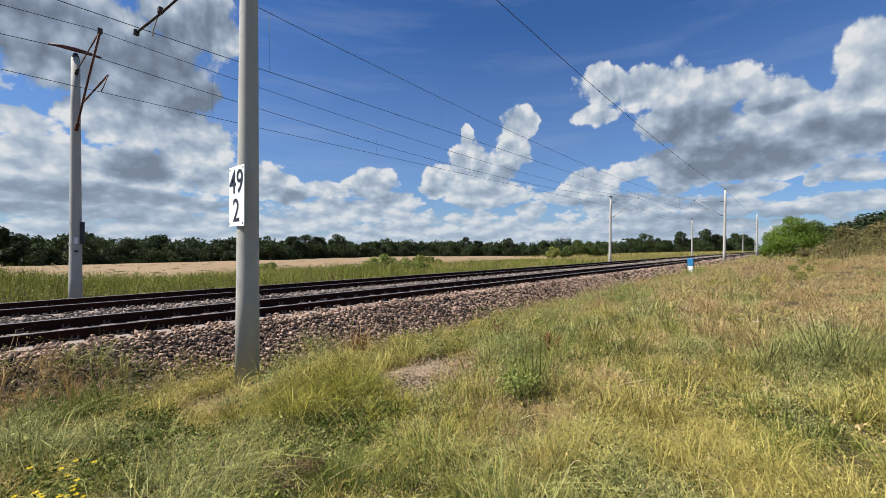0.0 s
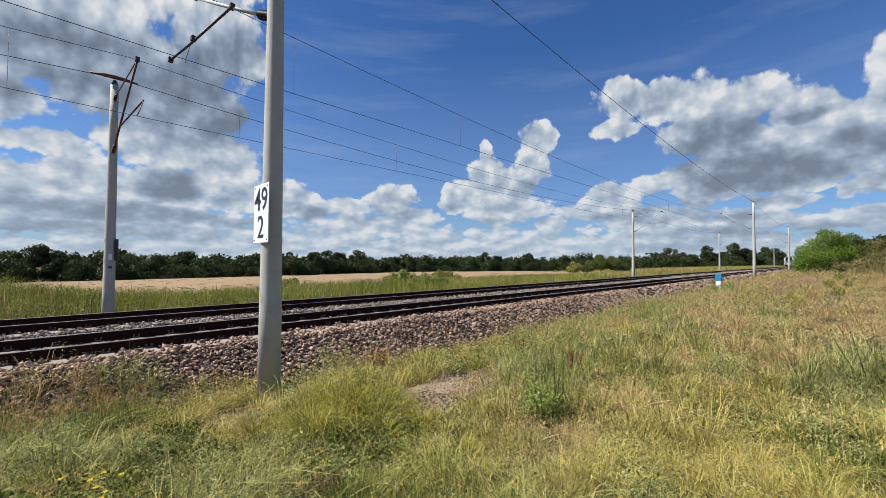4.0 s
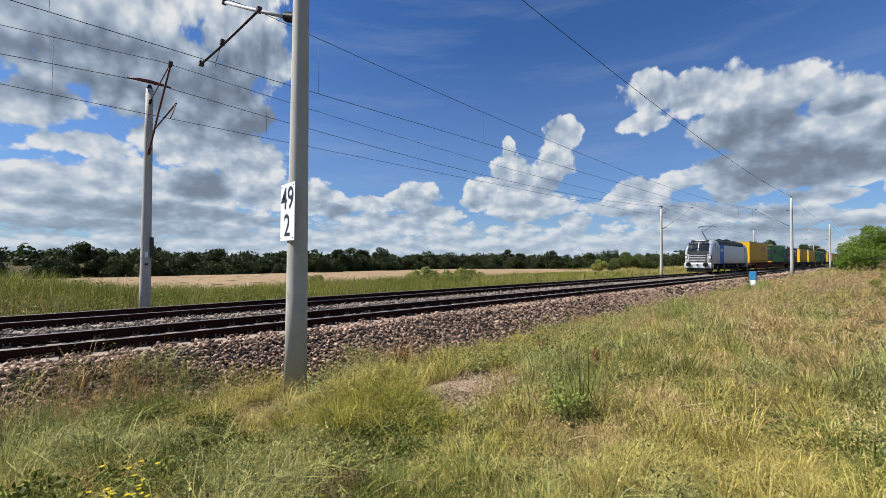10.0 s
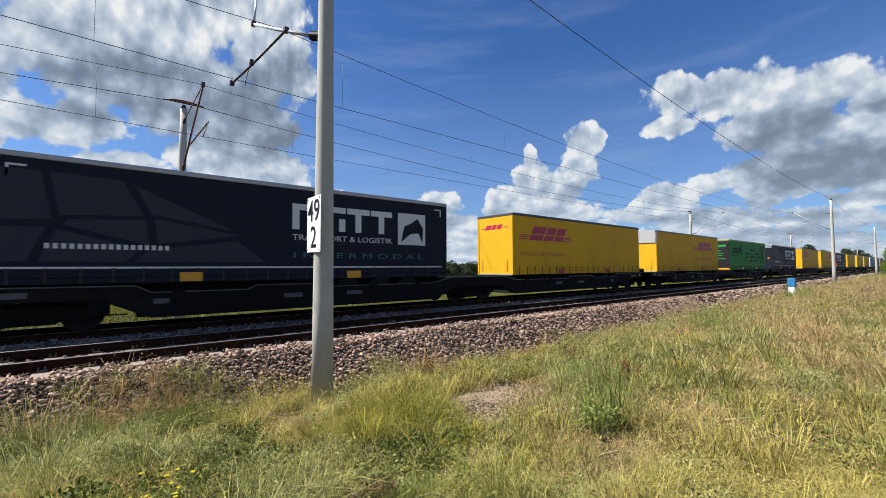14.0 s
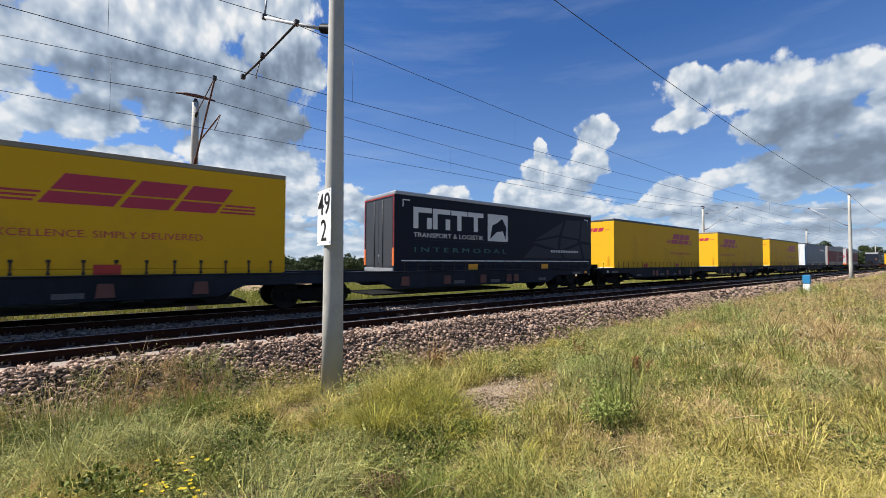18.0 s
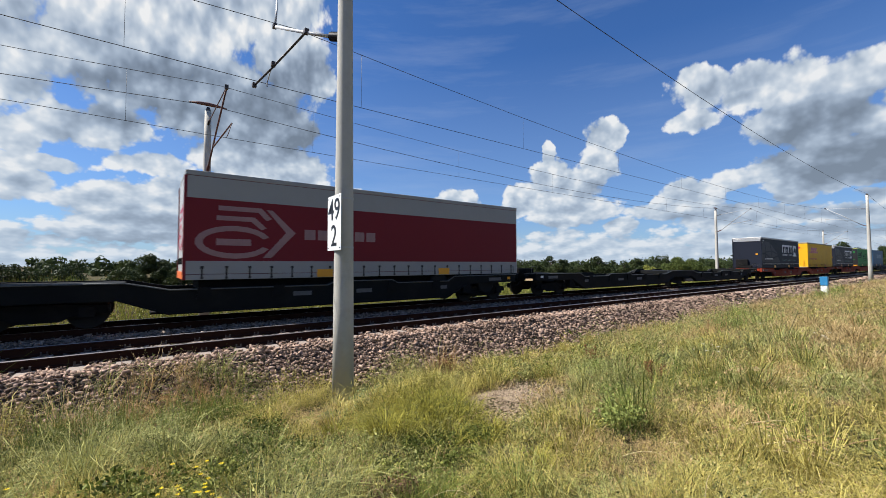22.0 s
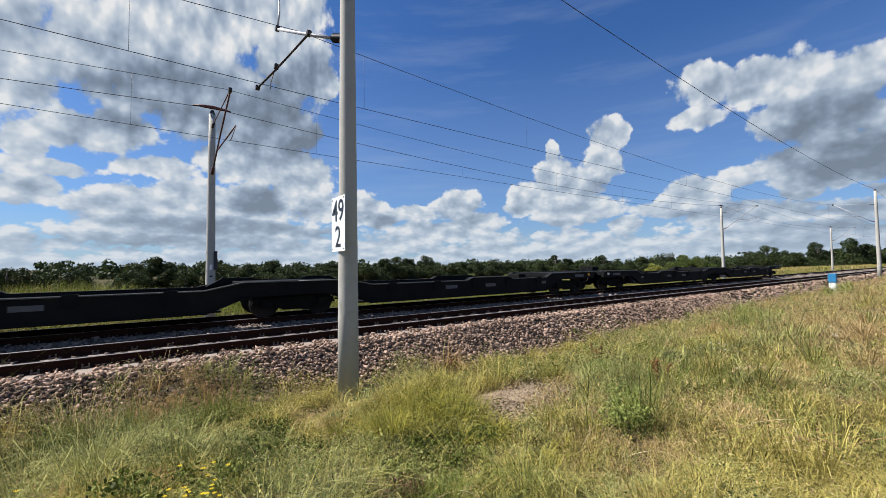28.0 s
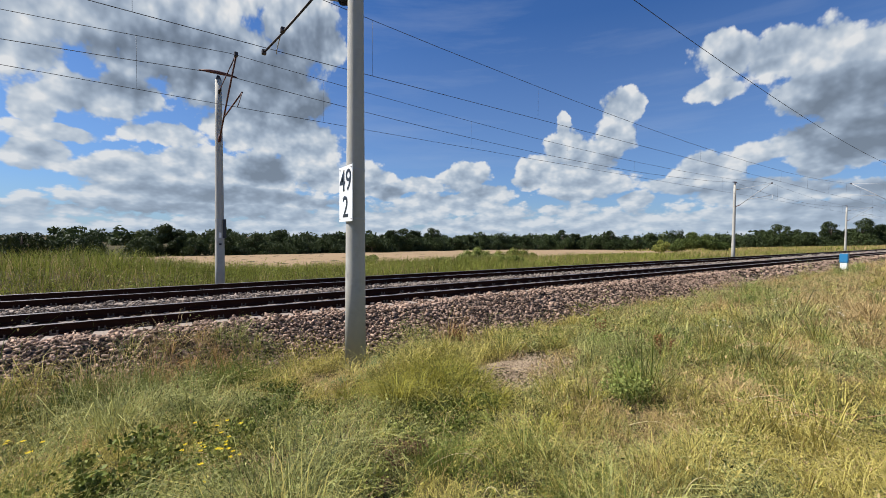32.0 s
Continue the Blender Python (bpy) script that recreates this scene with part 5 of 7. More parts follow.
    u = np.stack([g.normal(0, 0.4, n), g.normal(0, 0.4, n), np.ones(n)], 1) * (s * 1.7)[:, None]
    v = np.stack([g.normal(0, 1, n), g.normal(0, 1, n), np.zeros(n)], 1)
    v = v / np.linalg.norm(v, axis=1)[:, None] * s[:, None]
    V = np.stack([c - u, c + v, c + u, c - v], 1).reshape(-1, 3)
    tagged(new("seed_heads", raw_mesh("seed_heads", V, 4 * np.arange(n)[:, None] + np.arange(4), M_STRAW, 4)), "pale seed heads on dry grass stalks", "grass", kind="stuff")
    # heath on the bank
    n = 14000
    x, y = g.uniform(34, 64, n), g.uniform(-32, -10.5, n)
    P = np.stack([x, y, ground_z(x, y) - 0.02], 1)
    V, F = joined([blades(P, g.uniform(0.3, 0.9, n), g.uniform(0.02, 0.05, n), g.uniform(0.1, 0.8, n), g)])
    tagged(new("heath", raw_mesh("heath", V, F, M_HEATH)), "brown heath growth on the bank", "heath", kind="stuff")
    n = 620
    x, y = g.uniform(36, 62, n), g.uniform(-30, -11.5, n)
    V, F = leaf_tufts(x, y, g.uniform(0.4, 0.9, n), g.uniform(0.5, 1.15, n) * (0.5 + fractal(x, y, 0.25, 91)), 90, g.uniform(0.04, 0.065, n), g)
    tagged(new("heath_shrubs", raw_mesh("heath_shrubs", V, F, M_HEATH, 4)), "low olive-brown shrubs covering the bank", "heath", kind="stuff")
    # rubble on the bare patches
    n = 5200
    x, y = g.normal(4.05, 0.5, n), g.normal(-5.85, 0.46, n)
    x[:400], y[:400] = g.normal(0.85, 0.3, 400), g.normal(-6.6, 0.16, 400)
    base = np.array([(0, 0, 0.8), (1, 0, 0), (0.2, 0.9, 0.1), (-0.8, 0.4, 0), (-0.5, -0.8, 0.1), (0.5, -0.8, 0)])
    tri = np.array([(0, 1, 2), (0, 2, 3), (0, 3, 4), (0, 4, 5), (0, 5, 1)])
    V = base[None] * (0.014 * g.uniform(0.4, 1.8, (n, 1, 1))) * g.uniform(0.7, 1.3, (n, 6, 1)) + np.stack([x, y, ground_z(x, y)], 1)[:, None]
    tagged(new("bare_rubble", raw_mesh("bare_rubble", V.reshape(-1, 3), (tri[None] + 6 * np.arange(n)[:, None, None]).reshape(-1, 3), M_PEBBLE)), "pale rubble on a bare patch of the slope", "rubble", kind="stuff")
    # verge across the tracks
    vg, vs = [], []
    for x0, x1, y0, y1, n, w, hh in ((-40, 40, 7.7, 22, 56000, 0.018, 0.86), (40, 110, 7.7, 26, 24000, 0.05, 0.68), (110, 300, 7.7, 60, 14000, 0.15, 0.85), (80, 300, -20, -2.8, 14000, 0.12, 0.6)):
        x, y = g.uniform(x0, x1, n), y0 + (y1 - y0) * g.random(n)
        P = np.stack([x, y, ground_z(x, y) - 0.02], 1)
        h = hh * g.uniform(0.4, 1.2, n) * (0.35 + 1.1 * fractal(x, y, 0.3, 3)) * (1 + 0.35 * smooth01((6 - x) / 8) * smooth01((y - 9) / 4))
        dry = g.random(n) < np.clip(0.03 + 0.8 * (fractal(x, y, 0.15, 5) - 0.42) + 0.3 * smooth01((x - 30) / 40), 0.02, 0.55)
        ww, ln = w * g.uniform(0.6, 1.4, n), g.uniform(0.05, 0.6, n)
        vg.append(blades(P[~dry], h[~dry], ww[~dry], ln[~dry], g))
        vs.append(blades(P[dry], h[dry] * 1.1, ww[dry] * 0.8, ln[dry], g))
    n = 5600
    x, y = g.uniform(-25, 45, n), 7.9 + 13 * g.random(n)
    k = fractal(x, y, 0.35, 23) + 0.12 * (x < 3) > 0.5
    x, y = x[k], y[k]
    n = len(x)
    V, F = leaf_tufts(x, y, g.uniform(0.2, 0.5, n), g.uniform(0.25, 0.85, n) * np.where(g.random(n) < 0.12, 1.5, 1.0), 36, g.uniform(0.025, 0.045, n), g)
    tagged(new("verge_weeds", raw_mesh("verge_weeds", V, F, M_VERGE, 4)), "leafy green weeds in the verge across the tracks", "weeds", kind="stuff")
    tagged(new("verge_grass", raw_mesh("verge_grass", *joined(vg), M_VERGE)), "tall green verge grass across the tracks", "grass", kind="stuff")
    tagged(new("verge_straw", raw_mesh("verge_straw", *joined(vs), M_STRAW)), "tall dry verge grass across the tracks", "grass", kind="stuff")


build_grass()


def flower_patch(name, x, y, r, n, h, petal, label, size=0.012):
    g = np.random.default_rng(int(x * 10 + y * 7) % 1000 + 3)
    z = float(ground_z(x, y))
    t = thing(name, pose(x, y, z), label, "wildflower", "wildflowers")
    a, q = g.uniform(0, 2 * np.pi, n), np.sqrt(g.random(n)) * r
    px, py = np.cos(a) * q, np.sin(a) * q
    pz = ground_z(px + x, py + y) - z
    hh = h * g.uniform(0.7, 1.2, n)
    for i in range(n):
        V, F = blades(np.array([[px[i], py[i], pz[i]]]), hh[i:i + 1], np.full(1, 0.005), np.full(1, 0.05), g)
        part("stem", raw_mesh("stem", V, F, M_LUSH), None, t)
        bm = bmesh.new()
        c = Vector((px[i], py[i], pz[i] + hh[i]))
        for k in range(5):
            b = 2 * math.pi * k / 5 + i
            d = Vector((math.cos(b), math.sin(b), 0.15)) * size
            e = Vector((-math.sin(b), math.cos(b), 0)) * size * 0.5
            bm.faces.new([bm.verts.new(p) for p in (c, c + d + e, c + d * 1.5, c + d - e)])
        part("blossom", bm, petal, t)


def leafy_plant(x, y, h, r, n, size, material, label, seed):
    """One bushy weed: thin stems and a dome of small leaves."""
    g = np.random.default_rng(seed)
    z = float(ground_z(x, y))
    t = thing("leafy_weed", pose(x, y, z), label, "weed", "leafy weeds")
    tips = [(math.cos(a) * r * q, math.sin(a) * r * q, h * (1 - 0.35 * q) * g.uniform(0.8, 1.1)) for a, q in zip(g.uniform(0, 6.3, 9), g.random(9) ** 0.5)]
    for tip in tips[:4]:
        part("stem", tubed([(tip[0] * 0.2, tip[1] * 0.2, -0.03), (tip[0] * 0.7, tip[1] * 0.7, tip[2] * 0.6), tip], [0.005, 0.004, 0.002], 4), M_LUSH, t)
    V, F = leaf_cloud(n, [(a, b, c * 0.72, r * 0.42) for a, b, c in tips] + [(0, 0, h * 0.4, r * 0.6)], size, seed + 1, 0.3)
    part("foliage", raw_mesh("foliage", V, F, material, 4), None, t)


g0 = np.random.default_rng(77)
for k in range(13):
    leafy_plant(-1.6 + 0.16 * k + g0.normal(0, 0.08), -5.9 - 0.5 * g0.random() - 0.5 * (k % 2), g0.uniform(0.25, 0.42), g0.uniform(0.14, 0.24), 420, 0.014, M_LEAFW, "dark green leafy weed with small leaves", 200 + k)
for k, (px, py, ph, pr) in enumerate(((3.35, -7.95, 0.36, 0.26), (3.6, -7.75, 0.30, 0.2), (4.1, -7.55, 0.32, 0.22), (5.9, -6.1, 0.38, 0.28), (6.3, -5.8, 0.3, 0.24))):
    leafy_plant(px, py, ph, pr, 620, 0.013, M_LUSH, "fresh bright green leafy weed on the slope", 230 + k)
for k in range(22):
    leafy_plant(4.9 + 4.2 * g0.random(), -3.4 - 2.4 * g0.random(), g0.uniform(0.22, 0.4), g0.uniform(0.2, 0.34), 320, 0.018, M_LEAFW if k % 3 else M_WEED, "dull green leafy weed on the slope", 250 + k)
for k in range(26):
    leafy_plant(-0.6 + 3.4 * g0.random(), -6.1 - 1.9 * g0.random(), g0.uniform(0.16, 0.32), g0.uniform(0.12, 0.24), 300, 0.012, M_LEAFW if k % 4 else M_WEED, "dark green leafy weed with small leaves", 310 + k)
M_TUSS = mat("tussock_grass", (0.38, 0.34, 0.06), 0.55, vary=0.35, scale=3.0, bump=0, island=0.75, second=(0.045, 0.05, 0.009), trans=0.22)
M_MASTW = mat("blue_green_leaf", (0.22, 0.33, 0.15), 0.6, vary=0.3, scale=4, bump=0, island=0.7, second=(0.04, 0.075, 0.03), trans=0.2)
M_DOCK = mat("rusty_seed_stalk", (0.26, 0.12, 0.05), 0.75, vary=0.3, scale=4, bump=0, island=0.6, second=(0.10, 0.05, 0.022), trans=0.1)
M_RUST = mat("withered_leaf", (0.25, 0.15, 0.085), 0.8, vary=0.3, scale=4, bump=0, island=0.7, second=(0.07, 0.04, 0.025), trans=0.1)
M_PALE_STALK = mat("bleached_stalk", (0.72, 0.60, 0.36), 0.6, vary=0.3, scale=4, bump=0, island=0.5, second=(0.45, 0.33, 0.18), trans=0.15)
M_DEAD = mat("dead_stalk", (0.50, 0.31, 0.17), 0.8, vary=0.3, scale=4, bump=0, island=0.6, second=(0.27, 0.15, 0.08), trans=0.1)


def tussock(x, y, r, h, n, seed):
    """One tuft of long grass that arches over on all sides."""
    g = np.random.default_rng(seed)
    V, F = clump_blades(np.array([x]), np.array([y]), np.array([r]), np.array([h]), n, np.array([0.0062]), g, np.array([0.25]))
    z = float(ground_z(x, y))
    t = thing("grass_tussock", pose(x, y, z), "tussock of long arching yellow-green grass on the mound", "tussock", "tussocks")
    part("blade", raw_mesh("blade", V - [x, y, z], F, M_TUSS), None, t)


def arched_stalk(bm, x, y, length, turn, rise, g):
    """A bleached stalk that bows down to one side, with a thin seed head at its tip."""
    c, d = math.cos(turn), math.sin(turn)
    pts = []
    for k in range(11):
        u = k / 10
        px, py = x + c * length * u ** 1.4, y + d * length * u ** 1.4
        pts.append((px, py, float(surf_z(np.array([px]), np.array([py]))[0]) + rise * math.sin(math.pi * (0.08 + 0.8 * u)) - 0.02))
    tube(bm, pts, [0.0017, 0.0017, 0.0016, 0.0016, 0.0015, 0.0015, 0.0014, 0.0014, 0.0022, 0.003, 0.001], 4)


def stalk_heap(x, y, r, n, seed):
    """Dead stalks that lie crossed over one another."""
    g = np.random.default_rng(seed)
    z = float(ground_z(x, y))
    t = thing("stalk_heap", pose(x, y, z), "heap of dead reddish-brown stalks in the grass", "dead stalks")
    for k in range(n):
        a, b = g.uniform(0, 6.28), g.normal(0, r * 0.45, 2)
        ln = g.uniform(0.18, 0.42)
        dx, dy = math.cos(a) * ln / 2, math.sin(a) * ln / 2
        z0, z1 = (float(ground_z(x + b[0] + s * dx, y + b[1] + s * dy)) - z + g.uniform(0.10, 0.24) for s in (-1, 1))
        part("stalk", tubed([(b[0] - dx, b[1] - dy, z0), (b[0] + g.normal(0, 0.02), b[1] + g.normal(0, 0.02), (z0 + z1) / 2 + 0.02), (b[0] + dx, b[1] + dy, z1)], 0.0038, 4), M_DEAD if k % 3 else M_PALE_STALK, t)


def dock_plant(x, y, h, seed):
    """Upright stems crowded with rusty seeds."""
    g = np.random.default_rng(seed)
    t = thing("dock_plant", pose(x, y, float(ground_z(x, y))), "tall dock with rusty brown seed stalks", "weed", "docks")
    for k in range(4):
        bx, by, hh = g.normal(0, 0.06), g.normal(0, 0.06), h * g.uniform(0.75, 1.1)
        part("stem", tubed([(bx * 0.3, by * 0.3, -0.03), (bx, by, hh * 0.6), (bx * 1.3, by * 1.3, hh)], [0.007, 0.006, 0.003], 5), M_DOCK, t)
        V, F = leaf_cloud(170, [(bx * (0.8 + 0.5 * q), by * (0.8 + 0.5 * q), hh * (0.4 + 0.58 * q), 0.04) for q in (0, 0.14, 0.28, 0.42, 0.56, 0.7, 0.85, 1.0)], 0.013, seed + k, 0.1)
        part("seed_head", raw_mesh("seed_head", V, F, M_DOCK, 4), None, t)


for k in range(30):
    tussock(2.62 + 0.42 * g0.normal(), -5.55 + 0.42 * g0.normal(), g0.uniform(0.08, 0.16), g0.uniform(0.30, 0.46), 150, 400 + k)
for k in range(12):
    tussock(2.0 + 1.6 * g0.random(), -6.6 - 1.2 * g0.random(), g0.uniform(0.06, 0.12), g0.uniform(0.2, 0.32), 100, 440 + k)
for k in range(18):
    leafy_plant(3.25 + 0.3 * g0.normal(), -3.7 + 0.3 * g0.normal(), g0.uniform(0.22, 0.36), g0.uniform(0.14, 0.24), 420, 0.013, M_MASTW, "blue-green feathery weed beside the mast", 460 + k)
for k in range(8):
    leafy_plant(1.75 + 0.6 * g0.random(), -4.9 + 0.6 * g0.random(), g0.uniform(0.16, 0.26), g0.uniform(0.12, 0.2), 340, 0.012, M_MASTW, "blue-green feathery weed beside the mast", 480 + k)
for k in range(22):
    tussock(2.45 + 0.34 * g0.normal(), -5.95 + 0.22 * g0.normal(), g0.uniform(0.08, 0.16), g0.uniform(0.36, 0.56), 150, 520 + k)
for k in range(26):
    leafy_plant(1.75 + 1.1 * g0.random(), -6.45 - 0.55 * g0.random(), g0.uniform(0.12, 0.24), g0.uniform(0.12, 0.2), 300, 0.013, M_DLEAF, "dark green leafy weed with small leaves", 550 + k)
for wx, wy, wr, wn in ((1.3, -7.32, 0.22, 8), (3.08, -8.66, 0.14, 4), (2.07, -8.74, 0.08, 3), (0.9, -7.6, 0.2, 4), (4.9, -7.6, 0.15, 4)):
    for k in range(wn):
        leafy_plant(wx + wr * g0.normal(), wy + 0.6 * wr * g0.normal(), g0.uniform(0.1, 0.2), g0.uniform(0.07, 0.13), 200, 0.009, M_RUST, "low reddish-brown withered weed", 580 + k)
for k in range(24):
    leafy_plant(-0.4 + 1.9 * g0.random(), -3.3 - 2.9 * g0.random(), g0.uniform(0.18, 0.3), g0.uniform(0.18, 0.3), 420, 0.017, M_DLEAF, "dark green leafy weed with small leaves", 640 + k)
stalk_heap(4.1, -9.0, 0.42, 34, 490)
stalk_heap(6.3, -8.1, 0.3, 36, 491)
for k, (dx, dy, dh) in enumerate(((4.62, -3.45, 0.62), (4.78, -3.3, 0.5), (7.2, -5.1, 0.45), (5.9, -7.0, 0.34))):
    dock_plant(dx, dy, dh, 495 + k)
bm = bmesh.new()
for k in range(130):
    d, a = 2.2 + 9.0 * g0.random() ** 1.3, radians(g0.uniform(-6, 92))
    if -10.05 + d * math.sin(a) < -2.4:
        arched_stalk(bm, -0.3 + d * math.cos(a), -10.05 + d * math.sin(a), g0.uniform(0.2, 0.5), g0.uniform(0, 6.28), g0.uniform(0.16, 0.30), g0)
tagged(part("arched_stalks", bm, M_PALE_STALK), "single bleached grass stalks bowing over the meadow", "grass", kind="stuff")
for k in range(34):
    leafy_plant(-2.3 + 2.1 * g0.random(), -7.9 + 2.3 * g0.random(), g0.uniform(0.22, 0.40), g0.uniform(0.14, 0.26), 260, 0.022, M_DLEAF, "dark green leafy weed with broad leaves", 360 + k)
for k in range(10):
    leafy_plant(3.05 + 1.5 * g0.random(), -2.75 - 0.5 * g0.random(), g0.uniform(0.25, 0.42), g0.uniform(0.16, 0.28), 420, 0.015, M_WEED, "blue-green feathery weed beside the mast", 280 + k)
for fx, fy, fr, fn in ((0.0, -6.65, 0.13, 11), (0.1, -6.8, 0.08, 4), (-0.15, -6.5, 0.08, 4), (-1.1, -6.1, 0.1, 4), (-1.43, -5.4, 0.1, 4), (-0.1, -7.1, 0.1, 5)):
    flower_patch("yellow_wildflower", fx, fy, fr, fn, 0.42, M_YELLOW, "yellow wildflowers on green stems in the grass")
for fx, fy in ((9.5, -8.2), (11.0, -7.0), (7.5, -7.2), (14.0, -9.5), (8.6, -9.4)):
    flower_patch("white_wildflower", fx, fy, 0.25, 6, 0.35, M_WHITEF, "pale wildflower heads in the dry grass", 0.02)


# ---- train ----
TRAIN_Y = 4.75
PAIR = 34.12
# front end of each trailer behind the first one's, in metres
STARTS = (0, 18.15, 34.5, 52.5, 69.0, 86.2, 103.2, 121.2, 137.55, 155.35, 171.6, 189.55, 205.8, 223.55, 239.7, 257.6, 0, 0, 307.25, 325.1, 341.0, 358.8, 374.9, 0)


def lead(t):
    """Where the front of the first trailer stands at t seconds."""
    return 346.926 - 27.473 * t + 0.02534 * (t - 18) ** 2


MOVING = []
M_YEL = mat("yellow_curtain", (0.66, 0.38, 0.013), 0.6, vary=0.12, scale=0.8, bump=0.12, bump_scale=5, second=(0.54, 0.305, 0.012), dirt=(0.36, 0.215, 0.025), spec=0.15)
M_GREEN = mat("green_curtain", (0.028, 0.25, 0.042), 0.6, vary=0.08, scale=0.8, bump=0.12, bump_scale=5, second=(0.027, 0.165, 0.042), spec=0.15)
M_NAVY = mat("anthracite_curtain", (0.009, 0.012, 0.022), 0.6, vary=0.1, scale=0.8, bump=0.1, bump_scale=5, second=(0.013, 0.016, 0.025), spec=0.15)
M_BLUE = mat("blue_curtain", (0.006, 0.044, 0.115), 0.4, vary=0.12, scale=0.8, bump=0.1, bump_scale=5, second=(0.010, 0.056, 0.14), spec=0.15)
M_LBLUE = mat("light_blue_curtain", (0.04, 0.12, 0.22), 0.55, vary=0.1, scale=0.8, bump=0.1, bump_scale=5, spec=0.15)
M_RED = mat("crimson_curtain", (0.145, 0.012, 0.018), 0.55, vary=0.08, scale=0.8, bump=0.1, bump_scale=5, second=(0.14, 0.015, 0.02), spec=0.15)
M_GREYC = mat("grey_tarpaulin", (0.30, 0.30, 0.285), 0.5, vary=0.15, scale=1.5, bump=0.1, bump_scale=5, second=(0.22, 0.22, 0.21), spec=0.15)
M_LOGO_RED = mat("red_print", (0.45, 0.01, 0.05), 0.45, vary=0.05, bump=0)
M_LOGO_DG = mat("dark_green_print", (0.004, 0.028, 0.012), 0.6, vary=0.05, bump=0, spec=0.1)
M_LOGO_W = mat("white_print", (0.72, 0.72, 0.70), 0.5, vary=0.05, bump=0)
M_LOGO_G = mat("grey_print", (0.042, 0.046, 0.058), 0.5, vary=0.05, bump=0, spec=0.1)
M_ROOFD = mat("dark_roof_edge", (0.05, 0.05, 0.055), 0.5, vary=0.1, bump=0.05)
M_ROOFY = mat("tan_roof_edge", (0.26, 0.22, 0.15), 0.6, vary=0.2, scale=2, bump=0.05)
M_STRAP = mat("strap_webbing", (0.045, 0.04, 0.035), 0.7, vary=0.4, scale=14, bump=0.05, second=(0.02, 0.018, 0.016), spec=0.2)
M_ALU = mat("aluminium_rail", (0.42, 0.42, 0.42), 0.45, 0.5, vary=0.15, scale=4, bump=0.05)
M_CHASSIS = mat("grimy_chassis", (0.010, 0.010, 0.010), 0.85, 0.0, vary=0.3, scale=3, bump=0.2, dirt=(0.026, 0.021, 0.018), spec=0.1)
M_TYRE = mat("rubber_tyre", (0.02, 0.02, 0.02), 0.85, vary=0.15, bump=0.2, spec=0.1)
M_RIM = mat("bright_tread", (0.20, 0.185, 0.17), 0.5, 0.3, vary=0.15, bump=0.05)
M_WHEEL = mat("steel_wheel", (0.03, 0.027, 0.025), 0.7, 0.2, vary=0.2, scale=5, bump=0.1, spec=0.1)
M_WRED = mat("wagon_red_brown", (0.13, 0.022, 0.015), 0.75, vary=0.25, scale=1.5, bump=0.1, dirt=(0.04, 0.02, 0.017), spec=0.1)
M_WORANGE = mat("wagon_orange_red", (0.29, 0.042, 0.018), 0.7, vary=0.2, scale=1.5, bump=0.1, dirt=(0.13, 0.05, 0.04), spec=0.1)
M_WDARK = mat("wagon_black", (0.009, 0.010, 0.010), 0.75, vary=0.25, scale=1.5, bump=0.1, dirt=(0.024, 0.021, 0.018), spec=0.1)
M_WBLUE = mat("wagon_grey_blue", (0.026, 0.033, 0.046), 0.7, vary=0.45, scale=1.1, bump=0.1, second=(0.012, 0.014, 0.018), dirt=(0.03, 0.025, 0.022), spec=0.1)
M_WEDGE = mat("worn_steel_edge", (0.10, 0.105, 0.095), 0.55, 0.2, vary=0.3, scale=3, bump=0.05)
M_AMBER = mat("amber_reflector", (0.75, 0.33, 0.01), 0.35, vary=0.05, bump=0)
M_REDTAG = mat("red_patch", (0.42, 0.02, 0.015), 0.5, vary=0.05, bump=0)
M_LOCO = mat("silver_white_paint", (0.53, 0.55, 0.56), 0.42, 0.35, vary=0.08, scale=0.6, bump=0.01, second=(0.48, 0.49, 0.49))
M_LOCOB = mat("loco_blue", (0.004, 0.16, 0.52), 0.5, vary=0.05, bump=0.01, spec=0.15)
M_LOCOD = mat("dark_grey_paint", (0.05, 0.052, 0.056), 0.45, vary=0.1, bump=0.05)
M_BROW = mat("black_roof_paint", (0.018, 0.02, 0.02), 0.55, vary=0.15, bump=0.05, spec=0.2)
M_GLASS = mat("dark_cab_glass", (0.012, 0.014, 0.016), 0.08, vary=0.05, bump=0)
M_LAMP = mat("lamp_glass", (0.6, 0.6, 0.58), 0.1, vary=0.05, bump=0)

M_PLATE = mat("faded_lettering", (0.10, 0.10, 0.10), 0.7, vary=0.5, scale=20, bump=0)
W2 = 1.275
M_DOOR = mat("dark_grey_door", (0.045, 0.048, 0.054), 0.5, vary=0.1, scale=1.5, bump=0.03, spec=0.2)
M_ORANGE = mat("orange_reflector", (0.85, 0.17, 0.02), 0.4, vary=0.05, bump=0)
M_PALE = mat("white_end_panel", (0.46, 0.455, 0.44), 0.5, vary=0.12, scale=1.5, bump=0.03)


def slab(pts, z_off, material, parent, label="", name="print", y=-W2):
    """A flat print 3 mm proud of the near side; pts are (x, z)."""
    bm = prismed(pts, y - 0.003 - z_off, y + 0.001)
    return part(name, bm, material, parent, label)


def bars(x, z, w, h, n, material, parent, gap=0.3):
    step = w / n
    bar = mesh_of("print", boxed(0, step * (1 - gap), -W2 - 0.004, -W2 + 0.001, 0, h), material)
    for k in range(n):
        part("print", bar, None, parent, at=pose(x + k * step, 0, z))


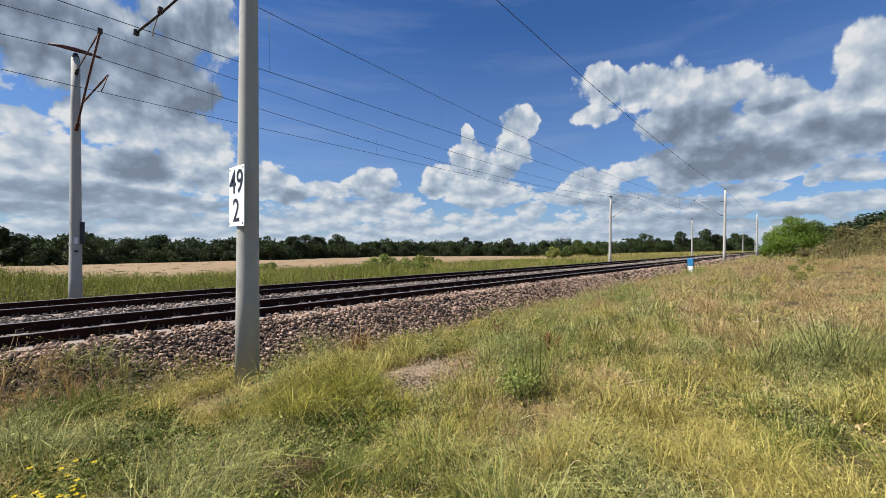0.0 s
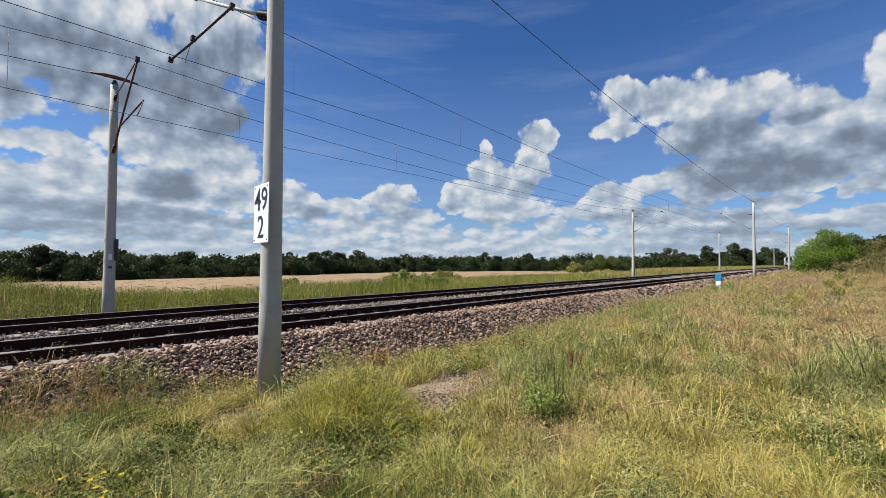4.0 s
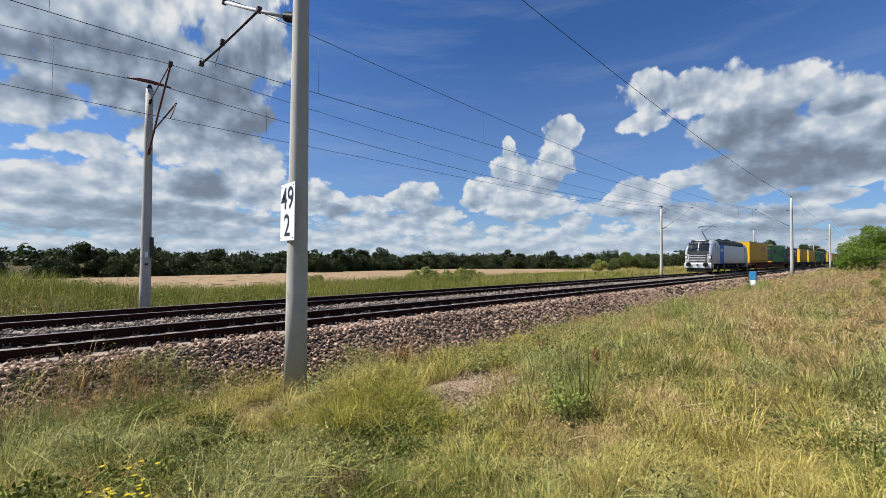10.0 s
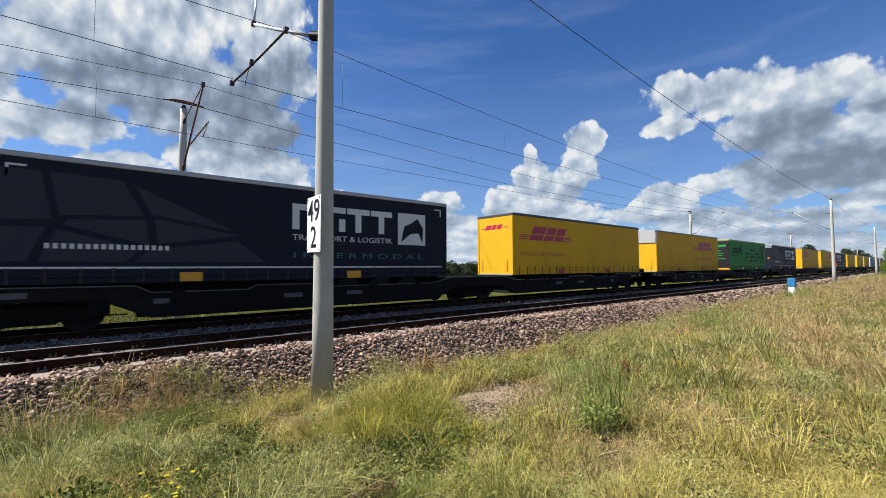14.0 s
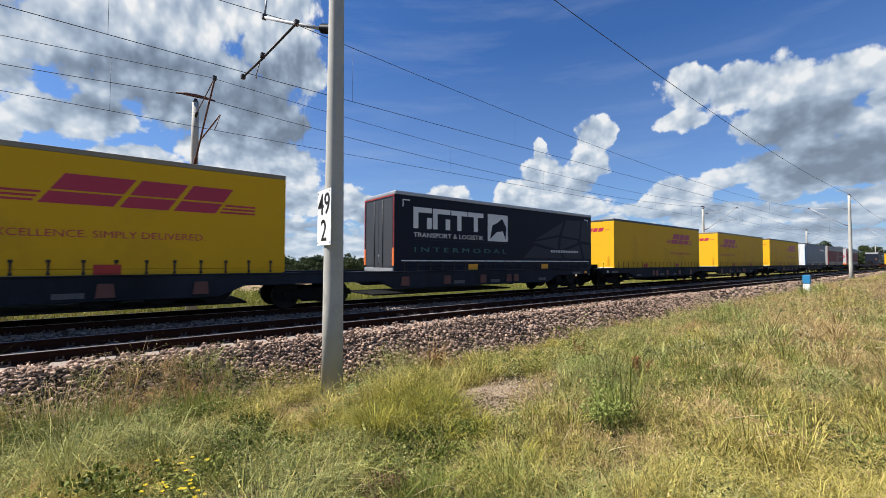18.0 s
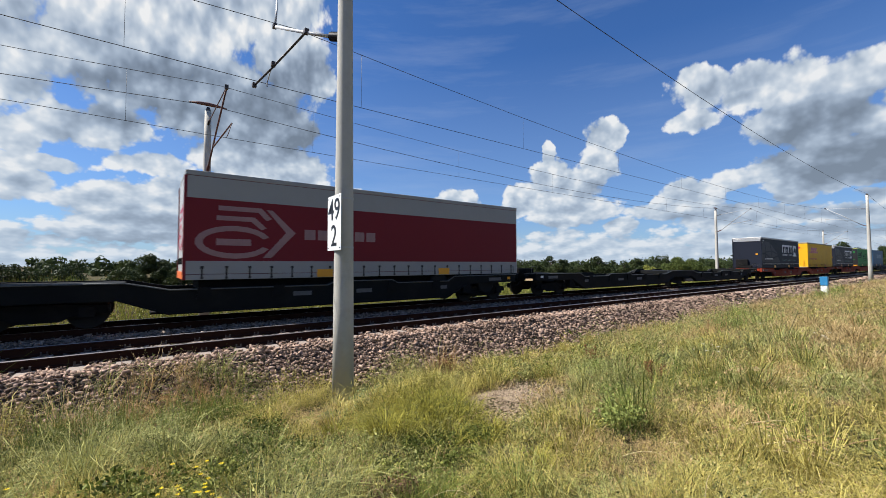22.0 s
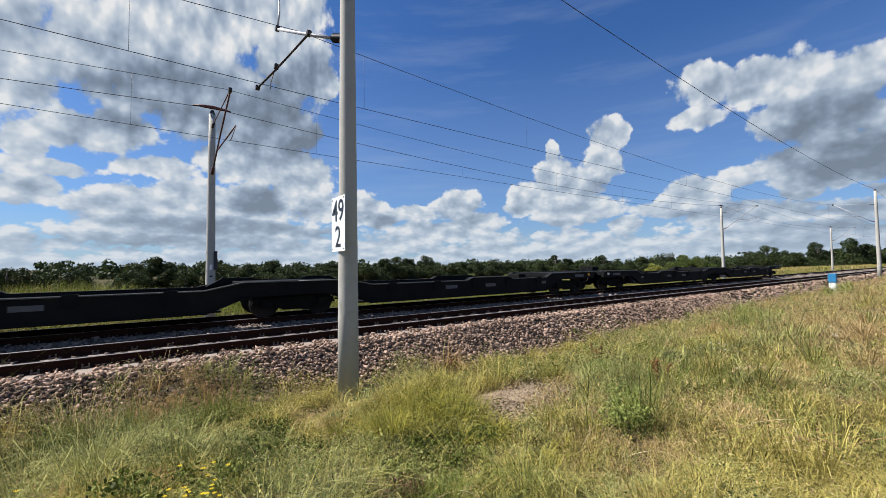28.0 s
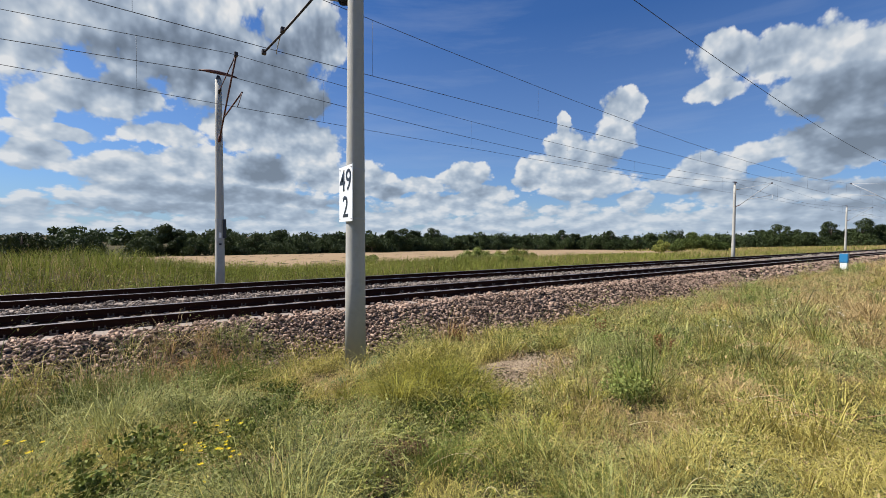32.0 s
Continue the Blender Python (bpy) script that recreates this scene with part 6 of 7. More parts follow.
def print_parts(polys, material, parent, name, label="", lift=0.004):
    for k, pts in enumerate(polys):
        part(name, prismed(pts, -W2 - lift, -W2 + 0.001), material, parent, label)


def courier_logo(x, z, parent, material, w=1.0):
    """Three slanted blocks, each cut by a narrow gap, 3.5 m wide, with speed lines on both sides."""
    polys = []
    for x0, x1 in ((0.0, 1.12 * w), (1.22 * w, 2.06 * w), (2.16 * w, 2.98 * w)):
        for z0, z1 in ((0.0, 0.30), (0.345, 0.76)):
            d0, d1 = 0.62 * z0, 0.62 * z1
            polys.append([(x + x0 + d0, z + z0), (x + x1 + d0, z + z0), (x + x1 + d1, z + z1), (x + x0 + d1, z + z1)])
    print_parts(polys, material, parent, "emblem", "red slanted block emblem")
    polys = []
    for k in range(3):
        zz = z + 0.02 + 0.105 * k
        for xa, xb in ((x - 0.78 + 0.05 * k, x - 0.08 + 0.065 * k), (x + 3.08 * w + 0.065 * k, x + 3.85 * w)):
            polys.append([(xa, zz), (xb, zz), (xb, zz + 0.055), (xa, zz + 0.055)])
    print_parts(polys, material, parent, "speed_line")


def side_text(word, x, z, size, material, parent, width, bold=0.0):
    lettering(word, size, Matrix.Translation((x, -W2 - 0.003, z)) @ Matrix.Rotation(radians(90), 4, "X"), material, parent, 1.0, "LEFT", bold=bold, width=width)


ZB, ZT = 1.23, 4.42


def end_panel_print(polys, material, parent, name, label=""):
    """Flat prints on the front end; the points are (y, z) as seen from the front, y growing to the viewer's right."""
    for pts in polys:
        part(name, prismed([(-y, z) for y, z in pts][::-1], -0.006, 0.001, axis="x"), material, parent, label)


def rect(y0, y1, z0, z1):
    return [(y0, z0), (y1, z0), (y1, z1), (y0, z1)]


def dress_end(kind, t, end, decor):
    """What stands on the end of the trailer that comes first."""
    if kind == "yellow":
        polys = [[(q, 3.62), (q + w, 3.62), (q + w + 0.14, 3.86), (q + 0.14, 3.86)] for q, w in ((-0.72, 0.40), (-0.26, 0.30), (0.12, 0.34))]
        end_panel_print(polys, M_LOGO_RED, t, "emblem", "small red slanted block emblem")
        end_panel_print([rect(-1.0, -0.72, 3.68, 3.72), rect(0.64, 0.95, 3.68, 3.72)], M_LOGO_RED, t, "speed_line")
        for s in (-0.85, 0.95):
            part("buffer_strip", boxed(-0.03, 0.0, s - 0.06, s + 0.06, ZB + 0.2, ZB + 0.75, bevel=0.01), M_AMBER, t, "darker yellow rubbing strip")
        part("sill", boxed(-0.05, 0.0, -1.2, 1.2, ZB - 0.04, ZB + 0.03, bevel=0.01), M_ALU, t)
    if kind == "navy" and end is M_DOOR:
        for s in (-1, 1):
            part("door", boxed(-0.014, 0.0, min(s * 0.012, s * 1.13), max(s * 0.012, s * 1.13), ZB + 0.2, ZT - 0.3, bevel=0.004), M_DOOR, t, "dark grey rear door")
            part("reflector", boxed(-0.034, -0.028, s * 1.2 - 0.06, s * 1.2 + 0.06, ZB + 0.22, ZB + 0.92), M_ORANGE, t, "orange reflector strip")
            part("door_edge", boxed(-0.034, -0.029, s * 1.235 - 0.02, s * 1.235 + 0.02, ZB + 0.93, ZT - 0.16), M_REDTAG, t, "red door edge")
            part("lock_rod", tubed([(-0.03, s * 0.35, ZB + 0.1), (-0.03, s * 0.35, ZT - 0.3)], 0.016, 6), M_ROOFD, t)
        part("door_edge", boxed(-0.034, -0.029, -1.2, 1.2, ZT - 0.2, ZT - 0.16), M_REDTAG, t)
        end_panel_print([rect(-0.1, 0.06, ZB + 0.35, ZB + 0.7), rect(0.2, 1.0, ZT - 0.62, ZT - 0.55), rect(-1.05, -0.7, ZT - 0.5, ZT - 0.44)], M_LOGO_W, t, "plate")
        part("lamp_bar", boxed(-0.05, 0.0, -1.2, 1.2, ZB - 0.03, ZB + 0.12, bevel=0.01), M_ALU, t, "rear lamp bar")
    elif kind == "navy":
        part("upper_board", boxed(-0.03, 0.0, -1.22, 1.22, ZT - 0.42, ZT - 0.16, bevel=0.008), M_ALU, t, "pale board under the roof")
        part("equipment_box", boxed(-0.2, 0.0, -0.1, 0.95, ZB + 0.05, ZB + 0.9, bevel=0.03), M_CHASSIS, t, "black connection box with hoses")
        part("hose_set", tubed([(-0.15, -0.8, ZB + 0.5), (-0.25, -0.4, ZB + 0.25), (-0.25, 0.3, ZB + 0.3), (-0.15, 0.8, ZB + 0.6)], 0.025, 6), M_TYRE, t)
        end_panel_print([rect(0.75, 0.95, ZB + 1.35, ZB + 1.5)], M_AMBER, t, "plate")
    if kind == "red" and end is M_GREYC and decor is not DECO_R2:
        lad = part("ladder_box", boxed(-0.12, -0.022, -0.65, 0.35, ZB + 0.12, ZB + 0.98, bevel=0.02), M_GREYC, t, "pale equipment box with steps")
        for k in range(4):
            part("step", boxed(-0.17, -0.12, -0.5, 0.2, ZB + 0.2 + 0.2 * k, ZB + 0.25 + 0.2 * k), M_ALU, lad)
        part("hand_rail", tubed([(-0.1, 1.1, ZB), (-0.3, 1.1, ZB + 0.1), (-0.3, 1.1, ZB + 1.2), (-0.1, 1.1, ZB + 1.2)], 0.02, 6), M_CHASSIS, t)
        for y0, y1, z0, z1 in ((-1.05, -0.75, 3.45, 3.8), (-0.55, -0.15, 3.62, 3.7), (-0.5, -0.1, 3.2, 3.32)):
            part("print", boxed(-0.027, -0.022, -y1, -y0, z0, z1), M_LOGO_RED, t)
    if decor is DECO_R2:
        a = np.linspace(0.4, 5.9, 18)
        ring = [(-0.35 + 0.7 * math.cos(v), 2.55 + 0.42 * math.sin(v)) for v in a] + [(-0.35 + 0.56 * math.cos(v), 2.55 + 0.3 * math.sin(v)) for v in a[::-1]]
        end_panel_print([ring, rect(-0.7, 0.0, 2.5, 2.62), rect(-0.75, 0.15, 3.05, 3.17), rect(-0.7, 0.3, 3.3, 3.42), [(0.35, 3.5), (0.5, 3.5), (1.05, 2.8), (0.45, 2.1), (0.3, 2.1), (0.82, 2.8)]], M_LOGO_RED, t, "emblem", "red ring and arrow emblem")
        for y in (-0.5, 0.45):
            part("grip", boxed(-0.05, 0.0, y - 0.1, y + 0.1, ZB + 0.45, ZB + 0.65, bevel=0.02), M_CHASSIS, t)
        part("reflector", boxed(-0.03, 0.0, -1.18, 1.18, ZB + 0.02, ZB + 0.24, bevel=0.006), M_ORANGE, t, "orange reflective strip")
    if kind == "blue" and end is M_LOGO_W:
        part("corner_gusset", prismed([(-0.02, ZT - 0.02), (-0.02, ZT - 0.75), (0.35, ZT - 0.02)], -W2 - 0.016, -W2 - 0.013), M_LOGO_W, t)


def make_trailer(kind, label, side, end, roofm, decor, group="trailers", L=13.65):
    """A curtain-sided trailer; its origin is the middle of its front end at rail height, it runs along +x."""
    t = thing("semi_trailer", pose(0, 0, 0), label, "trailer", group)
    bm = boxed(0.05, L - 0.05, -W2, W2, ZB + 0.16, ZT - 0.14, bevel=0.02)
    part("curtain_body", bm, side, t)
    bm = boxed(0, L, -W2 - 0.012, W2 + 0.012, ZT - 0.15, ZT, bevel=0.03)
    part("roof", bm, roofm, t)
    part("end_panel", boxed(0.0, 0.048, -W2 + 0.02, W2 - 0.02, ZB + 0.02, ZT - 0.152, bevel=0.008), end, t)
    part("end_panel", boxed(L - 0.048, L, -W2 + 0.02, W2 - 0.02, ZB + 0.02, ZT - 0.152, bevel=0.008), end, t)
    part("side_rail", boxed(0.05, L - 0.05, -W2 - 0.01, -W2 + 0.10, ZB, ZB + 0.155, bevel=0.01), side if kind != "red" else M_GREYC, t)
    part("side_rail", boxed(0.05, L - 0.05, W2 - 0.10, W2 + 0.01, ZB, ZB + 0.155, bevel=0.01), side, t)
    bm = boxed(-0.022, 0.022, -W2 - 0.022, -W2 - 0.011, ZB + 0.06, ZB + 0.38, bevel=0.004)
    box(bm, -0.045, 0.045, -W2 - 0.03, -W2 - 0.015, ZB + 0.33, ZB + 0.40, bevel=0.006)
    box(bm, -0.035, 0.035, -W2 - 0.028, -W2 - 0.015, ZB + 0.02, ZB + 0.09, bevel=0.006)
    sm = mesh_of("strap", bm, M_STRAP)
    for k in range(21):
        part("strap", sm, None, t, at=pose(0.45 + k * (L - 0.9) / 20, 0, 0))
    part("chassis", boxed(0.4, L - 0.2, -0.85, 0.85, 0.95, ZB - 0.002, bevel=0.02), M_CHASSIS, t)
    wm = mesh_of("wheel", tubed([(0, -0.17, 0), (0, -0.17 + 0.05, 0), (0, 0.17, 0)], [0.42, 0.49, 0.49], 18), M_TYRE)
    for k in range(3):
        for s in (-1, 1):
            part("wheel", wm, None, t, at=pose(L - 4.6 + 1.31 * k, s * 1.03, 0.82))
    for s in (-1, 1):
        part("landing_leg", boxed(3.0, 3.15, s * 0.75 - 0.07, s * 0.75 + 0.07, 0.55, 1.0, bevel=0.01), M_CHASSIS, t)
    for gx in (4.1, 9.2):
        part("grab_plate", boxed(gx - 0.28, gx + 0.28, -W2 - 0.03, -W2 - 0.0225, ZB + 0.02, ZB + 0.28, bevel=0.004), M_REDTAG if kind == "yellow" else M_AMBER, t, "lifting mark plate")
    if end in (M_GREYC, M_ALU, M_LOGO_W) and decor is not DECO_R2:
        rib = mesh_of("end_rib", boxed(-0.022, 0.0, -0.05, 0.05, ZB + 0.25, ZT - 0.4, bevel=0.006), end)
        for k in range(9):
            part("end_rib", rib, None, t, at=pose(0, -1.1 + k * 2.2 / 8, 0))
    for s in (-1, 1):
        part("corner_post", boxed(-0.03, 0.06, s * (W2 - 0.045) - 0.047, s * (W2 - 0.045) + 0.047, ZB, ZT - 0.153, bevel=0.01), side if kind != "green" else M_BLACK, t)
    decor(t, L)
    dress_end(kind, t, end, decor)
    return t


def deco_courier_right(t, L):
    courier_logo(8.25, 3.04, t, M_LOGO_RED)
    side_text("EXCELLENCE. SIMPLY DELIVERED.", 7.95, 2.22, 0.25, M_LOGO_RED, t, 3.95)


def deco_courier_wide(t, L):
    courier_logo(7.87, 3.02, t, M_LOGO_RED, 1.26)
    side_text("EXCELLENCE. SIMPLY DELIVERED.", 7.0, 2.2, 0.26, M_LOGO_RED, t, 4.38)


def deco_courier_left(t, L):
    courier_logo(1.25, 3.04, t, M_LOGO_RED)
    side_text("EXCELLENCE. SIMPLY DELIVERED.", 0.5, 2.22, 0.25, M_LOGO_RED, t, 3.9)


def deco_navy(rev):
    def put(t, L):
        def fx(x):
            return L - x if rev else x
        for pts in (((0.1, 1.8), (0.75, 1.8), (1.05, 2.65), (0.1, 2.6)), ((0.95, 1.8), (2.6, 1.8), (2.9, 2.15), (1.25, 2.6)), ((1.35, 2.72), (3.1, 2.25), (3.0, 2.95), (1.45, 2.85)), ((0.1, 2.75), (1.15, 2.85), (0.95, 4.0), (0.1, 4.0)),
                    ((1.1, 4.0), (1.3, 2.95), (2.95, 3.05), (2.5, 3.95)), ((2.75, 3.85), (3.15, 3.1), (5.2, 2.75)), ((3.2, 2.98), (3.3, 2.3), (5.4, 2.62)), ((2.8, 1.8), (6.1, 1.8), (5.3, 2.45), (3.1, 2.12))):
            slab([(fx(a), b) for a, b in pts], 0.0, M_LOGO_G, t, "", "facet")
        x0, z0 = (0.87, 2.97) if rev else (6.94, 2.92)
        polys = []
        for k in range(4):
            xa = x0 + k * 0.985
            polys.append([(xa, z0 + 0.66), (xa + 0.93, z0 + 0.66), (xa + 0.93, z0 + 0.87), (xa, z0 + 0.87)])
            if k < 2:
                polys.append([(xa, z0), (xa + 0.24, z0), (xa + 0.24, z0 + 0.66), (xa, z0 + 0.66)])
                polys.append([(xa + 0.68, z0), (xa + 0.92, z0), (xa + 0.92, z0 + 0.46), (xa + 0.68, z0 + 0.46)])
            else:
                polys.append([(xa + 0.34, z0), (xa + 0.58, z0), (xa + 0.58, z0 + 0.66), (xa + 0.34, z0 + 0.66)])
        print_parts(polys, M_LOGO_W, t, "emblem", "white block emblem")
        q, zb = x0 + 4.17, z0 - 0.39
        slab([(q, zb), (q + 1.35, zb), (q + 1.35, zb + 1.28), (q, zb + 1.28)], 0.0, M_LOGO_W, t, "white square badge", "badge")
        slab([(q + 0.15, zb + 0.1), (q + 0.3, zb + 0.75), (q + 0.65, zb + 0.9), (q + 0.95, zb + 1.1), (q + 1.25, zb + 0.7), (q + 1.2, zb + 0.1), (q + 1.0, zb + 0.5), (q + 0.6, zb + 0.45)], 0.003, M_NAVY, t, "", "badge_shape")
        side_text("TRANSPORT & LOGISTIK", x0, z0 - 0.36, 0.28, M_LOGO_W, t, 3.9)
        side_text("I N T E R M O D A L", x0 + 0.02, z0 - 0.96, 0.28, mat("teal_print", (0.02, 0.13, 0.13), 0.5, vary=0.05, bump=0), t, 5.4, 0.0)
        bars(9.75 if rev else 1.05, 2.12, 2.56, 0.13, 17, M_LOGO_W, t, 0.42)
        slab([(x0, z0 - 0.47), (x0 + 5.5, z0 - 0.47), (x0 + 5.5, z0 - 0.455), (x0, z0 - 0.455)], 0.0, M_LOGO_G, t, "", "stripe")
        for q, d in ((0.35, 1), (L - 0.35, -1)):
            slab([(q, 4.06), (q + 0.35 * d, 4.06), (q + 0.35 * d, 4.11), (q, 4.11)][::d], 0.0, M_LOGO_W, t, "", "corner_mark")
            slab([(q, 3.8), (q + 0.05 * d, 3.8), (q + 0.05 * d, 4.055), (q, 4.055)][::d], 0.0, M_LOGO_W, t, "", "corner_mark")
        slab([(0.3, 1.62), (L - 0.3, 1.62), (L - 0.3, 1.67), (0.3, 1.67)], 0.0, M_LOGO_W, t, "", "stripe")
    return put


def deco_green(t, L):
    polys = []
    for k, w in enumerate((0.52, 0.42, 0.42, 0.38, 0.40)):
        xa = 0.70 + sum((0.52, 0.42, 0.42, 0.38, 0.40)[:k]) + 0.07 * k
        polys.append([(xa, 3.0), (xa + w, 3.0), (xa + w + 0.14, 3.24), (xa + 0.14, 3.24)])
        polys.append([(xa + 0.16, 3.29), (xa + w + 0.16, 3.29), (xa + w + 0.32, 3.57), (xa + 0.32, 3.57)])
    polys.append([(3.05, 2.92), (3.35, 2.92), (4.0, 3.72), (3.7, 3.72)])
    polys.append([(3.2, 3.72), (3.5, 3.72), (4.05, 2.92), (3.75, 2.92)])
    print_parts(polys, M_LOGO_DG, t, "emblem", "dark green slanted block emblem")
    bars(0.62, 2.74, 2.55, 0.11, 18, M_LOGO_DG, t, 0.25)
    slab([(0.1, 1.80), (L - 0.1, 1.80), (L - 0.1, 1.825), (0.1, 1.825)], 0.0, M_ROOFY, t, "", "stripe")
    ring = [(3.75 + 0.62 * math.cos(a), 3.32 + 0.5 * math.sin(a)) for a in np.linspace(-2.6, 2.0, 14)]
    ring += [(3.75 + 0.57 * math.cos(a), 3.32 + 0.44 * math.sin(a)) for a in np.linspace(2.0, -2.6, 14)]
    slab(ring, 0.002, M_LOGO_DG, t, "", "swoosh")
    g = np.random.default_rng(5)
    bm = bmesh.new()
    for row in range(4):
        for k in range(17):
            if g.random() < 0.16 + 0.02 * (16 - k) * (row in (0, 3)):
                continue
            xa, za = 5.3 + 0.34 * k + 0.12 * (row % 2), 2.12 + 0.40 * row
            w, h, s = g.uniform(0.16, 0.26), g.uniform(0.2, 0.3), 0.12 if row % 2 else -0.08
            prism(bm, [(xa, za), (xa + w, za + 0.02), (xa + w + s, za + h), (xa + s, za + h - 0.02)], -W2 - 0.004, -W2 + 0.001)
    tagged(part("print", bm, M_LOGO_DG, t), kind="stuff")
    polys = []
    for pts in (((11.0, 2.05), (11.45, 2.05), (12.95, 3.85), (12.5, 3.85)), ((11.1, 3.85), (11.5, 3.85), (12.9, 2.05), (12.5, 2.05)), ((11.4, 3.88), (12.95, 3.88), (12.95, 3.98), (11.4, 3.98)), ((12.95, 3.0), (13.05, 3.0), (13.05, 3.85), (12.95, 3.85))):
        polys.append(list(pts))
    print_parts(polys, M_LOGO_DG, t, "stroke")
    # black rear doors with green print
    for s in (-1, 1):
        part("door", boxed(-0.012, 0.0, min(s * 0.02, s * 1.17), max(s * 0.02, s * 1.17), ZB + 0.35, ZT - 0.22, bevel=0.004), M_BLACK, t, "black rear door with green print")
    for zz, w, h in ((3.62, 1.7, 0.26), (3.2, 0.7, 0.09), (2.93, 1.2, 0.08), (2.70, 1.0, 0.07), (2.38, 1.6, 0.10)):
        part("print", boxed(-0.018, -0.0125, -w / 2 - 0.1, w / 2 - 0.1, zz, zz + h), M_GREEN, t)
    part("lamp_bar", boxed(-0.05, -0.002, -1.2, 1.2, ZB + 0.02, ZB + 0.2, bevel=0.01), M_AMBER, t, "amber and red lamp bar")


def deco_blue(t, L):
    slab([(8.9, 3.4), (9.3, 3.4), (9.45, 3.7), (9.05, 3.7)], 0.0, M_LOGO_RED, t)
    bars(9.6, 3.4, 3.3, 0.3, 10, M_LOGO_W, t, 0.25)
    side_text("T r a i l e r   R e n t a l", 8.75, 2.98, 0.34, mat("dull_blue_print", (0.22, 0.29, 0.38), 0.6, vary=0.1, bump=0), t, 4.2)
    slab([(0.3, 1.66), (L - 0.3, 1.66), (L - 0.3, 1.71), (0.3, 1.71)], 0.0, M_LOGO_W, t, "", "stripe")
    slab([(0.35, 4.1), (0.7, 4.1), (0.7, 4.14), (0.35, 4.14)], 0.0, M_LOGO_W, t)


def deco_lblue(t, L):
    bars(5.2, 2.8, 6.0, 0.75, 10, mat("faded_print", (0.10, 0.20, 0.30), 0.5, vary=0.1, bump=0), t, 0.25)


def deco_red(x0):
    def put(t, L):
        slab([(0.05, 3.62), (L - 0.05, 3.62), (L - 0.05, ZT - 0.16), (0.05, ZT - 0.16)], 0.0, M_GREYC, t, "grey upper curtain band", "band")
        slab([(0.05, ZB + 0.17), (L - 0.05, ZB + 0.17), (L - 0.05, 1.78), (0.05, 1.78)], 0.0, M_GREYC, t, "grey lower curtain band", "band")
        pale = mat("faded_emblem", (0.30, 0.17, 0.165), 0.6, vary=0.2, bump=0)
        polys = [[(x0 + 0.6, 3.3), (x0 + 1.7, 3.3), (x0 + 1.95, 3.05), (x0 + 2.1, 3.12), (x0 + 1.8, 3.44), (x0 + 0.6, 3.44)],
                 [(x0 + 0.55, 3.0), (x0 + 1.5, 3.0), (x0 + 1.8, 2.75), (x0 + 1.95, 2.82), (x0 + 1.6, 3.14), (x0 + 0.55, 3.14)]]
        print_parts(polys, pale, t, "emblem_bar")
        oval = [(x0 + 1.05 + 1.05 * math.cos(a), 2.35 + 0.5 * math.sin(a)) for a in np.linspace(0.35, 5.9, 20)]
        oval += [(x0 + 1.05 + 0.85 * math.cos(a), 2.35 + 0.34 * math.sin(a)) for a in np.linspace(5.9, 0.35, 20)]
        slab(oval, 0.001, pale, t, "white ring and arrow emblem", "emblem")
        slab([(x0 + 0.55, 2.25), (x0 + 1.5, 2.25), (x0 + 1.5, 2.45), (x0 + 0.55, 2.45)], 0.0, pale, t, "", "emblem_bar")
        slab([(x0 + 1.95, 3.4), (x0 + 2.12, 3.4), (x0 + 2.85, 2.7), (x0 + 2.1, 1.88), (x0 + 1.85, 1.88), (x0 + 2.55, 2.7)], 0.0, pale, t, "", "emblem_bar")
        bars(x0 + 3.15, 2.5, 2.7, 0.34, 6, pale, t, 0.2)
    return put


DECO_R2 = deco_red(0.25)


def bogie(parent, x, wmesh, fmesh):
    b = part("bogie", fmesh, None, parent, at=pose(x, 0, 0))
    for dx in (-0.9, 0.9):
        for s in (-1, 1):
            part("wheel", wmesh, None, b, at=pose(dx, s * 0.75, 0))


def bogie_meshes():
    bm = bmesh.new()
    for s in (-1, 1):
        prism(bm, [(-1.35, 0.42), (-1.3, 0.62), (-0.5, 0.68), (0.5, 0.68), (1.3, 0.62), (1.35, 0.42), (0.6, 0.36), (0.4, 0.24), (-0.4, 0.24), (-0.6, 0.36)], s * 1.0 - 0.06, s * 1.0 + 0.06)
        for dx in (-0.9, 0.9):
            box(bm, dx - 0.17, dx + 0.17, s * 1.07 - 0.09, s * 1.07 + 0.09, 0.32, 0.60, bevel=0.02)
    box(bm, -0.2, 0.2, -1.0, 1.0, 0.4, 0.72)
    fm = mesh_of("bogie", bm, M_CHASSIS)
    bm = tubed([(0, -0.07, 0.46), (0, -0.02, 0.46), (0, 0.05, 0.46), (0, 0.07, 0.46)], [0.44, 0.46, 0.46, 0.30], 24)
    tube(bm, [(0, 0.08, 0.46), (0, -0.11, 0.46)], 0.12, 12)
    wm = mesh_of("wheel", bm, M_WHEEL)
    return wm, fm


BOG = bogie_meshes()


def beam_outline(L, blue):
    """One side beam of a whole wagon, front half and its mirror image: high over the bogies, deep between them."""
    if blue:
        half = [(0.55, 0.90), (3.6, 0.90), (4.5, 0.56), (L / 2 - 3.0, 0.56), (L / 2 - 2.3, 0.86), (L / 2, 0.86)]
        top = [(0.55, 1.24), (L / 2, 1.24)]
    else:
        half = [(0.55, 0.84), (3.5, 0.82), (4.6, 0.29), (L / 2 - 2.6, 0.29), (L / 2 - 1.5, 0.72), (L / 2, 0.74)]
        top = [(0.55, 1.20), (4.25, 1.18), (4.62, 0.99), (7.0, 0.99), (7.25, 1.11), (9.5, 1.11), (9.75, 0.99), (L / 2 - 2.65, 0.99), (L / 2 - 1.65, 1.20), (L / 2, 1.20)]
    return half, top


